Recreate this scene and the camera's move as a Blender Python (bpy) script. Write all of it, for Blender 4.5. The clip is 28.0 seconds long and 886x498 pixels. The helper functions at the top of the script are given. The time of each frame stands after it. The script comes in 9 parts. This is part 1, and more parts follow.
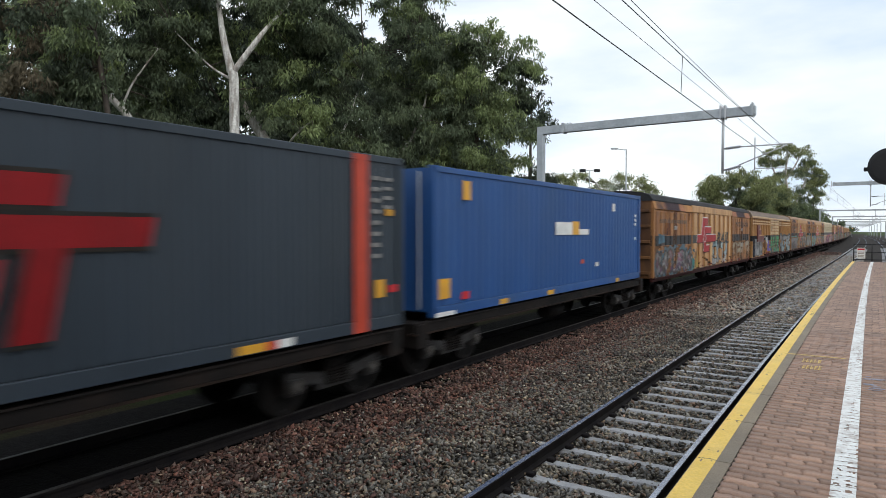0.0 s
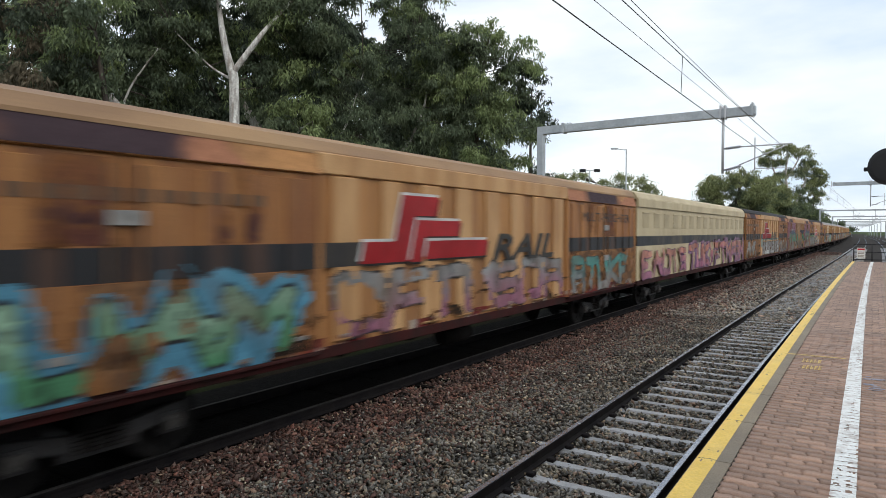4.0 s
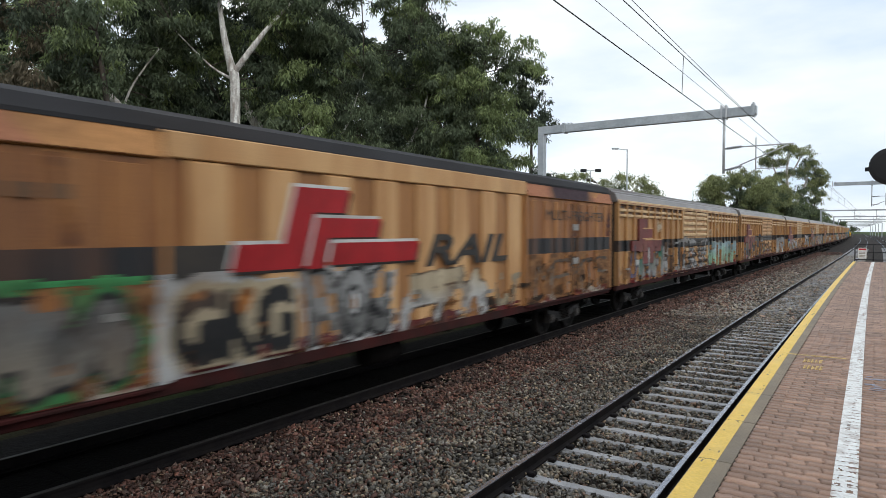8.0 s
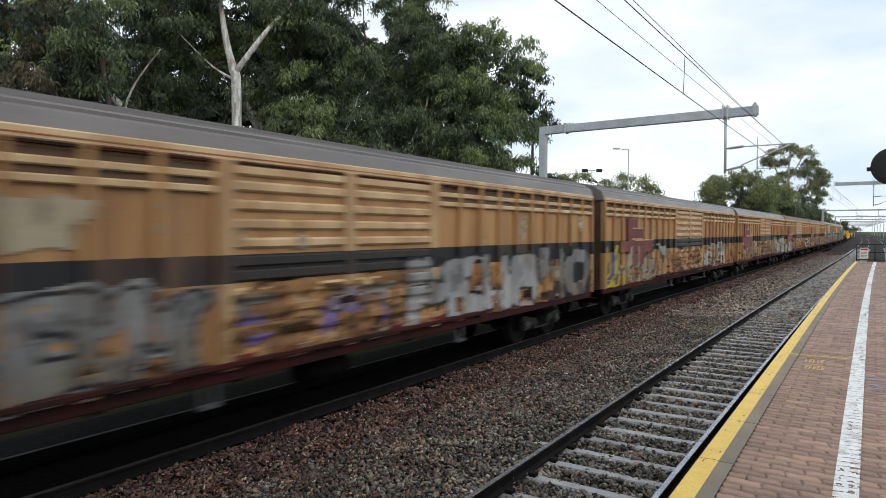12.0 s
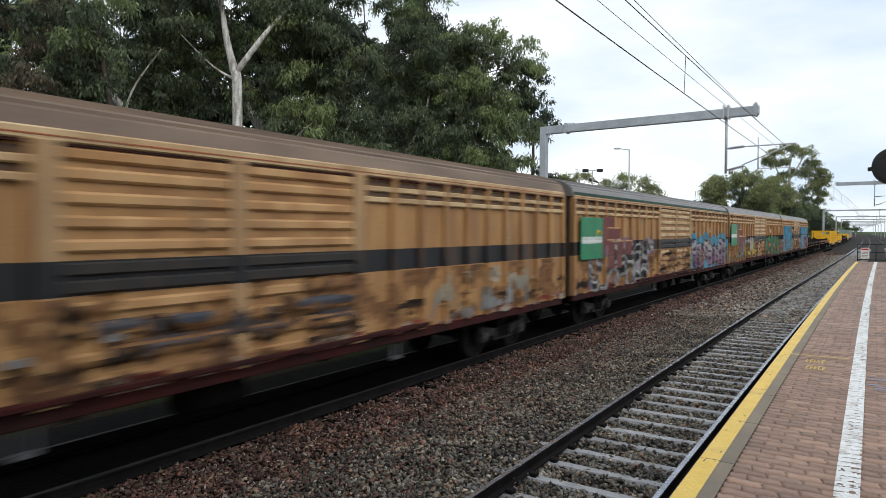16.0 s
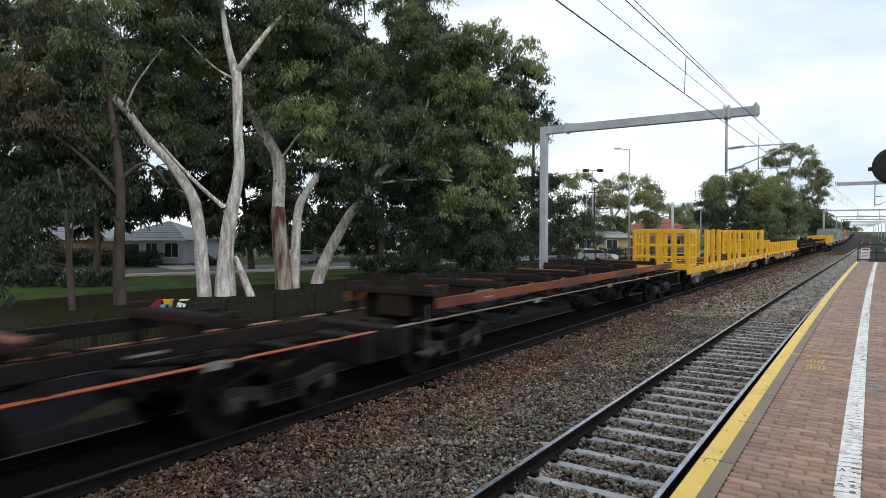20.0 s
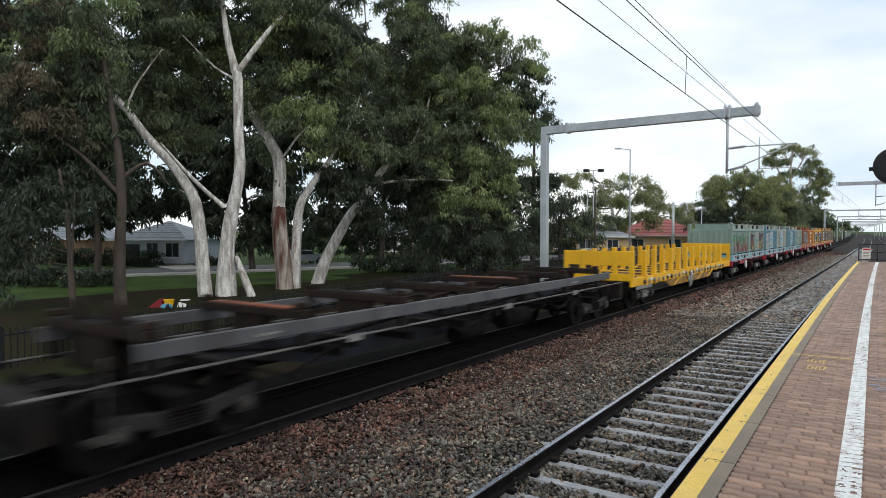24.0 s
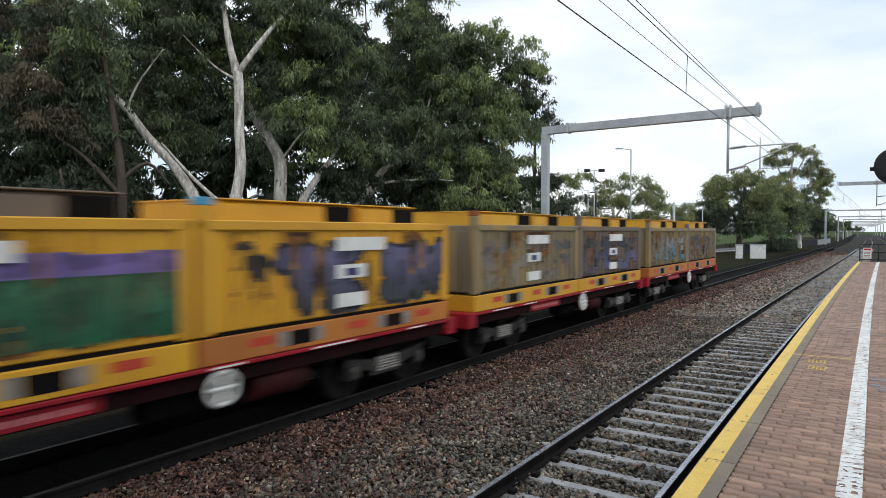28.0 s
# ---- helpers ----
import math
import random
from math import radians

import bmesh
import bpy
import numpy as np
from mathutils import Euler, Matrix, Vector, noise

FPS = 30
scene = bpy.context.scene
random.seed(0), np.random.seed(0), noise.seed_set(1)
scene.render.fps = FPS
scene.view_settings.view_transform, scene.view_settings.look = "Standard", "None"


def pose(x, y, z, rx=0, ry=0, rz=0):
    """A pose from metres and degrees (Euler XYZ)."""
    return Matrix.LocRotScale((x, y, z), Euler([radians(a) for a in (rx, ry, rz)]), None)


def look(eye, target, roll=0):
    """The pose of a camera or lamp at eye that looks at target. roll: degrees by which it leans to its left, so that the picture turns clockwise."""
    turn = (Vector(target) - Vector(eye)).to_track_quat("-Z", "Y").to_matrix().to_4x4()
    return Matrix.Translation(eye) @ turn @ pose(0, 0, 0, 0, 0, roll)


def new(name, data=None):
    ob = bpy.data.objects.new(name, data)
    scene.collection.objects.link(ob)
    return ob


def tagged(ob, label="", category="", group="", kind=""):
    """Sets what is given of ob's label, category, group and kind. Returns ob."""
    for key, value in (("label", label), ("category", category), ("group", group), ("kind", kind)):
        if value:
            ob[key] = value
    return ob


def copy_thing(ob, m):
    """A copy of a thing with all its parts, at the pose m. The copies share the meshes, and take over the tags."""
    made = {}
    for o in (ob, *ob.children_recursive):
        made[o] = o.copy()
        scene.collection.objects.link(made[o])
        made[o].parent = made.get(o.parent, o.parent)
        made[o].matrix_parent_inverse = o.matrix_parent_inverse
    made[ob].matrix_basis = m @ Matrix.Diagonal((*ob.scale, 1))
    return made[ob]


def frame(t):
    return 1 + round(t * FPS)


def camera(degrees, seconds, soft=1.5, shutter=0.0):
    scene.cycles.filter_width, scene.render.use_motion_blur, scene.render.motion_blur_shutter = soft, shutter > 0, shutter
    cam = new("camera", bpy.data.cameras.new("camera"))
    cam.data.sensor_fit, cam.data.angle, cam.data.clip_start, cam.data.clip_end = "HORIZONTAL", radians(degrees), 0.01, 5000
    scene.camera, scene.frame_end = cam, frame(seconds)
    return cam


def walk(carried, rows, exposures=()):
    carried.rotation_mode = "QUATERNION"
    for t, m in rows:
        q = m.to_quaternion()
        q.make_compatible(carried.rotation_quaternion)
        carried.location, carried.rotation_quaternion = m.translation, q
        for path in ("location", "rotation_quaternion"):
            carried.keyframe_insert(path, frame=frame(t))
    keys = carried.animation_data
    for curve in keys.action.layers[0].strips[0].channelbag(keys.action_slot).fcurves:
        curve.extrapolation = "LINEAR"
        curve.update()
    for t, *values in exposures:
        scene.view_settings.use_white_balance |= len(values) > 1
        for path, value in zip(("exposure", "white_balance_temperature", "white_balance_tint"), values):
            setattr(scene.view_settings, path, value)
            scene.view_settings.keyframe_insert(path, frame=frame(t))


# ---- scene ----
# Plan: x is the offset from the near track's centre, y runs along the railway, z = 0 at the rail tops.

# ---- camera ----
EYE = Vector((2.714, 0.0, 2.856))
cam = camera(69.18, 28.0, soft=0.7, shutter=0.32)


def aim(turn):
    """The camera's pose, turned left of the track by so many degrees."""
    a, b = radians(turn), radians(1.575)
    way = Vector((-math.sin(a) * math.cos(b), math.cos(a) * math.cos(b), -math.sin(b)))
    return look(EYE, EYE + way)


walk(cam, [(t, aim(33.558 + 0.0504 * (n - 5.2))) for t, n in
           ((0, 0.0), (5.5, 0.1), (7, 1.2), (9.5, 1.8), (10.2, 3.2), (12.5, 3.7), (15, 4.6), (20, 5.2), (23.5, 6.3), (26, 6.7), (28, 7.6))])

# ---- world and sun: bright overcast ----
SUN_HEIGHT, SUN_TURN = 42.0, 122.0
world = bpy.data.worlds.new("sky")
scene.world = world
world.use_nodes = True
wn, wl = world.node_tree.nodes, world.node_tree.links
wn.clear()
sky = wn.new("ShaderNodeTexSky")
sky.sky_type = "NISHITA"
sky.sun_disc = False
sky.sun_elevation, sky.sun_rotation = radians(SUN_HEIGHT), radians(SUN_TURN)
coords = wn.new("ShaderNodeTexCoord")
stretch = wn.new("ShaderNodeMapping")
stretch.inputs["Scale"].default_value = (1.6, 1.6, 5.0)
clouds = wn.new("ShaderNodeTexNoise")
clouds.inputs["Scale"].default_value, clouds.inputs["Detail"].default_value = 1.7, 6
cover = wn.new("ShaderNodeValToRGB")
cover.color_ramp.elements[0].position, cover.color_ramp.elements[0].color = 0.36, (6.2, 7.3, 8.6, 1)
cover.color_ramp.elements[1].position, cover.color_ramp.elements[1].color = 0.60, (9.0, 9.35, 9.5, 1)
veil = wn.new("ShaderNodeMix")
veil.data_type = "RGBA"
veil.inputs[0].default_value = 0.88
back = wn.new("ShaderNodeBackground")
back.inputs["Strength"].default_value = 0.125
out = wn.new("ShaderNodeOutputWorld")
wl.new(coords.outputs["Generated"], stretch.inputs["Vector"])
wl.new(stretch.outputs["Vector"], clouds.inputs["Vector"])
wl.new(clouds.outputs["Fac"], cover.inputs["Fac"])
wl.new(sky.outputs["Color"], veil.inputs["A"])
wl.new(cover.outputs["Color"], veil.inputs["B"])
wl.new(veil.outputs["Result"], back.inputs["Color"])
wl.new(back.outputs["Background"], out.inputs["Surface"])

sun = new("sun", bpy.data.lights.new("sun", "SUN"))
sun.data.energy, sun.data.angle, sun.data.color = 1.15, radians(35), (1.0, 0.97, 0.92)
_e, _r = radians(SUN_HEIGHT), radians(SUN_TURN)
sun.matrix_world = look((math.sin(_r) * math.cos(_e) * 80, math.cos(_r) * math.cos(_e) * 80, math.sin(_e) * 80), (0, 0, 0))

# ---- the railway's line ----
BEND = ((-400, 0.0), (-40, 0.0), (0, 0.00044), (15, 0.00055), (30, 0.00041), (55, -0.00003), (110, -0.00018), (300, -0.00007), (420, 0.0), (1500, 0.0))
_s = np.arange(-400, 1500, 0.5)
_h = np.cumsum(np.interp(_s, [b[0] for b in BEND], [b[1] for b in BEND])) * 0.5
_h -= np.interp(0, _s, _h)
_c = np.cumsum(_h) * 0.5
_c -= np.interp(0, _s, _c)


def bend(s):
    return float(np.interp(s, _s, _c))


def heading(s):
    """Degrees to the right of +y."""
    return math.degrees(float(np.interp(s, _s, _h)))


def on_line(s, d, z=0.0):
    """The pose at s metres along the railway and d metres to its right, facing along it."""
    h = heading(s)
    return pose(bend(s) + d * math.cos(radians(h)), s - d * math.sin(radians(h)), z, 0, 0, -h)


TRAIN = -5.55  # offset of the far track's centre
SPEED = 22.64  # metres a second, towards the camera

# ---- materials ----
def surface(name, base, second=None, size=1.0, rough=0.75, metal=0.0, grain=0.18, fleck=40.0, relief=0.15,
            stretch=(1, 1, 1), vary=0.0, island=0.0, dirt=None, dirt_amount=0.4, band=None, attribute=None, spec=0.4, mixed=()):
    """A worn surface: two colours in patches of about `size` metres, fine grain, dirt, bump; a painted band at a height if given; loose pieces in several tints."""
    m = bpy.data.materials.new(name)
    m.use_nodes = True
    n, l = m.node_tree.nodes, m.node_tree.links
    bsdf = n["Principled BSDF"]
    bsdf.inputs["Metallic"].default_value = metal
    bsdf.inputs["Specular IOR Level"].default_value = spec
    co = n.new("ShaderNodeTexCoord")
    info = n.new("ShaderNodeObjectInfo")
    shift = n.new("ShaderNodeVectorMath")
    shift.operation = "MULTIPLY_ADD"
    shift.inputs[1].default_value = (37.0, 19.0, 11.0)
    l.new(info.outputs["Random"], shift.inputs[0])
    l.new(co.outputs["Object"], shift.inputs[2])
    mp = n.new("ShaderNodeMapping")
    mp.inputs["Scale"].default_value = stretch
    l.new(shift.outputs[0], mp.inputs["Vector"])

    def tex(scale, detail=5.0, vec=mp.outputs[0]):
        t = n.new("ShaderNodeTexNoise")
        t.inputs["Scale"].default_value, t.inputs["Detail"].default_value = scale, detail
        l.new(vec, t.inputs["Vector"])
        return t.outputs["Fac"]

    def ramp(fac, a, b):
        r = n.new("ShaderNodeMapRange")
        r.inputs["From Min"].default_value, r.inputs["From Max"].default_value = a, b
        l.new(fac, r.inputs["Value"])
        return r.outputs["Result"]

    def mix(fac, a, b, kind="MIX"):
        x = n.new("ShaderNodeMix")
        x.data_type, x.blend_type = "RGBA", kind
        for sock, v in ((x.inputs[0], fac), (x.inputs["A"], a), (x.inputs["B"], b)):
            if isinstance(v, (int, float)):
                sock.default_value = v
            elif isinstance(v, tuple):
                sock.default_value = (*v[:3], 1)
            else:
                l.new(v, sock)
        return x.outputs["Result"]

    if attribute:
        at = n.new("ShaderNodeAttribute")
        at.attribute_name = attribute
        color = at.outputs["Color"]
    else:
        second = second or tuple(c * 0.75 for c in base)
        color = mix(ramp(tex(1.0 / size), 0.38, 0.62), base, second)
    if band:
        sep = n.new("ShaderNodeSeparateXYZ")
        l.new(co.outputs["Object"], sep.inputs[0])

        def above(v):
            g = n.new("ShaderNodeMath")
            g.operation = "GREATER_THAN"
            g.inputs[1].default_value = v
            l.new(sep.outputs["Z"], g.inputs[0])
            return g.outputs[0]

        lo, hi, tone = band
        diff = n.new("ShaderNodeMath")
        diff.operation = "SUBTRACT"
        l.new(above(lo), diff.inputs[0])
        l.new(above(hi), diff.inputs[1])
        color = mix(diff.outputs[0], color, tone)
    if dirt:
        color = mix(ramp(tex(0.6 / size, 8.0), 0.50, 0.50 + 0.25 / max(dirt_amount, 0.05)), color, dirt)
    fine = tex(fleck, 3.0, shift.outputs[0])
    dark = n.new("ShaderNodeMix")
    color = mix(grain, color, mix(ramp(fine, 0.3, 0.7), (0.35, 0.35, 0.35), (1.5, 1.5, 1.5)), "MULTIPLY")
    n.remove(dark)
    if vary or island:
        hsv = n.new("ShaderNodeHueSaturation")
        if island:
            geo = n.new("ShaderNodeNewGeometry")
            value, amount = geo.outputs["Random Per Island"], island
        else:
            value, amount = info.outputs["Random"], vary
        r = n.new("ShaderNodeMapRange")
        r.inputs["To Min"].default_value, r.inputs["To Max"].default_value = 1 - amount, 1 + amount
        l.new(value, r.inputs["Value"])
        l.new(r.outputs["Result"], hsv.inputs["Value"])
        l.new(color, hsv.inputs["Color"])
        color = hsv.outputs["Color"]
    if mixed:
        geo = n.new("ShaderNodeNewGeometry")
        wheel = n.new("ShaderNodeMath")
        wheel.operation = "MULTIPLY"
        wheel.inputs[1].default_value = 53.7
        l.new(geo.outputs["Random Per Island"], wheel.inputs[0])
        turn = n.new("ShaderNodeMath")
        turn.operation = "FRACT"
        l.new(wheel.outputs[0], turn.inputs[0])
        chart = n.new("ShaderNodeValToRGB")
        chart.color_ramp.interpolation = "CONSTANT"
        while len(chart.color_ramp.elements) < len(mixed):
            chart.color_ramp.elements.new(0.5)
        for i, tint in enumerate(mixed):
            chart.color_ramp.elements[i].position = i / len(mixed)
            chart.color_ramp.elements[i].color = (*tint, 1)
        l.new(turn.outputs[0], chart.inputs[0])
        color = mix(1.0, color, chart.outputs["Color"], "MULTIPLY")
    l.new(color, bsdf.inputs["Base Color"])
    rr = n.new("ShaderNodeMapRange")
    rr.inputs["To Min"].default_value, rr.inputs["To Max"].default_value = max(rough - 0.15, 0.03), min(rough + 0.12, 1)
    l.new(tex(3.0 / size), rr.inputs["Value"])
    l.new(rr.outputs["Result"], bsdf.inputs["Roughness"])
    if relief:
        b = n.new("ShaderNodeBump")
        b.inputs["Strength"].default_value, b.inputs["Distance"].default_value = relief, 0.02
        l.new(fine, b.inputs["Height"])
        l.new(b.outputs["Normal"], bsdf.inputs["Normal"])
    return m


def glow(name, color, strength):
    m = bpy.data.materials.new(name)
    m.use_nodes = True
    b = m.node_tree.nodes["Principled BSDF"]
    b.inputs["Base Color"].default_value = (*color, 1)
    b.inputs["Emission Color"].default_value = (*color, 1)
    b.inputs["Emission Strength"].default_value = strength
    return m


def glassy(name, color=(0.03, 0.035, 0.04)):
    m = surface(name, color, color, rough=0.12, grain=0.05, relief=0.0, spec=0.6)
    return m


BLACK = (0.014, 0.014, 0.016)
GREY_TINTS = ((1, 1, 1), (0.80, 0.82, 0.86), (1.0, 0.84, 0.68), (0.62, 0.62, 0.62), (1.0, 0.95, 0.82), (0.75, 0.70, 0.62), (1.0, 0.72, 0.60), (0.9, 0.93, 0.95))
RED_TINTS = ((1, 1, 1), (0.75, 0.72, 0.72), (0.9, 1.1, 1.1), (0.55, 0.52, 0.50), (1.0, 0.85, 0.78), (0.72, 0.95, 1.0), (1.0, 1.2, 1.1), (0.8, 0.75, 0.75))
M = dict(
    steel_rail=surface("rail_steel", (0.40, 0.42, 0.47), (0.30, 0.315, 0.36), 0.4, 0.26, 0.9, 0.1),
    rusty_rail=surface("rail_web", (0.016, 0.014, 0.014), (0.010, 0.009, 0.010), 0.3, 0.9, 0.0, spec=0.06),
    concrete=surface("sleeper_concrete", (0.33, 0.335, 0.35), (0.25, 0.255, 0.265), 0.3, 0.7, 0, 0.25, 60, 0.3, vary=0.18, dirt=(0.14, 0.12, 0.10), dirt_amount=0.3),
    # dirty sleepers, blackened further for the shade under the train
    dark_concrete=surface("dirty_shaded_sleeper", (0.0065, 0.0055, 0.005), (0.005, 0.0045, 0.004), 0.3, 0.92, 0, 0.25, 60, 0.3, vary=0.15, spec=0.04),
    ballast_bed=surface("ballast_bed", (0.040, 0.033, 0.029), (0.024, 0.021, 0.019), 0.5, 0.9, 0, 0.85, 16, 1.0, spec=0.1),
    ballast_grey=surface("grey_ballast", (0.195, 0.178, 0.150), (0.088, 0.082, 0.072), 0.8, 0.6, 0, 0.5, 70, 0.25, island=0.9, spec=0.4, mixed=GREY_TINTS),
    ballast_red=surface("rusty_ballast", (0.165, 0.084, 0.064), (0.090, 0.052, 0.043), 0.8, 0.68, 0, 0.45, 70, 0.25, island=0.85, spec=0.3, mixed=RED_TINTS),
    # the grey ballast again, its colour lifted for the brighter distance
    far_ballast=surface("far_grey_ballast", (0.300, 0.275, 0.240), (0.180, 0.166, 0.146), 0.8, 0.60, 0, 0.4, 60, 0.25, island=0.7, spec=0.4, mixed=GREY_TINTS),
    # oil stain and under-train shade in one near-black colour
    ballast_oily_shade=surface("oily_shaded_ballast", (0.0055, 0.0048, 0.0042), (0.004, 0.0035, 0.0035), 0.5, 0.92, 0, 0.6, 22, 1.0, spec=0.05),
    dull_rail=surface("dull_rail_head", (0.035, 0.031, 0.029), (0.022, 0.020, 0.019), 0.5, 0.6, 0.3, 0.2, 30, 0.1),
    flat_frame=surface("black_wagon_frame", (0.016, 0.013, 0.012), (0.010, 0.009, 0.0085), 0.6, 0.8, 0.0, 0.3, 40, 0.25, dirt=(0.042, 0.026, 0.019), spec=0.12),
    ballast_pale=surface("pale_ballast", (0.44, 0.40, 0.33), (0.27, 0.24, 0.20), 0.8, 0.8, 0, 0.35, 60, 0.25, island=0.5, mixed=GREY_TINTS),
    paver=surface("paver", (0.345, 0.212, 0.148), (0.275, 0.172, 0.124), 0.5, 0.62, 0, 0.3, 90, 0.3, vary=0.24, dirt=(0.20, 0.15, 0.125)),
    paver_far=surface("paver_far", (0.345, 0.212, 0.148), (0.275, 0.172, 0.124), 0.9, 0.62, 0, 0.3, 90, 0.3, island=0.24, dirt=(0.20, 0.15, 0.125)),
    joint=surface("paver_joint", (0.035, 0.028, 0.024), None, 0.5, 0.9, 0, 0.3, 50, 0.4),
    coping=surface("coping_concrete", (0.245, 0.200, 0.145), (0.195, 0.160, 0.120), 0.6, 0.75, 0, 0.25, 80, 0.3, dirt=(0.15, 0.135, 0.11)),
    yellow_line=surface("yellow_line_paint", (0.78, 0.53, 0.11), (0.72, 0.48, 0.09), 0.3, 0.55, 0, 0.15, 50, 0.2, dirt=(0.45, 0.33, 0.15), dirt_amount=0.35),
    white_line=surface("white_line_paint", (0.80, 0.80, 0.78), (0.70, 0.70, 0.68), 0.07, 0.6, 0, 0.2, 50, 0.3, dirt=(0.30, 0.21, 0.17), dirt_amount=0.75),
    galvanised=surface("galvanised_steel", (0.44, 0.465, 0.485), (0.36, 0.385, 0.405), 0.7, 0.5, 0.45, 0.14, 12, 0.03),
    pale_steel=surface("pale_galvanised_tube", (0.52, 0.53, 0.55), (0.45, 0.46, 0.48), 0.7, 0.5, 0.05, 0.12, 12, 0.03),
    wire=surface("wire_copper", (0.05, 0.05, 0.052), None, 1, 0.5, 0.3, 0.1, 10, 0),
    insulator=surface("insulator", (0.30, 0.31, 0.33), None, 0.2, 0.35, 0, 0.1, 10, 0),
    black_metal=surface("black_metal", BLACK, (0.02, 0.02, 0.021), 0.5, 0.5, 0.3, 0.2, 40, 0.1),
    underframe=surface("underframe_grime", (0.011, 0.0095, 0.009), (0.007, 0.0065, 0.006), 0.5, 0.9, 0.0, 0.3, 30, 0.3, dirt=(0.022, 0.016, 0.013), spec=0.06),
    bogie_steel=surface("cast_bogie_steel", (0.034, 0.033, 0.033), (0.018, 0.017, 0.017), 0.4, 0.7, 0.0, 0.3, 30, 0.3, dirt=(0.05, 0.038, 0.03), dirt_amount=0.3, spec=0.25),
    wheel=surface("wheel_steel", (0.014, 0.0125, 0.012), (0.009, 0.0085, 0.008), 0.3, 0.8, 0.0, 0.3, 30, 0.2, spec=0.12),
    cap=surface("axle_cap", (0.10, 0.093, 0.085), (0.05, 0.046, 0.042), 0.1, 0.5, 0.3, 0.2, 40, 0.1),
    bearing=surface("worn_pale_paint", (0.30, 0.29, 0.27), (0.2, 0.19, 0.18), 0.1, 0.5, 0.3, 0.2, 40, 0.1),
    tan=surface("tan_van_paint", (0.36, 0.158, 0.048), (0.21, 0.080, 0.026), 0.42, 0.62, 0, 0.26, 45, 0.08, (1, 1, 0.16), band=(2.29, 2.68, BLACK), dirt=(0.13, 0.060, 0.032), dirt_amount=0.8),
    tan_plain=surface("tan_van_door_paint", (0.39, 0.185, 0.062), (0.26, 0.115, 0.040), 0.45, 0.6, 0, 0.2, 45, 0.06, (1, 1, 0.18), dirt=(0.16, 0.08, 0.04), dirt_amount=0.7),
    tan_louvre=surface("weathered_louvre_paint", (0.435, 0.240, 0.094), (0.315, 0.155, 0.060), 0.42, 0.62, 0, 0.24, 45, 0.08, (1, 1, 0.2), band=(2.18, 2.55, BLACK), dirt=(0.18, 0.098, 0.052), dirt_amount=0.7),
    tan_louvre_pale=surface("pale_louvre_paint", (0.595, 0.425, 0.238), (0.44, 0.275, 0.135), 0.5, 0.6, 0, 0.2, 45, 0.06, (1, 1, 0.25), dirt=(0.24, 0.148, 0.08), dirt_amount=0.55),
    stile_paint=surface("greyed_door_post_paint", (0.50, 0.33, 0.17), (0.36, 0.22, 0.11), 0.4, 0.65, 0, 0.2, 45, 0.08, (1, 1, 0.3), band=(2.18, 2.55, BLACK), dirt=(0.20, 0.12, 0.07), dirt_amount=0.7),
    tan_pale=surface("pale_tan_paint", (0.54, 0.32, 0.145), (0.40, 0.205, 0.080), 0.5, 0.6, 0, 0.18, 45, 0.06, (1, 1, 0.2), dirt=(0.22, 0.115, 0.05), dirt_amount=0.55),
    maroon=surface("maroon_van_paint", (0.17, 0.03, 0.045), (0.23, 0.09, 0.10), 0.9, 0.6, 0, 0.2, 50, 0.08, (1, 1, 0.4), dirt=(0.26, 0.14, 0.18), dirt_amount=0.5),
    cream=surface("cream_van_paint", (0.52, 0.43, 0.27), (0.44, 0.35, 0.21), 0.8, 0.6, 0, 0.15, 50, 0.06, (1, 1, 0.3), band=(2.32, 2.68, BLACK), dirt=(0.28, 0.20, 0.12)),
    blue_panel=surface("blue_panel_paint", (0.07, 0.33, 0.52), (0.06, 0.27, 0.44), 0.5, 0.55, 0, 0.15, 50, 0.06, (1, 1, 0.4)),
    mauve=surface("mauve_van_paint", (0.235, 0.085, 0.145), (0.19, 0.085, 0.10), 0.7, 0.6, 0, 0.2, 50, 0.08, (1, 1, 0.4), dirt=(0.30, 0.15, 0.07), dirt_amount=0.6),
    ochre=surface("ochre_van_paint", (0.31, 0.16, 0.05), (0.22, 0.105, 0.04), 0.6, 0.6, 0, 0.2, 50, 0.08, (1, 1, 0.4), dirt=(0.26, 0.09, 0.12), dirt_amount=0.4),
    cream_shade=surface("cream_pressed_panel", (0.40, 0.32, 0.19), (0.34, 0.27, 0.16), 0.5, 0.6, 0, 0.15, 50, 0.06),
    dark_roof=surface("dark_van_roof", (0.026, 0.026, 0.029), (0.018, 0.017, 0.018), 0.9, 0.75, 0.0, 0.2, 40, 0.1, (1, 0.3, 1), dirt=(0.05, 0.035, 0.028), spec=0.2),
    rust_end=surface("rusty_end_wall", (0.20, 0.090, 0.030), (0.10, 0.045, 0.020), 0.6, 0.75, 0, 0.3, 40, 0.15, (1, 1, 0.4), dirt=(0.040, 0.024, 0.015), dirt_amount=0.8),
    brown_roof=surface("brown_ribbed_roof", (0.235, 0.165, 0.115), (0.150, 0.105, 0.080), 0.9, 0.62, 0.1, 0.2, 40, 0.1, (1, 0.3, 1), dirt=(0.10, 0.07, 0.055)),
    orange_girder=surface("orange_rust_girder", (0.20, 0.055, 0.018), (0.10, 0.032, 0.016), 0.6, 0.75, 0, 0.25, 40, 0.12, (1, 0.4, 1), dirt=(0.045, 0.022, 0.015), dirt_amount=0.7),
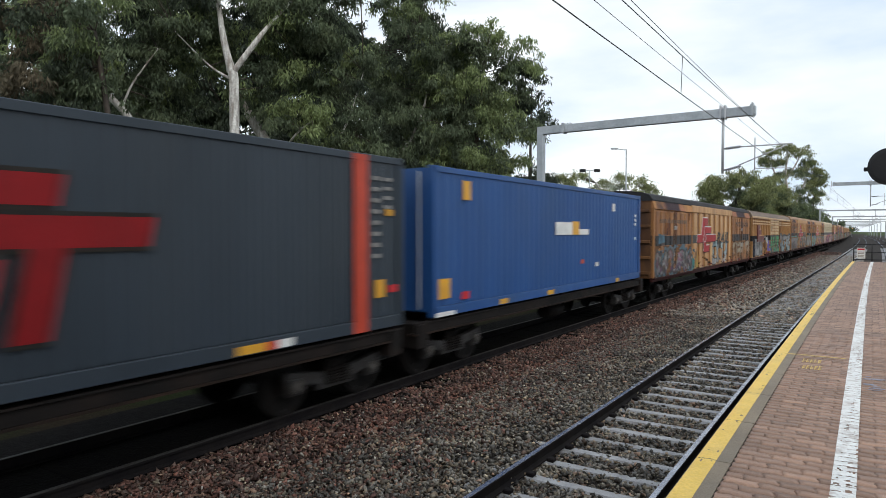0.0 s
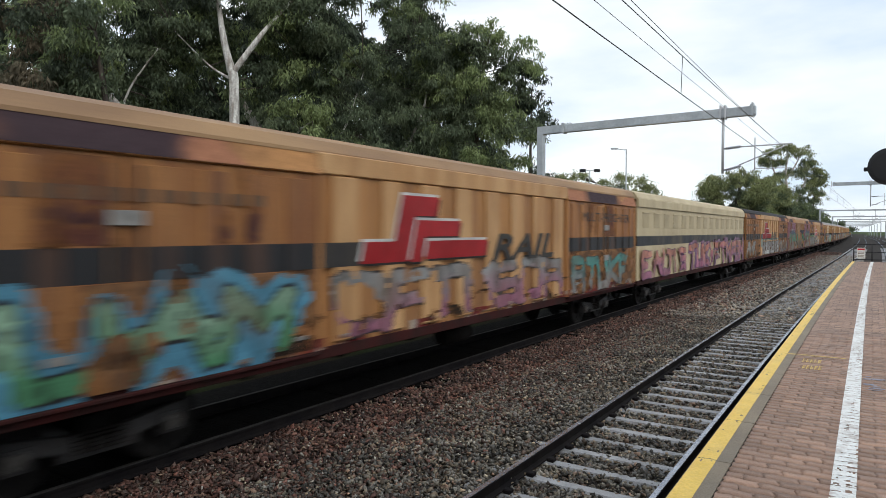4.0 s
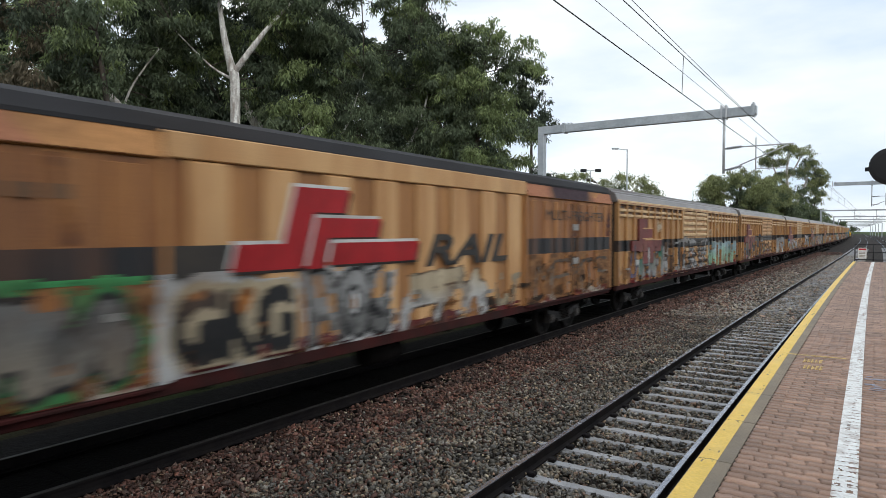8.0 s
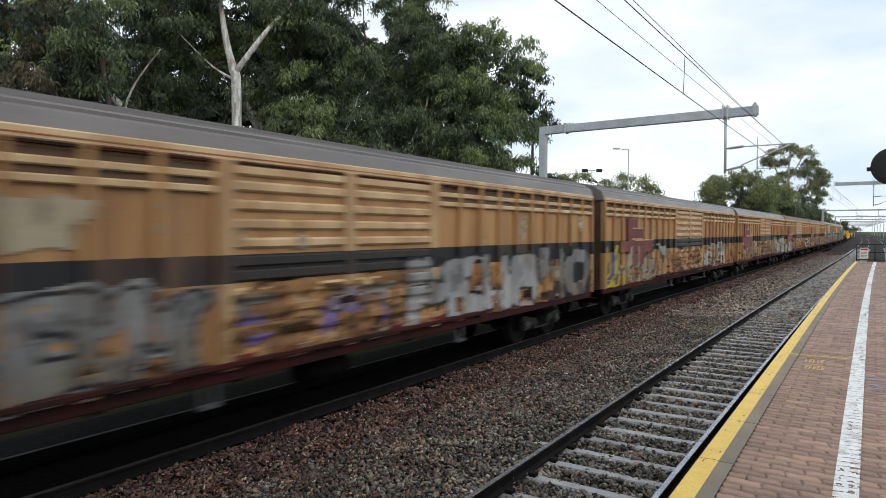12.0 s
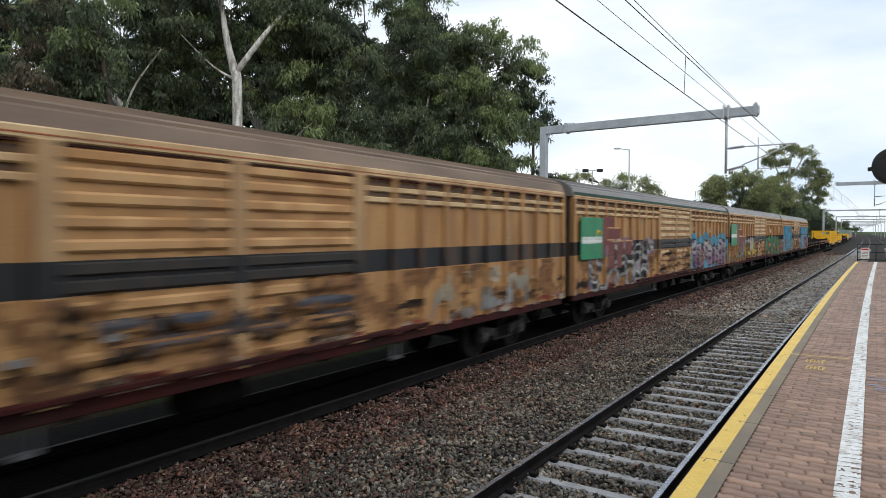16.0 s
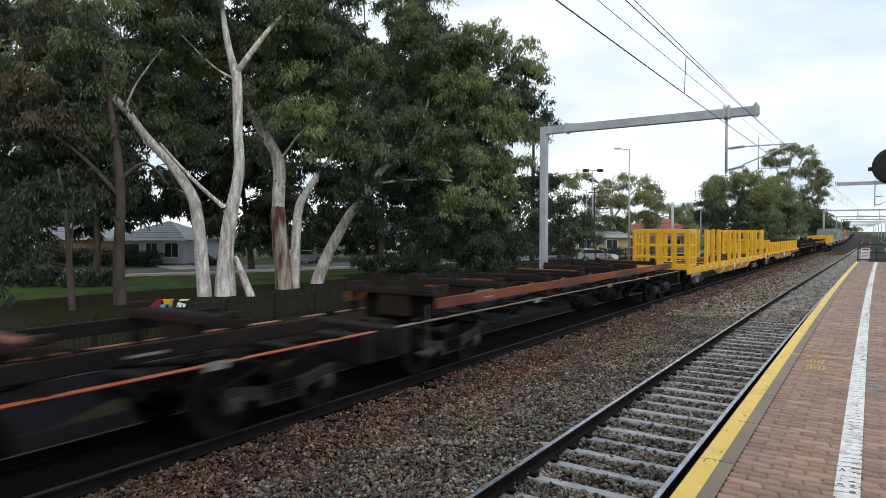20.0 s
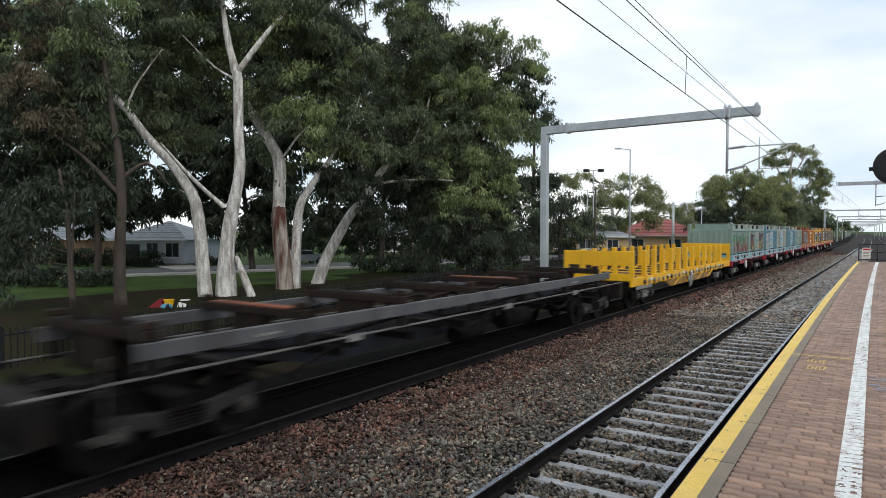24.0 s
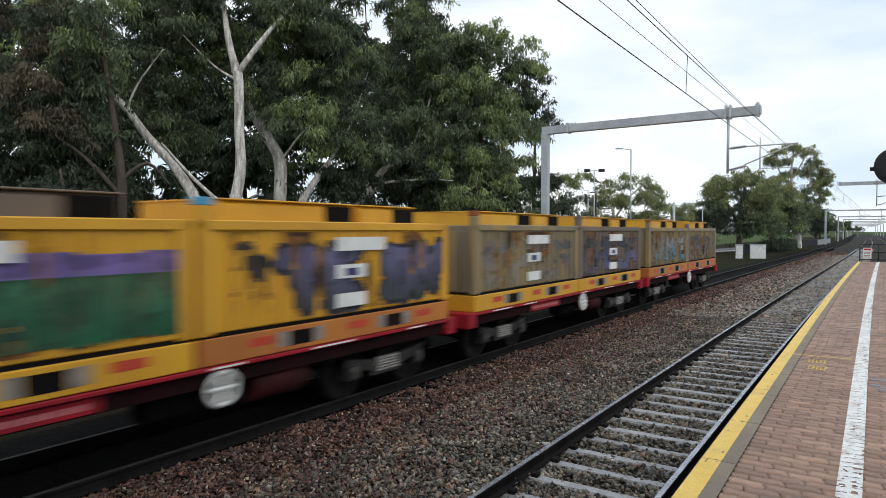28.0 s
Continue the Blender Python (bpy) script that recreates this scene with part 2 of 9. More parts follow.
    ochre_edge=surface("ochre_worn_edge", (0.20, 0.12, 0.04), (0.18, 0.16, 0.13), 0.7, 0.7, 0, 0.2, 40, 0.1, (1, 0.4, 1), dirt=(0.06, 0.035, 0.02), dirt_amount=0.6),
    spine_paint=surface("blue_black_girder", (0.018, 0.021, 0.032), (0.012, 0.012, 0.015), 0.7, 0.7, 0, 0.25, 40, 0.15, dirt=(0.035, 0.024, 0.018)),
    rust_box=surface("rust_red_container", (0.26, 0.070, 0.018), (0.17, 0.045, 0.016), 0.7, 0.65, 0, 0.2, 50, 0.08, (1, 1, 0.25), dirt=(0.42, 0.16, 0.03), dirt_amount=0.6),
    pink_letters=surface("pink_letters", (0.48, 0.16, 0.17), (0.42, 0.13, 0.14), 0.4, 0.6, 0, 0.2, 50, 0.05),
    worn_line=surface("bare_worn_edge", (0.135, 0.130, 0.122), (0.060, 0.056, 0.052), 0.6, 0.6, 0.1, 0.2, 40, 0.1, (1, 0.4, 1), dirt=(0.03, 0.022, 0.018), dirt_amount=0.7),
    grimy_red=surface("grimy_red_tank", (0.045, 0.009, 0.011), (0.025, 0.008, 0.009), 0.4, 0.8, 0, 0.25, 40, 0.1, dirt=(0.02, 0.012, 0.011), spec=0.08),
    grey_girder=surface("grey_girder_paint", (0.10, 0.10, 0.105), (0.065, 0.065, 0.07), 0.6, 0.7, 0, 0.25, 40, 0.15, dirt=(0.05, 0.035, 0.028)),
    maroon_trim=surface("maroon_trim", (0.052, 0.012, 0.011), (0.028, 0.012, 0.011), 0.5, 0.8, 0, 0.25, 40, 0.15, dirt=(0.034, 0.023, 0.019), spec=0.12),
    grey_roof=surface("weathered_roof", (0.185, 0.165, 0.155), (0.125, 0.114, 0.110), 0.9, 0.38, 0.1, 0.2, 40, 0.1, (1, 0.3, 1), dirt=(0.11, 0.085, 0.072), spec=0.55),
    tan_roof=surface("tan_roof", (0.36, 0.22, 0.11), (0.24, 0.14, 0.075), 0.9, 0.65, 0, 0.2, 40, 0.1, (1, 0.3, 1), dirt=(0.13, 0.09, 0.07)),
    logo_red=surface("logo_red", (0.50, 0.018, 0.025), (0.40, 0.015, 0.02), 0.5, 0.5, 0, 0.15, 50, 0.05),
    worn_red=surface("worn_red_mark", (0.155, 0.032, 0.030), (0.11, 0.030, 0.026), 0.5, 0.65, 0, 0.25, 50, 0.05, dirt=(0.20, 0.11, 0.06), dirt_amount=0.5),
    letter_black=surface("letter_black", (0.02, 0.018, 0.017), (0.035, 0.028, 0.022), 0.4, 0.6, 0, 0.2, 50, 0.05),
    letter_brown=surface("faded_letters", (0.10, 0.055, 0.03), (0.13, 0.07, 0.035), 0.4, 0.6, 0, 0.2, 50, 0.05),
    white_mark=surface("white_mark", (0.72, 0.72, 0.70), (0.6, 0.6, 0.58), 0.3, 0.5, 0, 0.15, 50, 0.05),
    spray=surface("spray_paint", (1, 1, 1), rough=0.6, grain=0.22, fleck=45, relief=0.05, attribute="paint", size=0.5, dirt=(0.13, 0.075, 0.042), dirt_amount=0.6),
    stain=surface("rust_and_soot", (1, 1, 1), rough=0.8, grain=0.3, fleck=30, relief=0.05, attribute="paint", size=0.5, spec=0.2),
    end_dark=surface("dark_end_wall", (0.060, 0.036, 0.020), (0.030, 0.020, 0.014), 0.6, 0.8, 0, 0.3, 40, 0.15, dirt=(0.015, 0.012, 0.010)),
    grey_box=surface("dark_grey_container", (0.027, 0.039, 0.054), (0.022, 0.032, 0.044), 1.2, 0.5, 0, 0.15, 60, 0.05, (1, 1, 0.3), dirt=(0.045, 0.052, 0.058)),
    blue_box=surface("blue_container", (0.014, 0.074, 0.245), (0.012, 0.062, 0.205), 1.2, 0.5, 0, 0.17, 60, 0.05, (1, 1, 0.3), dirt=(0.022, 0.066, 0.17), dirt_amount=0.6),
    orange_stripe=surface("orange_stripe", (0.48, 0.055, 0.025), (0.40, 0.045, 0.02), 0.4, 0.5, 0, 0.15, 50, 0.05),
    amber=surface("amber_sticker", (0.70, 0.36, 0.03), (0.6, 0.3, 0.03), 0.3, 0.5, 0, 0.15, 50, 0.05),
    yellow_wagon=surface("yellow_wagon_paint", (0.78, 0.43, 0.008), (0.70, 0.37, 0.008), 0.8, 0.5, 0, 0.16, 50, 0.06, dirt=(0.36, 0.19, 0.02), dirt_amount=0.35),
    brown_deck=surface("rusty_wagon", (0.026, 0.017, 0.013), (0.016, 0.012, 0.010), 0.6, 0.85, 0.0, 0.3, 40, 0.25, dirt=(0.052, 0.029, 0.019), spec=0.12),
    rust_edge=surface("orange_rust_edge", (0.40, 0.085, 0.03), (0.26, 0.10, 0.05), 0.5, 0.75, 0, 0.2, 40, 0.15, (1, 0.5, 1), dirt=(0.34, 0.29, 0.23), dirt_amount=0.5),
    dark_maroon=surface("grimy_maroon", (0.020, 0.006, 0.007), (0.011, 0.006, 0.006), 0.5, 0.85, 0, 0.25, 40, 0.1, spec=0.05),
    red_wagon=surface("red_wagon_frame", (0.33, 0.012, 0.024), (0.22, 0.012, 0.020), 0.5, 0.65, 0, 0.2, 50, 0.1, dirt=(0.10, 0.02, 0.024), spec=0.2),
    sky_base=surface("sky_blue_base_paint", (0.25, 0.44, 0.49), (0.21, 0.38, 0.43), 0.6, 0.55, 0, 0.16, 50, 0.06, dirt=(0.16, 0.22, 0.22)),
    dark_red=surface("dark_red_label", (0.17, 0.012, 0.022), (0.13, 0.012, 0.02), 0.4, 0.6, 0, 0.2, 50, 0.05),
    navy=surface("navy_print", (0.03, 0.035, 0.13), (0.025, 0.03, 0.10), 0.4, 0.6, 0, 0.2, 50, 0.05),
    rust_yellow=surface("rust_stained_yellow", (0.36, 0.19, 0.02), (0.17, 0.085, 0.03), 0.35, 0.65, 0, 0.25, 45, 0.1, dirt=(0.06, 0.035, 0.02), dirt_amount=0.7),
    pale_green=surface("pale_green_container", (0.240, 0.332, 0.290), (0.190, 0.268, 0.236), 0.9, 0.55, 0, 0.18, 50, 0.06, (1, 1, 0.3), dirt=(0.16, 0.175, 0.14), dirt_amount=0.5),
    pale_blue=surface("pale_blue_container", (0.105, 0.225, 0.275), (0.085, 0.185, 0.235), 0.9, 0.55, 0, 0.18, 50, 0.06, (1, 1, 0.3), dirt=(0.17, 0.25, 0.26)),
    cream_box=surface("grey_cream_container", (0.36, 0.37, 0.31), (0.28, 0.29, 0.245), 0.9, 0.55, 0, 0.16, 50, 0.06, (1, 1, 0.3), dirt=(0.27, 0.26, 0.21)),
    orange_box=surface("orange_container", (0.47, 0.17, 0.03), (0.38, 0.125, 0.025), 0.9, 0.6, 0, 0.18, 50, 0.06, (1, 1, 0.3), dirt=(0.20, 0.075, 0.03), dirt_amount=0.5),
    yellow_box=surface("yellow_container", (0.62, 0.33, 0.02), (0.54, 0.27, 0.02), 0.9, 0.55, 0, 0.16, 50, 0.06, (1, 1, 0.3), dirt=(0.38, 0.19, 0.03)),
    dull_box=surface("weathered_yellow_container", (0.30, 0.215, 0.085), (0.17, 0.145, 0.105), 0.7, 0.65, 0, 0.22, 50, 0.06, (1, 1, 0.3), dirt=(0.115, 0.10, 0.085), dirt_amount=0.8),
    brown_box=surface("brown_container", (0.155, 0.115, 0.085), (0.120, 0.098, 0.080), 0.9, 0.65, 0, 0.2, 50, 0.06, (1, 1, 0.3), dirt=(0.22, 0.14, 0.07)),
    sign_green=surface("green_board", (0.012, 0.20, 0.085), (0.011, 0.18, 0.075), 1, 0.45, 0, 0.1, 40, 0.03),
    grass=surface("grass_ground", (0.050, 0.086, 0.014), (0.030, 0.055, 0.010), 3.0, 0.9, 0, 0.5, 25, 0.6, dirt=(0.022, 0.018, 0.012), dirt_amount=0.95, spec=0.12),
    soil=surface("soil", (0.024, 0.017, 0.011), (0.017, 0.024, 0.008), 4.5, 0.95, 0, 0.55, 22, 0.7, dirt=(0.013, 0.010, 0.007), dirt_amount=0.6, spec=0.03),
    asphalt=surface("asphalt", (0.075, 0.075, 0.078), (0.055, 0.055, 0.058), 2.0, 0.75, 0, 0.3, 60, 0.3),
    path=surface("footpath", (0.40, 0.38, 0.35), (0.33, 0.31, 0.29), 1.0, 0.85, 0, 0.2, 60, 0.2),
    bark=surface("white_gum_bark", (0.68, 0.665, 0.62), (0.36, 0.33, 0.30), 0.17, 0.8, 0, 0.35, 12, 0.5, (1, 1, 0.22), dirt=(0.14, 0.09, 0.065), dirt_amount=0.7),
    stained_bark=surface("red_stained_bark", (0.085, 0.026, 0.016), (0.42, 0.38, 0.33), 0.30, 0.8, 0, 0.3, 14, 0.4, (1, 1, 0.16), dirt=(0.10, 0.035, 0.022), dirt_amount=0.6),
    dark_bark=surface("dark_bark", (0.075, 0.058, 0.045), (0.05, 0.04, 0.033), 0.3, 0.9, 0, 0.35, 20, 0.6, (1, 1, 0.3)),
    brick=surface("house_brick", (0.34, 0.22, 0.13), (0.28, 0.17, 0.10), 0.8, 0.85, 0, 0.3, 14, 0.3),
    render_white=surface("pale_render", (0.50, 0.55, 0.60), (0.44, 0.49, 0.54), 1.5, 0.8, 0, 0.1, 30, 0.1),
    roof_tile=surface("grey_roof_tile", (0.30, 0.32, 0.34), (0.24, 0.26, 0.28), 0.7, 0.7, 0, 0.25, 12, 0.4),
    roof_red=surface("red_roof_tile", (0.34, 0.11, 0.10), (0.28, 0.09, 0.085), 0.7, 0.7, 0, 0.25, 12, 0.4),
    cream_wall=surface("cream_wall", (0.50, 0.36, 0.20), (0.44, 0.31, 0.17), 1.5, 0.8, 0, 0.15, 30, 0.1),
    white_frame=surface("white_frame", (0.75, 0.75, 0.74), None, 1, 0.5, 0, 0.1, 30, 0.0),
    car_white=surface("car_white", (0.72, 0.73, 0.74), (0.70, 0.71, 0.72), 1, 0.25, 0, 0.05, 30, 0.0, spec=0.6),
    glass=glassy("window_glass"),
    faded_yellow=surface("faded_yellow_paint", (0.62, 0.42, 0.10), (0.50, 0.33, 0.11), 0.06, 0.6, 0, 0.25, 60, 0.2, dirt=(0.27, 0.17, 0.12), dirt_amount=0.7),
    faded_blue=surface("faded_blue_paint", (0.20, 0.24, 0.34), (0.24, 0.20, 0.20), 0.08, 0.6, 0, 0.25, 60, 0.2, dirt=(0.27, 0.17, 0.12), dirt_amount=0.9),
    green_gutter=surface("green_gutter", (0.012, 0.05, 0.03), None, 0.5, 0.6, 0, 0.2, 50, 0.05),
    rubber=surface("rubber", (0.02, 0.02, 0.02), None, 0.5, 0.8, 0, 0.2, 30, 0.1),
    red_plastic=surface("red_plastic", (0.24, 0.015, 0.02), None, 0.5, 0.5, 0, 0.15, 30, 0.05),
    sky_plastic=surface("blue_plastic", (0.08, 0.28, 0.40), None, 0.5, 0.5, 0, 0.15, 30, 0.05),
    signal_red=glow("signal_red_light", (1.0, 0.06, 0.05), 6.0),
    far_light=glow("distant_lamp", (1.0, 0.55, 0.2), 8.0),
)


def leaf_material(name, light, dark, amount):
    """Leaves: reflect some light and let some through."""
    m = surface(name, light, dark, 1.6, 0.62, 0, 0.2, 8, 0.0, island=amount, spec=0.16)
    n, l = m.node_tree.nodes, m.node_tree.links
    bsdf = n["Principled BSDF"]
    through_leaf = n.new("ShaderNodeBsdfTranslucent")
    tone = bsdf.inputs["Base Color"].links[0].from_socket
    l.new(tone, through_leaf.inputs["Color"])
    both = n.new("ShaderNodeMixShader")
    both.inputs[0].default_value = 0.34
    l.new(bsdf.outputs[0], both.inputs[1])
    l.new(through_leaf.outputs[0], both.inputs[2])
    l.new(both.outputs[0], n["Material Output"].inputs["Surface"])
    return m


M["leaf"] = leaf_material("gum_leaves", (0.162, 0.198, 0.114), (0.094, 0.120, 0.074), 0.35)
M["leaf_bright"] = leaf_material("bright_leaves", (0.262, 0.318, 0.140), (0.165, 0.208, 0.098), 0.35)
# dark foliage, its colour taken lower for deep shade under the crowns
M["leaf_dark"] = leaf_material("shaded_dark_leaves", (0.074, 0.092, 0.060), (0.046, 0.060, 0.042), 0.35)
M["leaf_brown"] = leaf_material("brown_leaves", (0.155, 0.124, 0.083), (0.103, 0.094, 0.064), 0.35)
# olive leaves, paled for the haze over distant trees
M["leaf_far"] = leaf_material("hazed_distant_leaves", (0.285, 0.312, 0.142), (0.190, 0.214, 0.102), 0.35)


# ---- building helpers ----
def block(bm, x0, x1, y0, y1, z0, z1):
    v = [bm.verts.new((x, y, z)) for x in (x0, x1) for y in (y0, y1) for z in (z0, z1)]
    for f in ((0, 1, 3, 2), (4, 6, 7, 5), (0, 4, 5, 1), (2, 3, 7, 6), (0, 2, 6, 4), (1, 5, 7, 3)):
        bm.faces.new([v[i] for i in f])
    return v


def boxes(*sizes, soft=0.0):
    bm = bmesh.new()
    for b in sizes:
        block(bm, *b)
    if soft:
        bmesh.ops.bevel(bm, geom=bm.edges[:], offset=soft, segments=1, affect="EDGES")
    return bm


def tube(bm, a, b, r0, r1=None, n=8, caps=True):
    a, b, r1 = Vector(a), Vector(b), r0 if r1 is None else r1
    q = (b - a).to_track_quat("Z", "Y")
    rings = [[bm.verts.new(p + q @ Vector((r * math.cos(k * math.tau / n), r * math.sin(k * math.tau / n), 0))) for k in range(n)]
             for p, r in ((a, r0), (b, r1))]
    for k in range(n):
        f = bm.faces.new((rings[0][k], rings[0][(k + 1) % n], rings[1][(k + 1) % n], rings[1][k]))
        f.smooth = n > 6
    if caps:
        bm.faces.new(rings[0][::-1])
        bm.faces.new(rings[1])
    return bm


def spun(bm, profile, centre, axis="X", n=20):
    """A lathe: profile of (radius, along) about an axis through centre."""
    rings = []
    for r, u in profile:
        ring = []
        for k in range(n):
            c, s = r * math.cos(k * math.tau / n), r * math.sin(k * math.tau / n)
            p = {"X": (u, c, s), "Y": (c, u, s), "Z": (c, s, u)}[axis]
            ring.append(bm.verts.new(Vector(centre) + Vector(p)))
        rings.append(ring)
    for a, b in zip(rings, rings[1:]):
        for k in range(n):
            bm.faces.new((a[k], a[(k + 1) % n], b[(k + 1) % n], b[k]))
    bm.faces.new(rings[0][::-1])
    bm.faces.new(rings[-1])
    return bm


def prism(bm, outline, y0, y1):
    """An outline of (x, z) drawn out along y."""
    a = [bm.verts.new((x, y0, z)) for x, z in outline]
    b = [bm.verts.new((x, y1, z)) for x, z in outline]
    k = len(outline)
    for i in range(k):
        bm.faces.new((a[i], a[(i + 1) % k], b[(i + 1) % k], b[i]))
    bm.faces.new(a[::-1])
    bm.faces.new(b)
    return bm


def mesh_of(name, bm, material):
    bmesh.ops.recalc_face_normals(bm, faces=bm.faces[:])
    me = bpy.data.meshes.new(name)
    bm.to_mesh(me)
    bm.free()
    me.materials.append(material)
    return me


def part(name, bm, material, parent=None, label="", at=None):
    """One mesh object, under a thing or under a part."""
    ob = new(name, bm if isinstance(bm, bpy.types.Mesh) else mesh_of(name, bm, material))
    if parent is not None:
        ob.parent = parent
    if at is not None:
        ob.matrix_basis = at
    return tagged(ob, label) if label else ob


def thing(name, label, category, group="", kind="", at=None):
    ob = new(name)
    ob.empty_display_size = 0.3
    if at is not None:
        ob.matrix_basis = at
    return tagged(ob, label, category, group, kind)


def arrays_mesh(name, verts, faces, material):
    """A mesh from numpy arrays: vertices (n, 3) and faces (m, k)."""
    me = bpy.data.meshes.new(name)
    verts, faces = np.asarray(verts, np.float32), np.asarray(faces, np.int32)
    m, k = faces.shape
    me.vertices.add(len(verts))
    me.vertices.foreach_set("co", verts.ravel())
    me.loops.add(m * k)
    me.loops.foreach_set("vertex_index", faces.ravel())
    me.polygons.add(m)
    me.polygons.foreach_set("loop_start", np.arange(0, m * k, k, dtype=np.int32))
    me.update(calc_edges=True)
    if material:
        me.materials.append(material)
    return me


def lettering(text, height, material, name="lettering", shear=0.0, bold=0.0):
    """A word as a thin mesh that reads along +y on a wall facing +x."""
    cu = bpy.data.curves.new(name, "FONT")
    cu.body, cu.size, cu.extrude, cu.shear, cu.resolution_u = text, height / 0.7, 0.002, shear, 3
    cu.offset = bold
    ob = bpy.data.objects.new(name, cu)
    me = bpy.data.meshes.new_from_object(ob)
    bpy.data.objects.remove(ob)
    me.transform(Matrix(((0, 0, 1, 0), (1, 0, 0, 0), (0, 1, 0, 0), (0, 0, 0, 1))))
    me.materials.clear()
    me.materials.append(material)
    return me


def along(bm, outline, s0, s1, step, d):
    """Sweep an outline of (x, z) along the railway."""
    n = max(1, int(math.ceil((s1 - s0) / step)))
    rows = []
    for i in range(n + 1):
        s = s0 + (s1 - s0) * i / n
        m = on_line(s, d)
        rows.append([bm.verts.new(m @ Vector((x, 0, z))) for x, z in outline])
    k = len(outline)
    for a, b in zip(rows, rows[1:]):
        for i in range(k):
            bm.faces.new((a[i], a[(i + 1) % k], b[(i + 1) % k], b[i]))
    bm.faces.new(rows[0][::-1])
    bm.faces.new(rows[-1])
    return bm


# ---- ground, tracks and platform ----
def ground_height(x, y):
    side = max(0.0, min(1.0, (-9.0 - (x - bend(y))) / 6.0))
    return -0.62 + side * 0.12 + 0.10 * noise.noise(Vector((x * 0.06, y * 0.06, 0))) * side


def build_ground():
    xs = sorted(set([-3000, -1200, -600, -300, -200, -150] + [round(-120 + 3 * i, 1) for i in range(58)] + [60, 80, 120, 200, 400, 900, 3000]))
    ys = sorted(set([-3000, -900, -300, -120, -60] + [round(-40 + 4 * i, 1) for i in range(61)] + [230, 280, 350, 450, 600, 900, 1500, 4500]))
    verts, faces = [], []
    for y in ys:
        for x in xs:
            verts.append((x, y, ground_height(x, min(max(y, -400), 1400))))
    w = len(xs)
    for j in range(len(ys) - 1):
        for i in range(w - 1):
            a = j * w + i
            faces.append((a, a + 1, a + 1 + w, a + w))
    ob = new("ground", arrays_mesh("ground", verts, faces, M["grass"]))
    tagged(ob, "rough green grass with bare brown soil under trees", "grass", "", "structure")
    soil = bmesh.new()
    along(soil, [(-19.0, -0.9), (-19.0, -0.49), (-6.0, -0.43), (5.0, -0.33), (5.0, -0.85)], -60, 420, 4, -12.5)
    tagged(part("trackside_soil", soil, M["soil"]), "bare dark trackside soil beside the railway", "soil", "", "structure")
    bed = bmesh.new()
    along(bed, [(-2.9, -0.8), (-2.1, -0.26), (7.2, -0.24), (7.2, -0.8)], -60, 900, 3, TRAIN)
    tagged(part("track_bed", bed, M["ballast_bed"]), "crushed stone ballast bed under both railway tracks", "ballast", "", "structure")
    yard = bmesh.new()
    along(yard, [(0.0, -0.85), (0.0, -0.34), (42.0, -0.34), (42.0, -0.85)], 44.6, 600, 6, 1.7)
    tagged(part("yard_gravel", yard, M["ballast_bed"]), "bare gravel beside the tracks beyond the platform", "gravel", "", "structure")
    # dark strip: oily stones with the train's shade painted in
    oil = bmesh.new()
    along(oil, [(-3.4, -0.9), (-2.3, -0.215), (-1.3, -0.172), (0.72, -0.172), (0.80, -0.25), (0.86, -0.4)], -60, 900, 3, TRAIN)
    tagged(part("oily_track_bed", oil, M["ballast_oily_shade"]), "oil-stained ballast under the far track, blackened for the train's shade", "ballast", "", "structure")


RAIL_WEB = [(-0.07, -0.165), (0.07, -0.165), (0.07, -0.15), (0.012, -0.13), (0.012, -0.045), (0.034, -0.038), (0.034, -0.008),
            (-0.034, -0.008), (-0.034, -0.038), (-0.012, -0.045), (-0.012, -0.13), (-0.07, -0.15)]


def build_track(name, label, d, gauge, s0, s1, sleeper_mat, gap, first, last, width, head, clips):
    track = thing(name, label, "railway track", "", "structure")
    for side in (-1, 1):
        off = d + side * (gauge / 2 + 0.035)
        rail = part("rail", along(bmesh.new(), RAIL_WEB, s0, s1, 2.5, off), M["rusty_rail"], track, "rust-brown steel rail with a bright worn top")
        part("rail_head", along(bmesh.new(), [(-0.033, -0.012), (0.033, -0.012), (0.030, 0.0), (-0.030, 0.0)], s0, s1, 2.5, off), head, rail)
    bm = bmesh.new()
    prism(bm, [(-0.10, -0.36), (0.10, -0.36), (0.095, -0.21), (0.070, -0.17), (-0.070, -0.17), (-0.095, -0.21)], -width / 2, width / 2)
    bm.transform(Matrix.Rotation(radians(90), 4, "Z"))
    sleeper = mesh_of("sleeper", bm, sleeper_mat)
    clip = mesh_of("rail_clip", boxes((-0.05, 0.05, -0.05, 0.05, -0.17, -0.115), soft=0.012), M["rusty_rail"])
    n = int((last - first) / gap)
    rest = []
    for i in range(n):
        s = first + i * gap
        m = on_line(s, d)
        m.translation.z += random.uniform(-0.006, 0.006)
        if i < 150:
            ob = part("sleeper", sleeper, None, track, at=m)
            if i < clips:
                for off in (-gauge / 2 - 0.14, -gauge / 2 + 0.10, gauge / 2 - 0.03, gauge / 2 + 0.2):
                    part("rail_clip", clip, None, ob, at=pose(off, 0, 0))
        else:
            rest.append(m)
    if rest:
        bm = bmesh.new()
        for m in rest:
            for v in block(bm, -width / 2, width / 2, -0.1, 0.1, -0.36, -0.17):
                v.co = m @ v.co
        tagged(part("far_sleepers", bm, sleeper_mat, track), kind="stuff")
    return track


def stones(name, label, material, count, spot, size, seed):
    """Crushed stones: split, slanting six-sided blocks of uneven length."""
    rng = np.random.default_rng(seed)
    base = np.array([(i, j, k) for k in (-1, 1) for j in (-1, 1) for i in (-1, 1)], float)
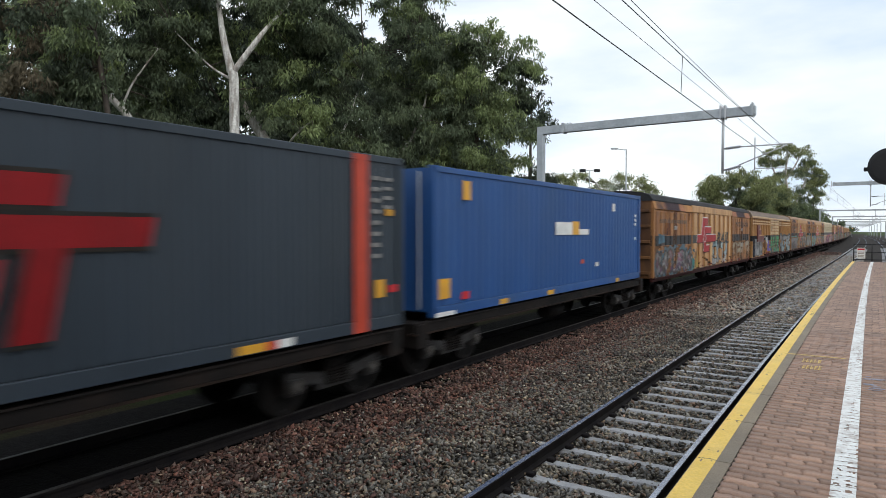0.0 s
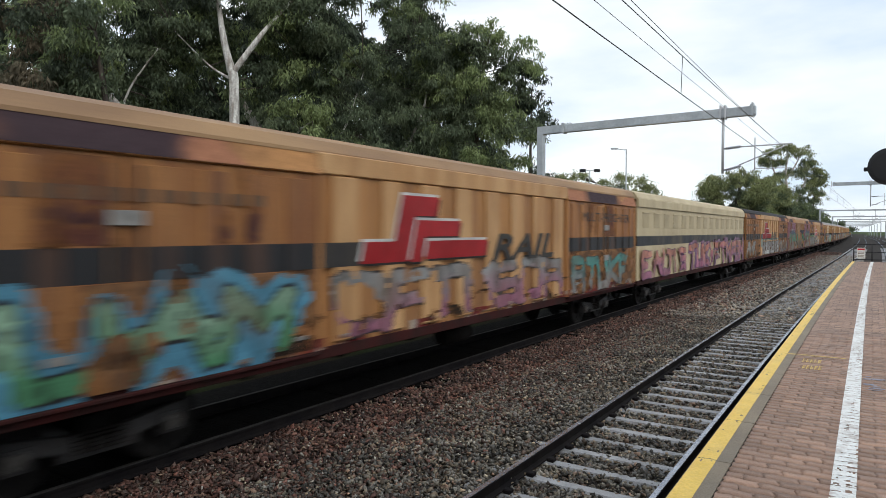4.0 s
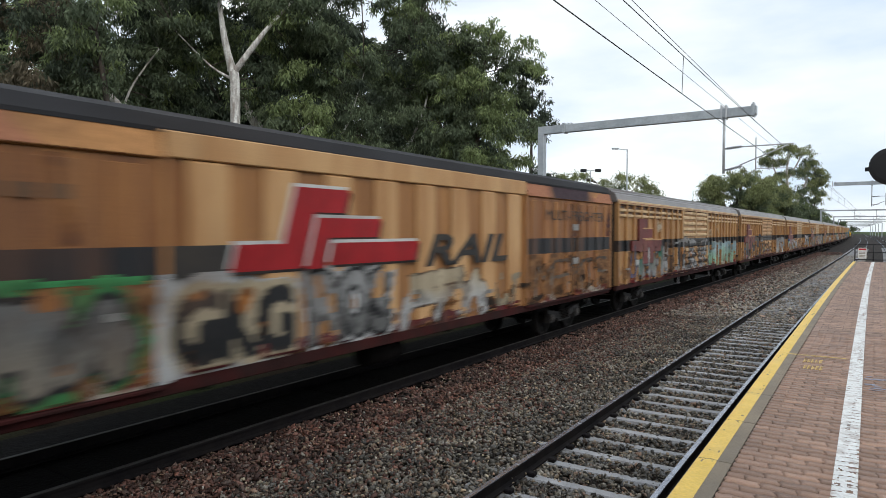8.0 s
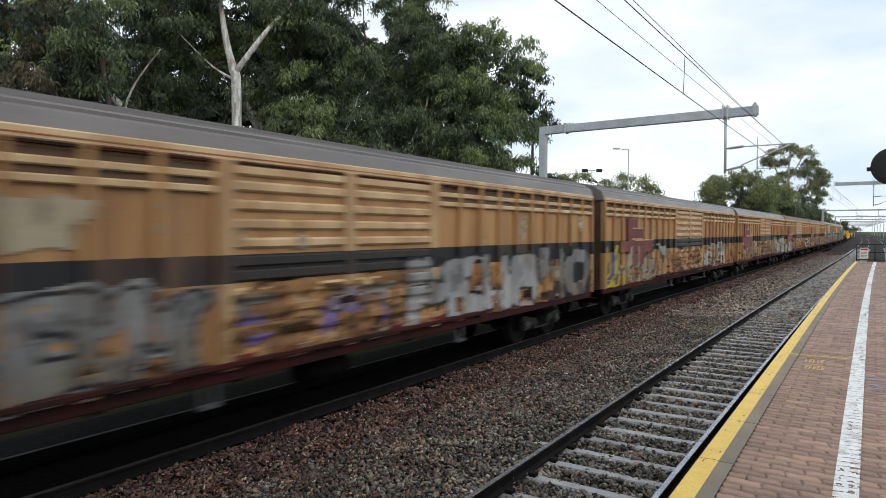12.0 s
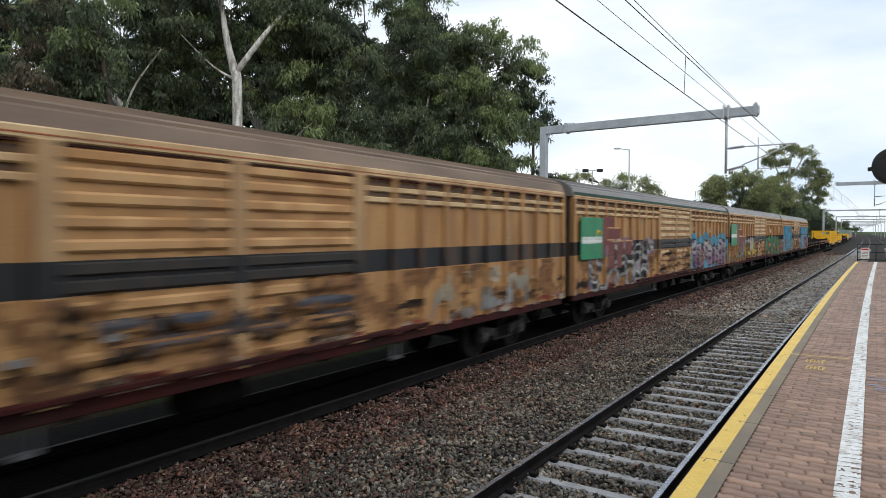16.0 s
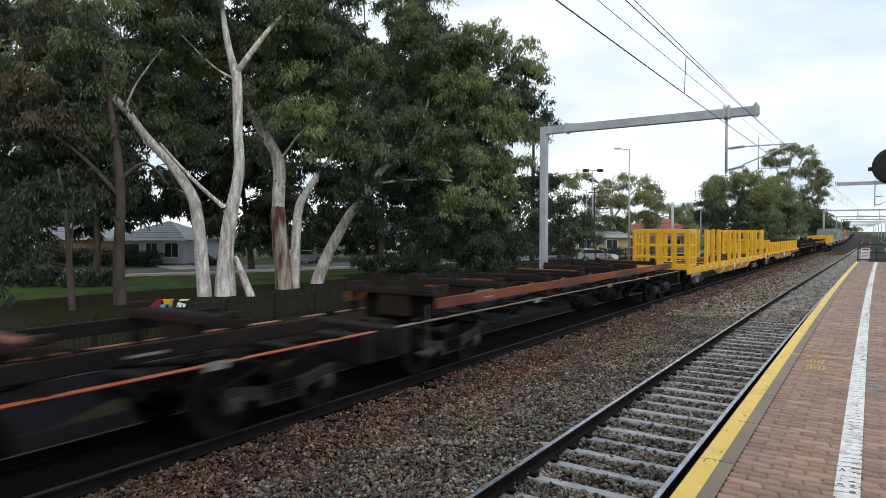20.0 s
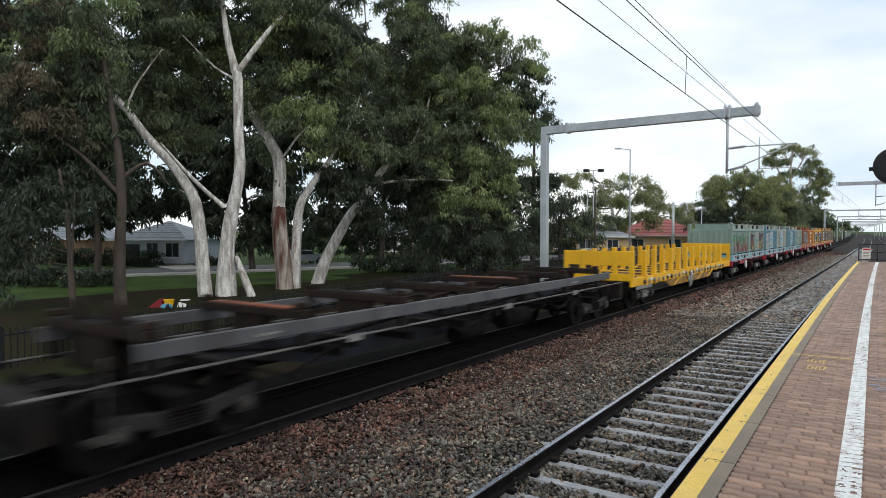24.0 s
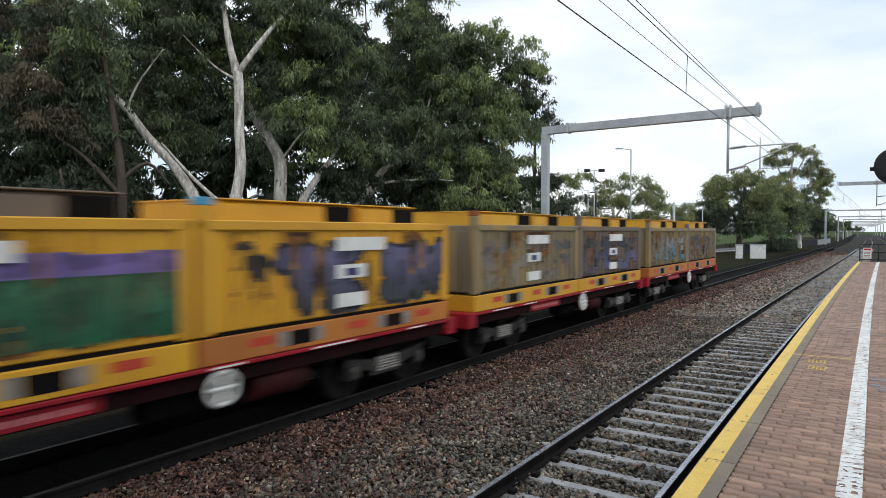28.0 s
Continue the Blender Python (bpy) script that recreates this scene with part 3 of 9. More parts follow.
    sides = np.array([(0, 2, 3, 1), (4, 5, 7, 6), (0, 1, 5, 4), (2, 6, 7, 3), (0, 4, 6, 2), (1, 3, 7, 5)])
    x, y, z = spot(rng, count)
    r = size[0] + (size[1] - size[0]) * rng.uniform(0, 1, count) ** 1.6
    v = base[None] * rng.uniform(0.30, 1.0, (count, 8, 1)) + rng.normal(0, 0.12, (count, 8, 3))
    v *= np.stack([rng.uniform(0.9, 1.5, count), rng.uniform(0.6, 1.0, count), rng.uniform(0.4, 0.8, count)], 1)[:, None]
    q = rng.normal(size=(count, 4)) * np.array([1.0, 0.30, 0.30, 1.0])
    q /= np.linalg.norm(q, axis=1)[:, None]
    a, b, c, d = q.T
    R = np.stack([1 - 2 * (c * c + d * d), 2 * (b * c - a * d), 2 * (b * d + a * c), 2 * (b * c + a * d), 1 - 2 * (b * b + d * d), 2 * (c * d - a * b),
                  2 * (b * d - a * c), 2 * (c * d + a * b), 1 - 2 * (b * b + c * c)], 1).reshape(-1, 3, 3)
    v = np.einsum("nij,nkj->nki", R, v) * r[:, None, None]
    v += np.stack([x, y, z], 1)[:, None]
    f = (sides[None] + 8 * np.arange(count)[:, None, None]).reshape(-1, 4)
    tagged(new(name, arrays_mesh(name, v.reshape(-1, 3), f, material)), label, "ballast", "", "stuff")


def ballast_spot(d0, d1, s0, s1, lift=0.0, near=1.6, pull=0.0):
    def spot(rng, n):
        s = s0 + (s1 - s0) * rng.uniform(0, 1, n) ** near
        d = d0 + (d1 - d0) * rng.uniform(0, 1, n)
        if pull:
            d = d0 + (d1 - d0) * np.abs(rng.beta(1.0, pull, n))
        h = np.interp(s, _s, _h)
        z = -0.235 + lift + rng.uniform(-0.02, 0.03, n) + 0.02 * np.sin(d * 3.1 + s * 0.9) * np.sin(s * 1.7)
        z = np.where(np.abs(d) < 0.72, z * 0.5 - 0.074, np.where((d > -1.6) & (d < -0.85), z + 0.075, z + 0.03))
        bare = np.abs((s + 6.238 + 0.3045) % 0.609 - 0.3045) < 0.046 + 0.024 * np.sin(s * 40.0 + d * 17.0)
        z = np.where((np.abs(d) < 0.72) & bare & (d > -0.60 + 0.1 * np.sin(s * 7.0)) & (rng.uniform(0, 1, n) > 0.03), z - 0.12, z)
        return np.interp(s, _s, _c) + d, s - d * h, z
    return spot


def worn_line(d0, d1, z, s1, chip, fray, seed, material, joint, open_joint):
    """A painted line of small flakes: chipped here and there, frayed along its edges, split at the paver joints."""
    rng = np.random.default_rng(seed)
    s = np.concatenate([np.arange(-8.0, 2.0, 0.025), np.arange(2.0, 14.0, 0.008), np.arange(14.0, s1, 0.025)])
    n, k = len(s) - 1, 12
    u = np.linspace(0, 1, k + 1)
    S, U = np.meshgrid(s, u, indexing="ij")
    D = d0 + (d1 - d0) * U
    rough_edge = (0.0012 + 0.003 * chip) * np.sin(S * 53.3 + U * 9) * np.sin(S * 131.1 + seed)
    D = D + np.where((U == 0) | (U == 1), rough_edge, 0.0)
    S = S + rng.uniform(-0.002, 0.002, S.shape)
    h, c = np.interp(S, _s, _h), np.interp(S, _s, _c)
    verts = np.stack([c + D, S - D * h, np.full(S.shape, z)], -1).reshape(-1, 3)
    idx = np.arange((n + 1) * (k + 1)).reshape(n + 1, k + 1)
    q = np.stack([idx[:-1, :-1], idx[:-1, 1:], idx[1:, 1:], idx[1:, :-1]], -1)
    def field(fine, wide):
        out = np.zeros(S.shape)
        for _ in range(14):
            p, g = rng.uniform(0, math.tau, 2), rng.normal(0, 1, 2)
            out += np.sin(S * fine * g[0] + p[0] + 1.7 * np.sin(D * wide * g[1] + p[1])) * np.cos(D * wide * g[1] + p[1])
        return (out / out.std())[:-1, :-1]

    bare, fleck = field(3.0, 26.0), field(40.0, 55.0)
    rim = 1.0 - np.minimum(np.arange(k), k - 1 - np.arange(k))[None] / (k / 2.0)
    worn = fleck + 0.9 * bare + fray * rim ** 3
    sway = (S + 0.0075 * np.sin(D * 28.0))[:-1, :-1]
    near = np.abs((sway - joint[0] + joint[1] / 2) % joint[1] - joint[1] / 2)
    split = (near < 0.006) & (0.7 * bare + 0.6 * fleck + 0.8 * rim > open_joint)
    return arrays_mesh("painted_line", verts, q[(worn < 3.1 - chip * 6) & ~split], material)


def build_platform():
    pf = thing("platform", "red-brown paved station platform with yellow and white edge lines", "platform", "", "structure")
    e = 1.635
    part("platform_wall", along(bmesh.new(), [(0.06, -0.8), (0.06, 0.98), (6.0, 0.98), (6.0, -0.8)], -40, 44.4, 3, e), M["coping"], pf, "grey concrete platform wall")
    s = -8.0
    while s < 44.2:
        part("coping_slab", along(bmesh.new(), [(0, 0.95), (0, 1.10), (0.008, 1.11), (0.255, 1.11), (0.255, 0.95)], s, min(s + 1.19, 44.4), 0.6, e), M["coping"], pf)
        s += 1.2
    part("yellow_edge_line", worn_line(e + 0.012, e + 0.152, 1.1125, 44.3, 0.03, 0.1, 31, M["yellow_line"], (-8.005, 1.2), 0.3), None, pf, "worn yellow edge line")
    part("white_safety_line", worn_line(e + 0.900, e + 1.050, 1.1145, 44.2, 0.07, 0.9, 32, M["white_line"], (-2.856, 0.1125), -0.1), None, pf, "chipped white safety line")
    part("bedding", along(bmesh.new(), [(0.256, 0.98), (0.256, 1.102), (6.0, 1.102), (6.0, 0.98)], -40, 44.4, 2.0, e), M["joint"], pf, "dark sand joints between the pavers")
    # interlocking wavy pavers
    L, W = 0.225, 0.1125
    CAPS = [(0, 1, 2, 19), (21, 0, 19, 20)] + [(i, i + 1, 20 - i, 21 - i) for i in range(2, 8)] + [(8, 9, 10, 13), (10, 11, 12, 13)]

    def shape(flip):
        wave = [(u / 8.0, flip * 0.0075 * math.sin(u / 8.0 * math.tau)) for u in range(9)]
        g = 0.0034
        lo = [(-L / 2 + g + 0.011, -W / 6)] + [(-L / 2 + u * L + (g if u < 0.1 else -g if u > 0.9 else 0), -W / 2 + w + g) for u, w in wave] + [(L / 2 - g + 0.011, -W / 6)]
        hi = [(-L / 2 + g - 0.011, W / 6)] + [(-L / 2 + u * L + (g if u < 0.1 else -g if u > 0.9 else 0), W / 2 + w - g) for u, w in wave] + [(L / 2 - g - 0.011, W / 6)]
        ring = lo + hi[::-1]
        k = len(ring)
        verts = [(x, y, 0.0) for x, y in ring] + [(x, y, -0.02) for x, y in ring]
        return arrays_mesh("paver", verts, [(i, k + i, k + (i + 1) % k, (i + 1) % k) for i in range(k)] + CAPS, M["paver"])

    kinds = [shape(1), shape(-1)]
    shapes = [np.array([v.co[:] for v in me.vertices]) for me in kinds]
    n = len(shapes[0]) // 2
    far_v, plain_v = [], []
    rng = random.Random(5)
    count, row, s = 0, 0, -2.8 - 0.1125 * 46
    while s < 44.2:
        d = e + 0.262 + L / 2 - (L / 2 if row % 2 else 0)
        while d < e + (4.1 if s < 7 else 2.3):
            if d < e + 0.31:
                m = on_line(s, d + L / 4, 1.11) @ Matrix.Diagonal((0.5, 1, 1, 1))
                mm = np.array(m)
                (far_v if -1.0 < s < 13 else plain_v).append(shapes[row % 2] @ mm[:3, :3].T + mm[:3, 3])
            else:
                m = on_line(s, d, 1.11 + rng.uniform(-0.0022, 0.0022)) @ pose(0, 0, 0, rng.uniform(-0.5, 0.5), rng.uniform(-0.5, 0.5), rng.uniform(-0.6, 0.6))
                if s > 3.3 and d < 3.05 and count < 290:
                    part("paver", kinds[row % 2], None, pf, at=m)
                    count += 1
                else:
                    mm = np.array(m)
                    (far_v if -1.0 < s < 13 else plain_v).append(shapes[row % 2] @ mm[:3, :3].T + mm[:3, 3])
            d += L
        s += W
        row += 1
    k = len(far_v)
    quads = np.array([(i, n + i, n + (i + 1) % n, (i + 1) % n) for i in range(n)])
    f = np.concatenate([quads, np.array(CAPS)])
    f = (f[None] + 2 * n * np.arange(k)[:, None, None]).reshape(-1, 4)
    me = arrays_mesh("pavers_beyond", np.concatenate(far_v), f, M["paver_far"])
    tagged(part("pavers_beyond", me, None, pf), kind="stuff")
    f = (np.array(CAPS)[None] + 2 * n * np.arange(len(plain_v))[:, None, None]).reshape(-1, 4)
    tagged(part("distant_pavers", arrays_mesh("distant_pavers", np.concatenate(plain_v), f, M["paver_far"]), None, pf), kind="stuff")
    part("asphalt_strip", along(bmesh.new(), [(2.36, 1.0), (2.36, 1.109), (6.0, 1.109), (6.0, 1.0)], 7.06, 44.4, 2.0, e), M["asphalt"], pf, "grey asphalt beside the pavers")
    part("asphalt_strip", along(bmesh.new(), [(0.26, 1.0), (0.26, 1.109), (6.0, 1.109), (6.0, 1.0)], -40, -8.04, 2.0, e), M["asphalt"], pf)
    # faded painted marks by the edge
    s0 = 10.33
    flakes = [boxes(*[(e + 0.155 + 0.0248 * i, e + 0.155 + 0.0248 * (i + 1) + 0.001, s0 - 0.03 + 0.012 * math.sin(i * 1.3), s0 + 0.03 + 0.012 * math.sin(i * 2.1), 1.1135, 1.115) for i in range(30)])]
    part("painted_mark", flakes[0], M["faded_yellow"], pf, "faded yellow painted line")
    rng = random.Random(2)
    for row in range(2):
        for i in range(5):
            x, y = e + 0.40 + row * 0.03 + i * 0.045, s0 - 0.30 - row * 0.48
            strokes = [(x + rng.uniform(0, 0.012), x + rng.uniform(0.026, 0.036), y - 0.09 * k - rng.uniform(0.02, 0.05), y - 0.09 * k, 1.1135, 1.115) for k in range(3)] + [(x, x + 0.012, y - 0.26, y, 1.1132, 1.1147)]
            part("painted_mark", boxes(*strokes), M["faded_yellow"], pf)
    for k in range(14):
        x, y = e + rng.uniform(1.08, 1.20), rng.uniform(8.4, 9.3)
        part("painted_mark", boxes((x, x + rng.uniform(0.05, 0.14), y, y + rng.uniform(0.02, 0.07), 1.1135, 1.1145 + 0.0001 * k)), M["faded_blue"], pf, "faded blue paint smear")
    return pf


def station_building():
    """Added unseen block behind the camera: closes the place and dims the near train."""
    b = thing("station_building", "unseen brick block with a flat awning, added to shade the near train", "building", "", "structure")
    part("wall", boxes((5.6, 5.85, -26.0, -0.6, 1.1, 9.4)), M["brick"], b)
    part("end_wall", boxes((5.85, 12.0, -0.85, -0.6, 1.1, 9.4)), M["brick"], b)
    part("roof", boxes((5.3, 12.3, -26.3, -0.3, 9.4, 9.65), soft=0.02), M["roof_tile"], b)
    part("awning", boxes((1.75, 5.6, -26.0, -0.9, 4.3, 4.5), soft=0.02), M["galvanised"], b)
    for y in (-19.0, -13.0, -7.0, -1.6):
        part("post", boxes((3.9, 4.02, y, y + 0.12, 1.1, 4.3)), M["galvanised"], b)
    return b


station_building()


# ---- overhead line ----
def gantry(s, d0, d1, height, post, label, drops=(), both=False, deep=0.30):
    """A steel mast with a long arm across the tracks; drops: offsets of the hanging posts."""
    g = thing("overhead_gantry", label, "gantry", "overhead line gantries", "", on_line(s, d0))
    w = post / 2
    part("mast", boxes((-w, w, -w, w, -0.7, height - deep), soft=0.012), M["galvanised"], g)
    part("base_plate", boxes((-w - 0.14, w + 0.14, -w - 0.14, w + 0.14, -0.72, -0.60), soft=0.01), M["galvanised"], g)
    bm = bmesh.new()
    a = d1 - d0
    e0 = -w if a > 0 else w
    prism(bm, [(e0, 0), (e0, -deep), (a, -deep), (a, 0)], -w * 0.75, w * 0.75)
    bmesh.ops.bevel(bm, geom=bm.edges[:], offset=0.012, segments=1, affect="EDGES")
    bm.transform(pose(0, 0, height))
    part("beam", bm, M["galvanised"], g)
    lo, hi = sorted((e0, a))
    part("flange", boxes((lo + 0.02, hi - 0.02, -w * 0.98, w * 0.98, height - deep - 0.022, height - deep - 0.002)), M["galvanised"], g)
    if both:
        part("mast", boxes((a - w, a + w, -w, w, -0.7, height - deep), soft=0.012), M["galvanised"], g)
    for x in (1.05 if a > 0 else -1.05, a - math.copysign(0.12, a)):
        part("splice_plate", boxes((x - 0.05, x + 0.05, -w - 0.05, w + 0.05, height - deep - 0.06, height + 0.06), soft=0.008), M["galvanised"], g)
    for d in drops:
        x = d - d0 - 0.1
        part("drop_post", tube(bmesh.new(), (x, 0, height + 0.05), (x, 0, height - 2.34), 0.048, n=10), M["pale_steel"], g)
        for u in (-0.08, 0.08, a - x - 0.1):
            part("bracket", boxes((x + u - 0.025, x + u + 0.025, -w - 0.03, w + 0.03, height - deep - 0.08, height + 0.12), soft=0.006), M["pale_steel"], g)
        # cantilever: upper and lower tubes with insulators, registration arm, wire
        arm = part("cantilever", tube(bmesh.new(), (x + 0.62, 0, height - 1.41), (x + 2.25, 0, height - 1.41), 0.024, n=8), M["pale_steel"], g)
        tube_b = bmesh.new()
        tube(tube_b, (x + 0.55, 0, height - 2.06), (x + 2.08, 0, height - 1.44), 0.022)
        part("strut", tube_b, M["pale_steel"], arm)
        b2 = bmesh.new()
        tube(b2, (x + 1.06, 0, height - 1.12), (x + 1.06, 0, height - 2.26), 0.022)
        part("dropper_post", b2, M["pale_steel"], arm)
        b3 = bmesh.new()
        tube(b3, (x + 1.04, 0, height - 2.22), (x + 2.2, 0, height - 2.24), 0.014)
        part("registration_arm", b3, M["pale_steel"], arm)
        for z, z2 in ((height - 1.44, height - 1.40), (height - 2.22, height - 2.10)):
            bi = bmesh.new()
            for q in range(7):
                u = x + 0.12 + q * 0.07
                tube(bi, (u, 0, z + (z2 - z) * q / 7), (u + 0.042, 0, z + (z2 - z) * (q + 0.6) / 7), 0.062, 0.042, 10)
            tube(bi, (x, 0, z - 0.01), (x + 0.62, 0, z2), 0.03)
            part("insulator", bi, M["insulator"], g)
    return g


def sagging(bm, points, r, n=6):
    """One unbroken wire through the points."""
    rings = [[bm.verts.new((x + r * math.cos(k * math.tau / n), y, z + r * math.sin(k * math.tau / n))) for k in range(n)] for x, y, z in points]
    for a, b in zip(rings, rings[1:]):
        for k in range(n):
            bm.faces.new((a[k], a[(k + 1) % n], b[(k + 1) % n], b[k]))


def build_wires():
    line = thing("overhead_wires", "dark catenary and contact wires hung over the near track", "overhead wire")
    def wire(name, d0, d1, z_of, s0, s1, r, n):
        bm = bmesh.new()
        pts = []
        for i in range(n + 1):
            s = s0 + (s1 - s0) * i / n
            m = on_line(s, d0 + (d1 - d0) * i / n)
            pts.append((m.translation.x, m.translation.y, z_of(s)))
        sagging(bm, pts, r)
        return part(name, bm, M["wire"], line)
    spans = [-28.0, 25.2, 72.0, 125.0, 180.0, 238.0]

    def sag(s, top, depth):
        for a, b in zip(spans, spans[1:]):
            if a <= s <= b:
                u = (s - a) / (b - a)
                return top - depth * 4 * u * (1 - u)
        return top
    wire("contact_wire", 0.0, 0.0, lambda s: 5.22, -28, 238, 0.0075, 60)
    wire("catenary_wire", 0.05, 0.05, lambda s: sag(s, 5.88, 0.07), -28, 238, 0.007, 90)
    wire("feeder_wire", -1.75, -1.75, lambda s: sag(s, 7.33, 0.03), -28, 238, 0.0065, 90)
    wire("earth_wire", -0.77, -0.77, lambda s: 6.75 + 0.008 * max(0.0, min(25.2 - s, 20.0)), -28, 238, 0.0065, 90)
    for s in (-10, -2, 4.0, 11.45, 33, 42, 52, 61, 70):
        m = on_line(s, 0.02).translation
        part("dropper", tube(bmesh.new(), (m.x, m.y, 5.20), (m.x + 0.02, m.y, sag(s, 5.88, 0.07)), 0.006, n=5), M["wire"], line)


build_ground()
build_track("near_track", "broad gauge railway track with grey concrete sleepers", 0.0, 1.6, -40, 330, M["concrete"], 0.609, -6.238, 130, 2.5, M["steel_rail"], 40)
build_track("far_track", "standard gauge railway track with dirty sleepers blackened for shade", TRAIN, 1.435, -60, 900, M["dark_concrete"], 0.685, 2.0, 130, 2.5, M["dull_rail"], 0)
build_platform()
gantry(25.2, -9.06, -0.74, 7.30, 0.28, "grey galvanised steel overhead line gantry over two tracks", (-1.72,))
gantry(72.0, 8.5, -0.95, 7.52, 0.26, "grey galvanised steel gantry reaching from the far side", (2.2,))
gantry(180.0, -8.6, 9.5, 8.0, 0.42, "distant galvanised steel gantry over all the tracks", (-1.72, 2.6), True)
for place in (238.0, 296.0, 352.0, 410.0, 470.0, 530.0, 600.0, 680.0):
    gantry(place, -8.0, 9.5, 7.6, 0.36, "far galvanised steel overhead line gantry", (2.6,), True)
build_track("third_track", "railway track beyond the platform end", 4.3, 1.6, 58, 700, M["concrete"], 0.7, 60, 140, 2.4, M["steel_rail"], 0)
side_bed = bmesh.new()
along(side_bed, [(-2.65, -0.8), (-2.65, -0.25), (3.2, -0.25), (4.2, -0.8)], 46, 800, 4, 4.3)
tagged(part("side_track_bed", side_bed, M["ballast_bed"]), "crushed stone ballast bed beyond the platform", "ballast", "", "structure")
build_wires()
stones("grey_ballast_stones", "grey crushed stone ballast between and beside the rails", M["ballast_grey"], 54000, ballast_spot(-3.4, 1.5, 3.5, 26), (0.015, 0.042), 1)
stones("rusty_ballast_stones", "rust-red crushed stone ballast beside the far track", M["ballast_red"], 30000, ballast_spot(-4.70, -1.2, 3.0, 28, 0.005, 1.5, 2.5), (0.016, 0.044), 2)
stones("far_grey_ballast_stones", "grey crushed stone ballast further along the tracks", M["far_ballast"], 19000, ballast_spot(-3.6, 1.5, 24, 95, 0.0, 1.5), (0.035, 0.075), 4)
stones("far_rusty_ballast_stones", "rust-red crushed stone ballast further along the far track", M["ballast_red"], 12000, ballast_spot(-4.78, -1.2, 26, 110, 0.005, 1.5, 2.4), (0.035, 0.075), 5)
stones("ballast_stones_by_platform", "grey crushed stone ballast beside the platform", M["ballast_grey"], 9000, ballast_spot(-4.2, 1.5, -6.0, 3.6, 0.0, 1.0), (0.026, 0.052), 6)
stones("pale_ballast_stones", "scattered pale crushed stones among the ballast", M["ballast_pale"], 5200, ballast_spot(-4.6, 1.5, 3.5, 26, 0.02), (0.013, 0.030), 3)


# ---- trees ----
def smooth_path(points, radii, cuts=4):
    """Points and radii eased through the given knots."""
    p = [Vector(q) for q in points]
    out, rad = [], []
    for i in range(len(p) - 1):
        a, b = p[max(i - 1, 0)], p[min(i + 2, len(p) - 1)]
        for k in range(cuts):
            t = k / cuts
            c = 0.5 * ((2 * p[i]) + (p[i + 1] - a) * t + (2 * a - 5 * p[i] + 4 * p[i + 1] - b) * t * t + (3 * p[i] - a - 3 * p[i + 1] + b) * t ** 3)
            out.append(c)
            rad.append(radii[i] + (radii[i + 1] - radii[i]) * t)
    return out + [p[-1]], rad + [radii[-1]]


def limb_mesh(points, radii, material, seed):
    pts, rad = smooth_path(points, radii)
    n, bm, rings = 10, bmesh.new(), []
    across = Vector((1, 0, 0))
    for i, (p, r) in enumerate(zip(pts, rad)):
        way = (pts[min(i + 1, len(pts) - 1)] - pts[max(i - 1, 0)]).normalized()
        across = (across - way * across.dot(way)).normalized()
        other = way.cross(across)
        ring = []
        for k in range(n):
            a = k * math.tau / n
            w = r * (1 + 0.22 * noise.noise(Vector((math.cos(a) * 1.3 + seed, math.sin(a) * 1.3, i * 0.3))))
            ring.append(bm.verts.new(p + across * (w * math.cos(a)) + other * (w * math.sin(a))))
        rings.append(ring)
    for a, b in zip(rings, rings[1:]):
        for k in range(n):
            bm.faces.new((a[k], a[(k + 1) % n], b[(k + 1) % n], b[k])).smooth = True
    bm.faces.new(rings[-1])
    return mesh_of("limb", bm, material)


def leaf_arrays(rng, centres, radius, count, length, width):
    """Hanging slender leaves round the clump centres."""
    n = len(centres) * count
    c = np.repeat(centres, count, 0)
    r = np.repeat(radius, count)[:, None]
    off = rng.normal(size=(n, 3))
    off *= (rng.uniform(0.0, 1, (n, 1)) ** 0.75) / np.linalg.norm(off, axis=1)[:, None]
    p = c + off * r * np.array([1.25, 1.25, 0.95])
    way = rng.normal(size=(n, 3)) * np.array([0.42, 0.42, 0.35]) + off * 0.30 + np.array([0, 0, -0.85])
    way /= np.linalg.norm(way, axis=1)[:, None]
    side = np.cross(way, rng.normal(size=(n, 3)))
    side /= np.linalg.norm(side, axis=1)[:, None]
    ln = rng.uniform(0.65, 1.3, (n, 1)) * length
    wd = rng.uniform(0.7, 1.3, (n, 1)) * width
    v = np.stack([p, p + way * ln * 0.45 + side * wd / 2, p + way * ln, p + way * ln * 0.45 - side * wd / 2], 1)
    return v.reshape(-1, 3), np.arange(4 * n).reshape(-1, 4)


TREES = [0]


def tall_tree(name, label, base, bark, limbs, blobs, density, group):
    TREES[0] += 1
    rng = np.random.default_rng(70 + TREES[0])
    tree = thing(name, label, "tree", group, "", pose(base[0], base[1], 0, 0, 0, 33.56))
    grain = max(1.0, (math.hypot(*base) / 40.0) ** 0.6)
    leafy = 1.75 if "dense dark tree" in label else 1.0  # broad leaves on the dense dark trees
    knots = []
    for i, (radii, pts) in enumerate(limbs):
        pts = [(x, y, z - 0.35 if i == 0 and k == 0 else z) for k, (x, y, z) in enumerate(pts)]
        part("trunk" if i == 0 else "limb", limb_mesh(pts, radii, M["stained_bark" if "red-stained" in label and i in (0, 2) else bark], i + TREES[0]), None, tree)
        knots += [p for p in smooth_path(pts, radii)[0][2:]]
    knots = np.array([p[:] for p in knots])
    by_leaf = {}
    bm = bmesh.new()
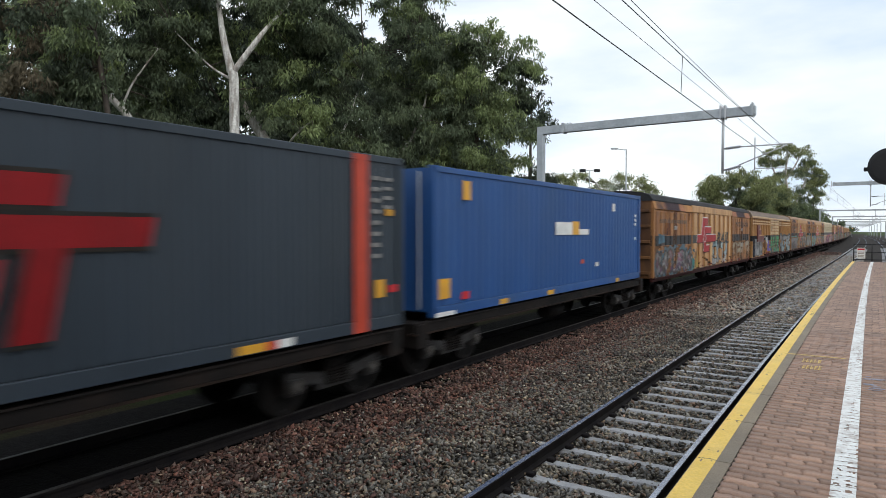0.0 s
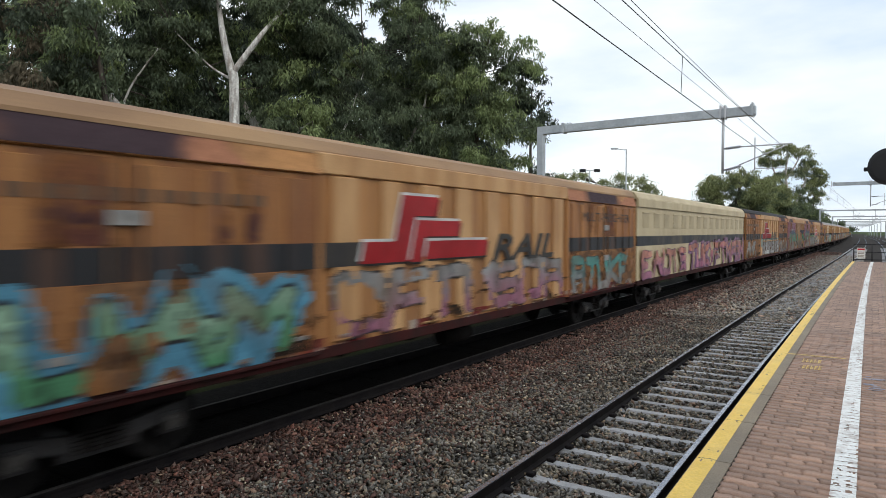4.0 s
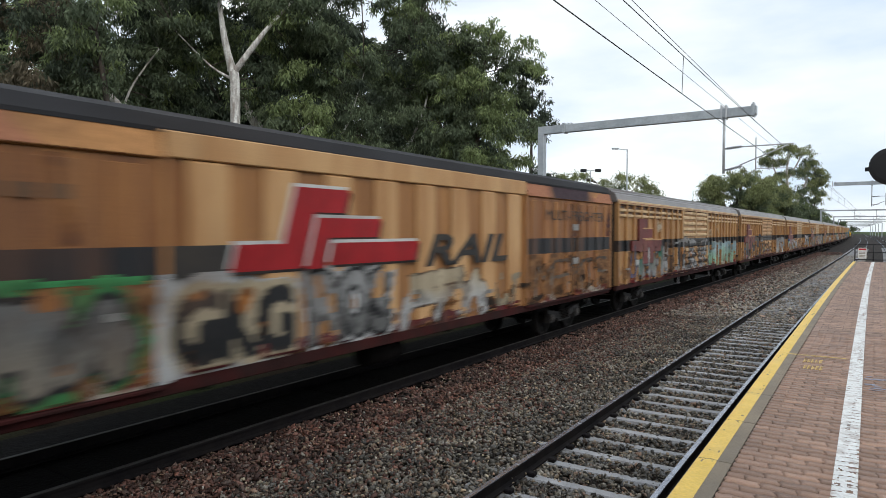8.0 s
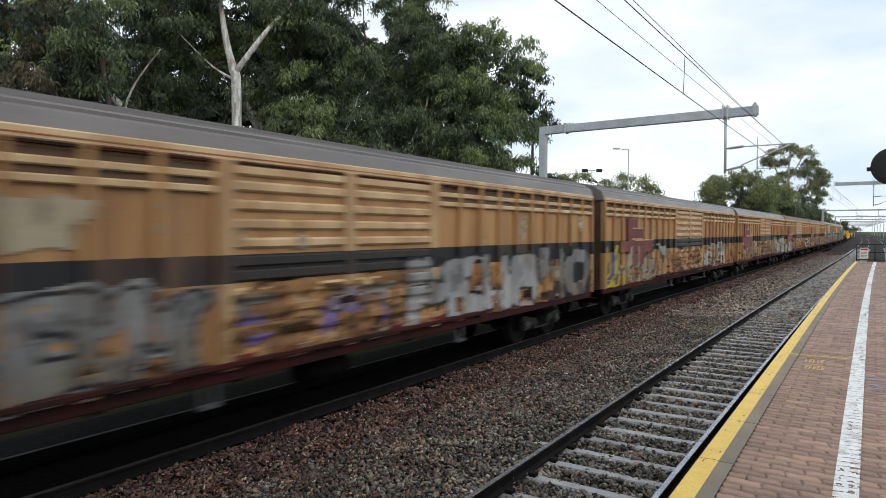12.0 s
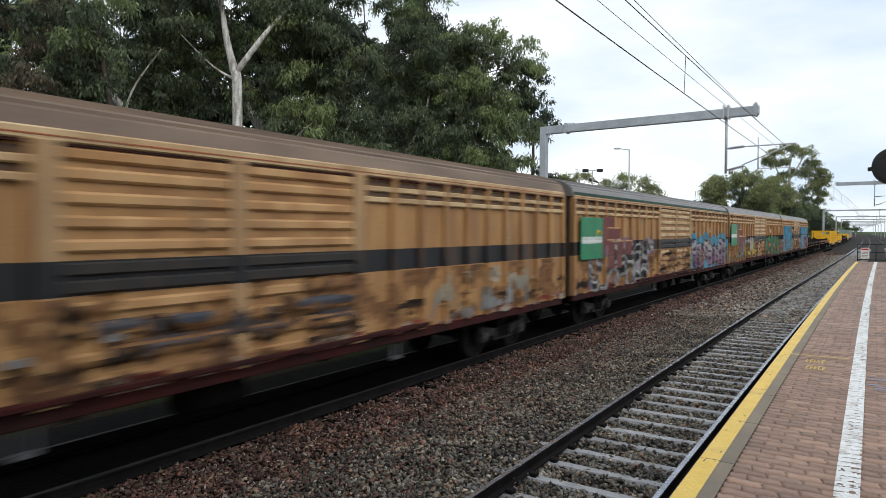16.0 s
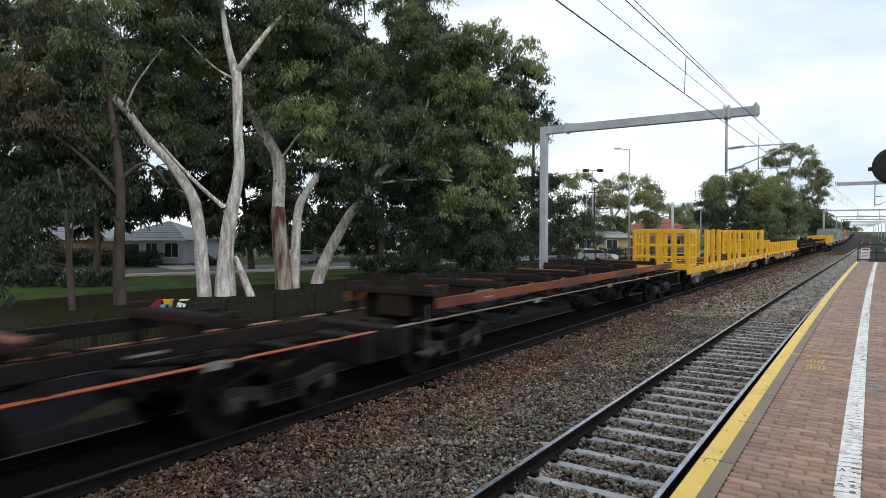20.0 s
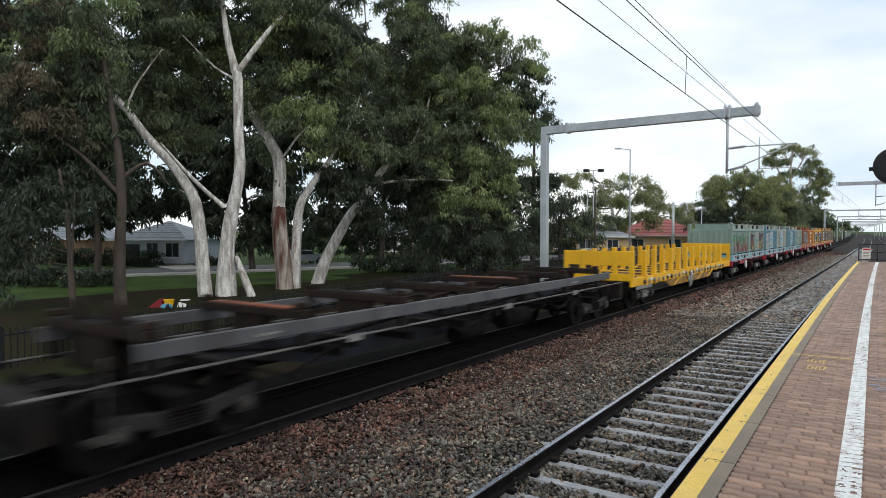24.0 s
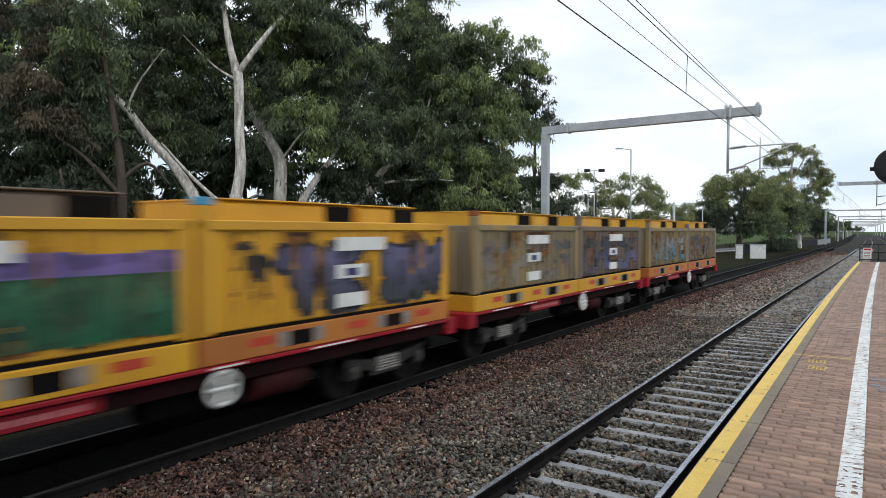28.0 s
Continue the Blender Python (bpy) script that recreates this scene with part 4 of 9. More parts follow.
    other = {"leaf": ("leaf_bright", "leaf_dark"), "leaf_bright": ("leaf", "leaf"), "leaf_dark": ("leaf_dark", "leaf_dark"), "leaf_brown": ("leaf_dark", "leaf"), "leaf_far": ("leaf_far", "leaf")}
    for cx, cy, cz, rx, rz, leaf in blobs:
        k = max(3, int(density * rx * rz * 1.75 / min(grain, 1.45) ** 2))
        q = rng.normal(size=(k, 3))
        q *= (rng.uniform(0.25, 1, (k, 1)) ** 0.5) / np.linalg.norm(q, axis=1)[:, None]
        boughs = np.array([cx, cy, cz]) + q * np.array([rx, rx * 0.75, rz])
        for p in boughs:
            # a bough: clumps of leaves that arch outwards and droop
            r = rng.uniform(0.55, 1.05) * min(grain, 1.3)
            m = 9
            t = rng.normal(size=(m, 3)) * np.array([0.62, 0.62, 0.30]) * r
            t[:, 2] -= 0.35 * (t[:, 0] ** 2 + t[:, 1] ** 2) / r
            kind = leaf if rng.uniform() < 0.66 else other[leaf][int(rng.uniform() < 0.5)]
            by_leaf.setdefault(kind, []).append(p + t)
            j = np.argmin(((knots - p) ** 2).sum(1))
            if rng.uniform() < 0.55:
                a, b = Vector(knots[j]), Vector(p)
                mid = (a + b) / 2 + Vector((0, 0, 0.12 * (b - a).length))
                tube(bm, a, mid, 0.032 * grain, 0.022 * grain, 4, False)
                tube(bm, mid, b, 0.022 * grain, 0.008 * grain, 4, False)
                for e in t[:3]:
                    tube(bm, b, b + Vector(e), 0.010 * grain, 0.004 * grain, 3, False)
    tagged(part("branchwork", bm, M["dark_bark"], tree), kind="stuff")
    for leaf, groups in by_leaf.items():
        c = np.concatenate(groups)
        v, f = leaf_arrays(rng, c, rng.uniform(0.26, 0.52, len(c)) * min(grain, 1.5), 58 if leafy == 1 else 46, 0.29 * min(grain, 1.3) * leafy, 0.080 * min(grain, 1.3) * leafy)
        tagged(part("crown", arrays_mesh("crown", v, f, M[leaf]), None, tree), kind="stuff")
    return tree


tall_tree('gum_tree', 'tall white-barked gum tree with forked trunks and drooping leaves', (-24.94, 21.26), 'bark',
          [((0.62, 0.43, 0.33, 0.28, 0.26, 0.24, 0.22), [(0.0, 0, -0.77), (0.15, 0, 1.4), (0.35, 0, 3.49), (0.84, 0, 5.96), (0.81, 0, 8.08), (0.78, 0, 10.55), (0.67, 0, 11.04)]),
           ((0.23, 0.17, 0.12, 0.06), [(0.67, 0, 10.98), (0.32, 0, 12.46), (0.06, 0, 14.23), (-0.29, 0, 17.37)]),
           ((0.18, 0.14, 0.1, 0.05), [(0.73, 0, 10.92), (1.89, 0, 12.46), (2.48, 0.6, 13.55), (4.49, 1.5, 16.21)]),
           ((0.36, 0.3, 0.27, 0.24, 0.22, 0.18, 0.14), [(-0.85, -0.3, -0.74), (-1.19, -0.3, 3.49), (-1.51, -0.3, 4.73), (-2.59, -0.2, 6.29), (-3.92, 0, 7.73), (-4.96, 0, 9.13), (-6.17, 0.3, 10.24)]),
           ((0.16, 0.1, 0.05), [(-6.17, 0.3, 10.24), (-7.68, 0.5, 11.7), (-9.34, 0.8, 13.86)]),
           ((0.13, 0.09, 0.05), [(0.1, -0.2, 4.1), (-1.39, -0.6, 5.56), (-2.84, -0.8, 7.27)]),
           ((0.07, 0.05, 0.03), [(-4.93, 0, 9.1), (-4.54, 0.4, 10.49), (-3.31, 0.6, 12.31)]),
           ((0.09, 0.05, 0.03), [(0.78, 0, 10.55), (-0.61, 0.5, 11.4), (-2.54, 0.9, 13.29)]),
           ((0.26, 0.18, 0.11), [(1.6, -0.4, -0.73), (1.11, -0.3, 0.56), (0.61, 0, 1.55)])],
          [(-3.4, 1.5, 14.08, 3.64, 2.12, 'leaf'),
           (0.55, 2.5, 15.03, 3.43, 2.03, 'leaf'),
           (3.78, 2.0, 13.94, 2.46, 2.15, 'leaf'),
           (-5.46, 2, 11.17, 2.77, 1.85, 'leaf'),
           (-2.88, 2.5, 9.41, 2.34, 1.72, 'leaf'),
           (-8.86, 1.5, 13.48, 3.03, 2.43, 'leaf'),
           (-3.4, 1.5, 17.42, 5.16, 1.82, 'leaf'),
           (1.93, 2, 17.94, 4.62, 1.85, 'leaf'),
           (-2.45, 3, 12.35, 2.22, 1.58, 'leaf'),
           (1.66, 3, 11.09, 1.9, 1.58, 'leaf'),
           (-6.69, 2, 8.4, 2.15, 1.23, 'leaf')], 1.6, 'trees beside the railway')
tall_tree('gum_tree', 'white-barked gum tree with a red-stained lower trunk', (-25.44, 25.72), 'bark',
          [((0.55, 0.46, 0.41, 0.39), [(0.1, 0, -0.72), (-0.07, 0, 1.55), (-0.23, 0, 3.18), (-0.23, 0, 4.32)]),
           ((0.39, 0.37, 0.36, 0.3, 0.24), [(-0.23, 0, 4.26), (-0.2, 0, 5.46), (-0.2, 0, 6.92), (-0.68, 0, 7.9), (-1.76, 0, 9.69)]),
           ((0.14, 0.08, 0.04), [(-1.76, 0, 9.69), (-2.43, 0.5, 11.76), (-1.25, 1, 14.55)]),
           ((0.34, 0.27, 0.2, 0.13), [(0.53, 0.5, -0.77), (0.77, 0.5, 3.78), (1.44, 0.6, 5.4), (2.53, 0.8, 7.01)]),
           ((0.1, 0.06, 0.03), [(2.53, 0.8, 7.01), (3.73, 1.2, 9.24), (4.7, 1.5, 12.34)]),
           ((0.08, 0.05, 0.03), [(-0.2, 0, 6.76), (1.15, -0.8, 8.27), (2.19, -1.2, 9.0)])],
          # brighter leaves on two boughs put a lit clump into the colour
          [(1.78, -1.5, 9.26, 1.81, 1.19, 'leaf_bright'),
           (0.61, -1.2, 9.94, 1.2, 0.94, 'leaf_bright'),
           (3.09, 1, 12.88, 2.84, 2.51, 'leaf'),
           (4.37, 1.5, 8.61, 2.54, 2.2, 'leaf'),
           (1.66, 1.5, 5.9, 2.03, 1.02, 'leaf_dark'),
           (3.09, 1, 18.23, 3.01, 2.01, 'leaf'),
           (0.64, 1.5, 12.68, 2.03, 1.69, 'leaf'),
           (3.62, 2, 5.6, 1.72, 1.2, 'leaf_dark'),
           (-0.37, 1.5, 8.27, 1.35, 1.35, 'leaf')], 1.55, 'trees beside the railway')
tall_tree('gum_tree', 'leaning gum tree with grey limbs and dark crown', (-26.74, 29.66), 'bark',
          [((0.5, 0.36, 0.31, 0.28, 0.25, 0.21, 0.16, 0.11), [(-0.07, 0, -0.75), (0.61, 0, 1.05), (1.95, 0, 3.47), (2.96, 0, 4.88), (3.79, 0, 5.89), (4.18, 0, 6.71), (5.59, 0, 7.72), (6.27, 0, 8.63)]),
           ((0.12, 0.08, 0.04), [(3.35, 0, 5.45), (2.99, 0, 6.89), (2.99, 0, 8.19)]),
           ((0.1, 0.08, 0.05, 0.03), [(3.79, 0, 5.89), (5.16, -0.5, 5.99), (7.13, -1, 6.09), (8.71, -1.2, 5.97)]),
           ((0.09, 0.06, 0.03), [(6.27, 0, 8.63), (7.27, 0.5, 11.62), (6.52, 1, 14.68)])],
          [(6.71, 1, 14.49, 3.14, 2.77, 'leaf'),
           (5.08, 0.5, 9.43, 3.1, 2.37, 'leaf'),
           (8.37, 1, 9.51, 2.77, 2.77, 'leaf'),
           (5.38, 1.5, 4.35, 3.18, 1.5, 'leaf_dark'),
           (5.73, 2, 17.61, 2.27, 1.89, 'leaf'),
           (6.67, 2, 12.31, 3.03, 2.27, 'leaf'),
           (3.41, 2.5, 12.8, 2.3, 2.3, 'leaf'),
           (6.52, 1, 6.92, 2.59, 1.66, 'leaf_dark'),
           (6.71, 1, 19.48, 1.85, 1.66, 'leaf')], 1.55, 'trees beside the railway')
tall_tree('leafy_tree', 'broad dark green tree with brighter outer leaves', (-19.09, 35.94), 'dark_bark',
          [((0.34, 0.28, 0.22, 0.16, 0.1), [(0.18, 0, -0.65), (0.0, 0, 2.12), (0.3, 0, 5.44), (0.74, 0, 9.51), (1.18, 0, 13.94)]),
           ((0.14, 0.09, 0.05), [(0.18, 0, 4.7), (1.8, -0.5, 7.24), (2.71, -0.6, 10.5)]),
           ((0.14, 0.09, 0.05), [(0.07, 0, 3.23), (-1.48, 0.4, 5.84), (-2.22, 0.6, 9.97)])],
          [(1.4, 0, 15.05, 1.55, 1.55, 'leaf_bright'),
           (3.25, 0, 14.49, 1.33, 1.26, 'leaf_bright'),
           (0.69, -0.8, 11.73, 2.54, 1.81, 'leaf_bright'),
           (2.17, -0.5, 8.33, 1.75, 2.74, 'leaf_bright'),
           (-0.21, -0.8, 6.12, 2.72, 2.36, 'leaf_bright'),
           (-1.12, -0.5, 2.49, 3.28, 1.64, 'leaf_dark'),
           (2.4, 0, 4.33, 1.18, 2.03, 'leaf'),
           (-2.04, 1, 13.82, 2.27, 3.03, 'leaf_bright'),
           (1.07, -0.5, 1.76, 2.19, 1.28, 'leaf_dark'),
           (2.59, 0, 11.35, 1.85, 2.22, 'leaf'),
           (-0.54, 0.5, 15.38, 1.87, 1.31, 'leaf'),
           (-1.85, 0, 6.92, 1.85, 1.85, 'leaf_bright'),
           (3.73, 0.3, 13.27, 0.82, 1.12, 'leaf')], 1.75, 'trees beside the railway')
tall_tree('pine_tree', 'narrow dark conifer with sparse drooping boughs', (-24.38, 56.43), 'dark_bark',
          [((0.3, 0.2, 0.1, 0.04), [(0.0, 0, -0.52), (0.05, 0, 6.13), (0.11, 0, 12.13), (0.22, 0, 17.03)])],
          [(0.11, 0, 14.85, 0.98, 1.64, 'leaf_dark'),
           (0.16, 0, 11.85, 1.31, 1.64, 'leaf_dark'),
           (0.11, 0, 8.85, 1.53, 1.91, 'leaf_dark'),
           (0.16, 0, 5.86, 1.64, 1.64, 'leaf_dark'),
           (0.44, 0, 3.4, 1.96, 1.64, 'leaf_dark'),
           (0.98, 0, 13.65, 0.76, 0.55, 'leaf_dark'),
           (1.09, 0, 7.76, 0.87, 0.65, 'leaf_dark')], 1.7, 'trees beside the railway')
tall_tree('she_oak', 'dark drooping she-oak with brown-tinged foliage', (-25.47, 16.1), 'dark_bark',
          [((0.3, 0.24, 0.2, 0.14, 0.08), [(0.0, 0, -0.59), (-0.05, 0, 2.09), (0.08, 0, 4.9), (-0.31, 0, 8.21), (-0.82, 0, 11.78)]),
           ((0.12, 0.08, 0.04), [(0.05, 0, 4.39), (-1.3, -0.5, 6.11), (-2.87, -0.8, 7.32)]),
           ((0.12, 0.08, 0.04), [(0.0, 0, 5.15), (0.99, 0.5, 5.97), (1.9, 0.8, 4.95)])],
          [(-3.62, 0, 10.51, 2.42, 2.42, 'leaf_brown'),
           (-4.71, 0.5, 7.27, 2.21, 1.82, 'leaf_dark'),
           (-2.4, 1, 4.97, 1.98, 1.45, 'leaf_dark'),
           (-1.88, 1, 5.76, 1.32, 1.58, 'leaf_dark'),
           (-2.64, 0.5, 8.3, 1.82, 1.69, 'leaf'),
           (-5.31, 1, 4.97, 1.85, 1.58, 'leaf_dark'),
           (-4.64, 0, 14.08, 2.81, 1.53, 'leaf_brown'),
           (-1.07, 0, 12.29, 2.04, 1.79, 'leaf'),
           (-2.81, -0.5, 7.87, 1.5, 1.25, 'leaf_brown'),
           (-1.61, 1, 10.51, 1.58, 1.32, 'leaf')], 1.7, 'trees beside the railway')
tall_tree('small_tree', 'young dark tree with a thin pale twisted trunk', (-25.31, 13.81), 'dark_bark',
          [((0.16, 0.12, 0.09, 0.05), [(0.14, 0, -0.71), (0.0, 0, 1.43), (-0.09, 0, 3.33), (-0.4, 0, 5.47)]),
           ((0.05, 0.035, 0.02), [(0.22, -0.3, 1.21), (0.37, -0.4, 2.62), (0.47, -0.4, 4.49)])],
          [(-1.47, 0, 3.09, 1.66, 0.83, 'leaf_dark'),
           (-0.28, 0, 4.76, 1.42, 1.19, 'leaf_dark'),
           (-2.76, 0.5, 1.89, 1.09, 0.97, 'leaf_dark')], 1.0, 'trees beside the railway')
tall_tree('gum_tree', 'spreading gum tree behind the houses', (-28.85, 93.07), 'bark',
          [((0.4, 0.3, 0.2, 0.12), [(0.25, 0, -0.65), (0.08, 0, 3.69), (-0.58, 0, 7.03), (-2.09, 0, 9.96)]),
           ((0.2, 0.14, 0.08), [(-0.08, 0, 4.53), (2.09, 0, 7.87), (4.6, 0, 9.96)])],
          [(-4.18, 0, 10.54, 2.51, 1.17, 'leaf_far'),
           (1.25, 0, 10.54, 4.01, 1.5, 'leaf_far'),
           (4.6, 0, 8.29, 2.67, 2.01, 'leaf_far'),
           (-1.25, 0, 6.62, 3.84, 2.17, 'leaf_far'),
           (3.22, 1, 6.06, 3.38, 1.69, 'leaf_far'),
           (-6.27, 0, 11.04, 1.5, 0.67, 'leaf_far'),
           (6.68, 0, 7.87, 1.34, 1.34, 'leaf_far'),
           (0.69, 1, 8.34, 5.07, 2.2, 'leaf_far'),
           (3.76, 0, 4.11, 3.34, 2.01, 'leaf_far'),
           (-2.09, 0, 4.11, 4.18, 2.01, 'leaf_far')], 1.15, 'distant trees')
tall_tree('leafy_tree', 'dark rounded tree beside the houses', (-26.22, 67.21), 'dark_bark',
          [((0.25, 0.2, 0.1), [(0.0, 0, -0.63), (0.0, 0, 2.22), (0.13, 0, 5.39)])],
          [(-0.32, 0, 5.71, 2.03, 1.77, 'leaf_dark'),
           (1.27, 0, 4.44, 2.41, 1.9, 'leaf'),
           (-0.95, 0, 3.49, 1.9, 1.9, 'leaf_dark'),
           (3.71, 1, 3.5, 1.67, 1.67, 'leaf'),
           (0.63, 0, 2.22, 2.53, 1.14, 'leaf_dark')], 2.0, 'distant trees')
tall_tree('leafy_tree', 'pale green tree far along the street', (-27.92, 123.68), 'dark_bark',
          [((0.3, 0.2, 0.1), [(0.0, 0, -0.84), (0.0, 0, 2.86), (-0.21, 0, 6.02)])],
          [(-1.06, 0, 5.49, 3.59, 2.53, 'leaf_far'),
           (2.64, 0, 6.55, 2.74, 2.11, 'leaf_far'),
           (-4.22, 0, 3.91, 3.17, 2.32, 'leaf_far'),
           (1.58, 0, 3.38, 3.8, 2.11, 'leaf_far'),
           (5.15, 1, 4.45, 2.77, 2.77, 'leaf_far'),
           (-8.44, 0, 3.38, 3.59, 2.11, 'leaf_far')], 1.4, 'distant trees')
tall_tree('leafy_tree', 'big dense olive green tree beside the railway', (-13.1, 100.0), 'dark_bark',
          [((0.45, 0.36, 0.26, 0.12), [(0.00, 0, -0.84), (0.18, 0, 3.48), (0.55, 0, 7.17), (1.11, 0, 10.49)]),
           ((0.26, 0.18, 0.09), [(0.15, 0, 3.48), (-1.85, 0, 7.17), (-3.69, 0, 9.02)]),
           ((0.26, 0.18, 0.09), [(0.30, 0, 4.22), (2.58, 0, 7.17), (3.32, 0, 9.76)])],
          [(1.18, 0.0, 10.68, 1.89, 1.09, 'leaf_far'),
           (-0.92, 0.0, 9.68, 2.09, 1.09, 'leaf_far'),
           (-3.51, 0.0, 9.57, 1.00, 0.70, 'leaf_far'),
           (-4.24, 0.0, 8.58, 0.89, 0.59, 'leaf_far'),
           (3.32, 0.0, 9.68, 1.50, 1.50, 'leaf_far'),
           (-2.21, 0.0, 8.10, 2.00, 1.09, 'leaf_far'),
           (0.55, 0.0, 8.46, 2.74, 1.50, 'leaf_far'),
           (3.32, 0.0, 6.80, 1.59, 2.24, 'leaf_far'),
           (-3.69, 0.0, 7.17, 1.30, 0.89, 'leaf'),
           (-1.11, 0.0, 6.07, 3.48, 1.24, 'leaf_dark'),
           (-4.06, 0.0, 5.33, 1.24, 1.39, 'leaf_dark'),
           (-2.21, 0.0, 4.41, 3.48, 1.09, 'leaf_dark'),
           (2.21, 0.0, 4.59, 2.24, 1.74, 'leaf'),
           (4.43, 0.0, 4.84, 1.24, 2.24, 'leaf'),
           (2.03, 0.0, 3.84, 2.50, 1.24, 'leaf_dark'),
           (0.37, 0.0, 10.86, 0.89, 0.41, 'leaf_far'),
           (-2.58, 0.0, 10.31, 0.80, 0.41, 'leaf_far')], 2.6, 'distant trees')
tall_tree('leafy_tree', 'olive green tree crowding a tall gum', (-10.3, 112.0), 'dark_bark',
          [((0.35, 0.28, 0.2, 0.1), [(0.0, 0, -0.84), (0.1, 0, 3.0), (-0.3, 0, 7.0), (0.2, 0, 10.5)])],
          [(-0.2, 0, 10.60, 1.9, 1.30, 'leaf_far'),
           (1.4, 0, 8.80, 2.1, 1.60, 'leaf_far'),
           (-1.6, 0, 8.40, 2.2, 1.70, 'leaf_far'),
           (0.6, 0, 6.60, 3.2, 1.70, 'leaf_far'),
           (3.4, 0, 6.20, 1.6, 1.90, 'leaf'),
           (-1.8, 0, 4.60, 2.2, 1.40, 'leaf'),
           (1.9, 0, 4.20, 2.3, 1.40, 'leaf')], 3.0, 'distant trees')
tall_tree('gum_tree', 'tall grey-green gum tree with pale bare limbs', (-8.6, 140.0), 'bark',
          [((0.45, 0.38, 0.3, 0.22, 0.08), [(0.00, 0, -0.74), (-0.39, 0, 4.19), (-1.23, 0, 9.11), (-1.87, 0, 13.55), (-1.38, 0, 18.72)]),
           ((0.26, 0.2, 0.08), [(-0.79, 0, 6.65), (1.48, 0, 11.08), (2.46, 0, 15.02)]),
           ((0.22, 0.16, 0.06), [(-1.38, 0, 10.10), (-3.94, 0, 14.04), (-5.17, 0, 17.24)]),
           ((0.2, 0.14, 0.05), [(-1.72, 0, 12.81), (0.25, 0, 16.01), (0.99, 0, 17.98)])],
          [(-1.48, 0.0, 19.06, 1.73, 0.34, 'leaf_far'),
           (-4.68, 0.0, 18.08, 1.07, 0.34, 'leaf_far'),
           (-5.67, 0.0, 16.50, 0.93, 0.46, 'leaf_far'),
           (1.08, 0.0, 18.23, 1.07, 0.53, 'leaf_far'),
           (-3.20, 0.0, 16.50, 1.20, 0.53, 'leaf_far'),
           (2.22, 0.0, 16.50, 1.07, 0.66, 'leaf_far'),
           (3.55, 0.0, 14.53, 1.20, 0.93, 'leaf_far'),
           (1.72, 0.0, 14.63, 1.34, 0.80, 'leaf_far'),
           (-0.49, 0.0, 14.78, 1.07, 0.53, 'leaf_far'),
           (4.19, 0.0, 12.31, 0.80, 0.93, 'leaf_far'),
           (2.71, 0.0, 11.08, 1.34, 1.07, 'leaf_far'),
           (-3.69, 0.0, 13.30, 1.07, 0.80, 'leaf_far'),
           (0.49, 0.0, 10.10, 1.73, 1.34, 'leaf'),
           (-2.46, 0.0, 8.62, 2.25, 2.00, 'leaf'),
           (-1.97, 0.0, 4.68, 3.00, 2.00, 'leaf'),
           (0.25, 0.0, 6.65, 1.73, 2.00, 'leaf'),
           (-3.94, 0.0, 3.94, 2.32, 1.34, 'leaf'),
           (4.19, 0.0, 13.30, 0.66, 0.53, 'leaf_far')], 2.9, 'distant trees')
tall_tree('leafy_tree', 'dark leaning tree overhanging the distant track', (-8.9, 200.0), 'dark_bark',
          [((0.4, 0.3, 0.2, 0.1), [(-1.04, 0, -0.81), (-0.76, 0, 4.03), (-0.21, 0, 9.57), (0.21, 0, 15.80)])],
          [(0.00, 0.0, 16.84, 1.12, 1.31, 'leaf'),
           (0.35, 0.0, 12.68, 1.50, 2.34, 'leaf_far'),
           (-0.90, 0.0, 8.88, 2.24, 2.34, 'leaf'),
           (0.69, 0.0, 7.84, 1.31, 2.34, 'leaf'),
           (-1.73, 0.0, 5.22, 2.62, 2.62, 'leaf_dark'),
           (0.69, 0.0, 4.65, 1.50, 2.05, 'leaf_dark')], 2.9, 'distant trees')
tall_tree('leafy_tree', 'dark tree beside the distant track', (-11.51, 248.57), 'dark_bark',
          [((0.3, 0.2, 0.1), [(0.0, 0, -0.55), (0.0, 0, 4.75), (0.0, 0, 9.47)])],
          [(1.32, 0, 7.58, 3.03, 3.03, 'leaf'),
           (4.54, 0, 5.13, 2.65, 1.89, 'leaf'),
           (-0.57, 0, 4.75, 3.4, 3.4, 'leaf')], 2.0, 'distant trees')
tall_tree('leafy_tree', 'dark tree far down the railway', (-6.1, 306.16), 'dark_bark',
          [((0.3, 0.2, 0.1), [(0.0, 0, -0.35), (0.0, 0, 4.0), (0.0, 0, 7.43)])],
          [(-0.91, 0, 5.83, 2.74, 1.83, 'leaf'),
           (2.52, 0, 4.69, 2.29, 1.37, 'leaf'),
           (-3.66, 0, 4.46, 2.74, 2.06, 'leaf'),
           (4.8, 0, 3.54, 1.37, 0.91, 'leaf')], 2.0, 'distant trees')
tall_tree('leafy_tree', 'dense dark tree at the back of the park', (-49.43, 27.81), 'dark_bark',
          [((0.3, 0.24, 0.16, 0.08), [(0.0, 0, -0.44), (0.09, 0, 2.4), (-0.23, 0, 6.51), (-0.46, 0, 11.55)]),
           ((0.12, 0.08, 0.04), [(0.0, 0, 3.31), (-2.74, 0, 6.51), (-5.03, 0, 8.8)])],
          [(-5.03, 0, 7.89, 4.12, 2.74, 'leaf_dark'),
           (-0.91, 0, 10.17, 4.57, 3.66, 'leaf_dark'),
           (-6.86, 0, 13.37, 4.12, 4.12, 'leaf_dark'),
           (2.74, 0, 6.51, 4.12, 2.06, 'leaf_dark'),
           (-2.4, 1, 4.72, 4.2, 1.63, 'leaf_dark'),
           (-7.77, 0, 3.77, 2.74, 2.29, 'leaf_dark'),
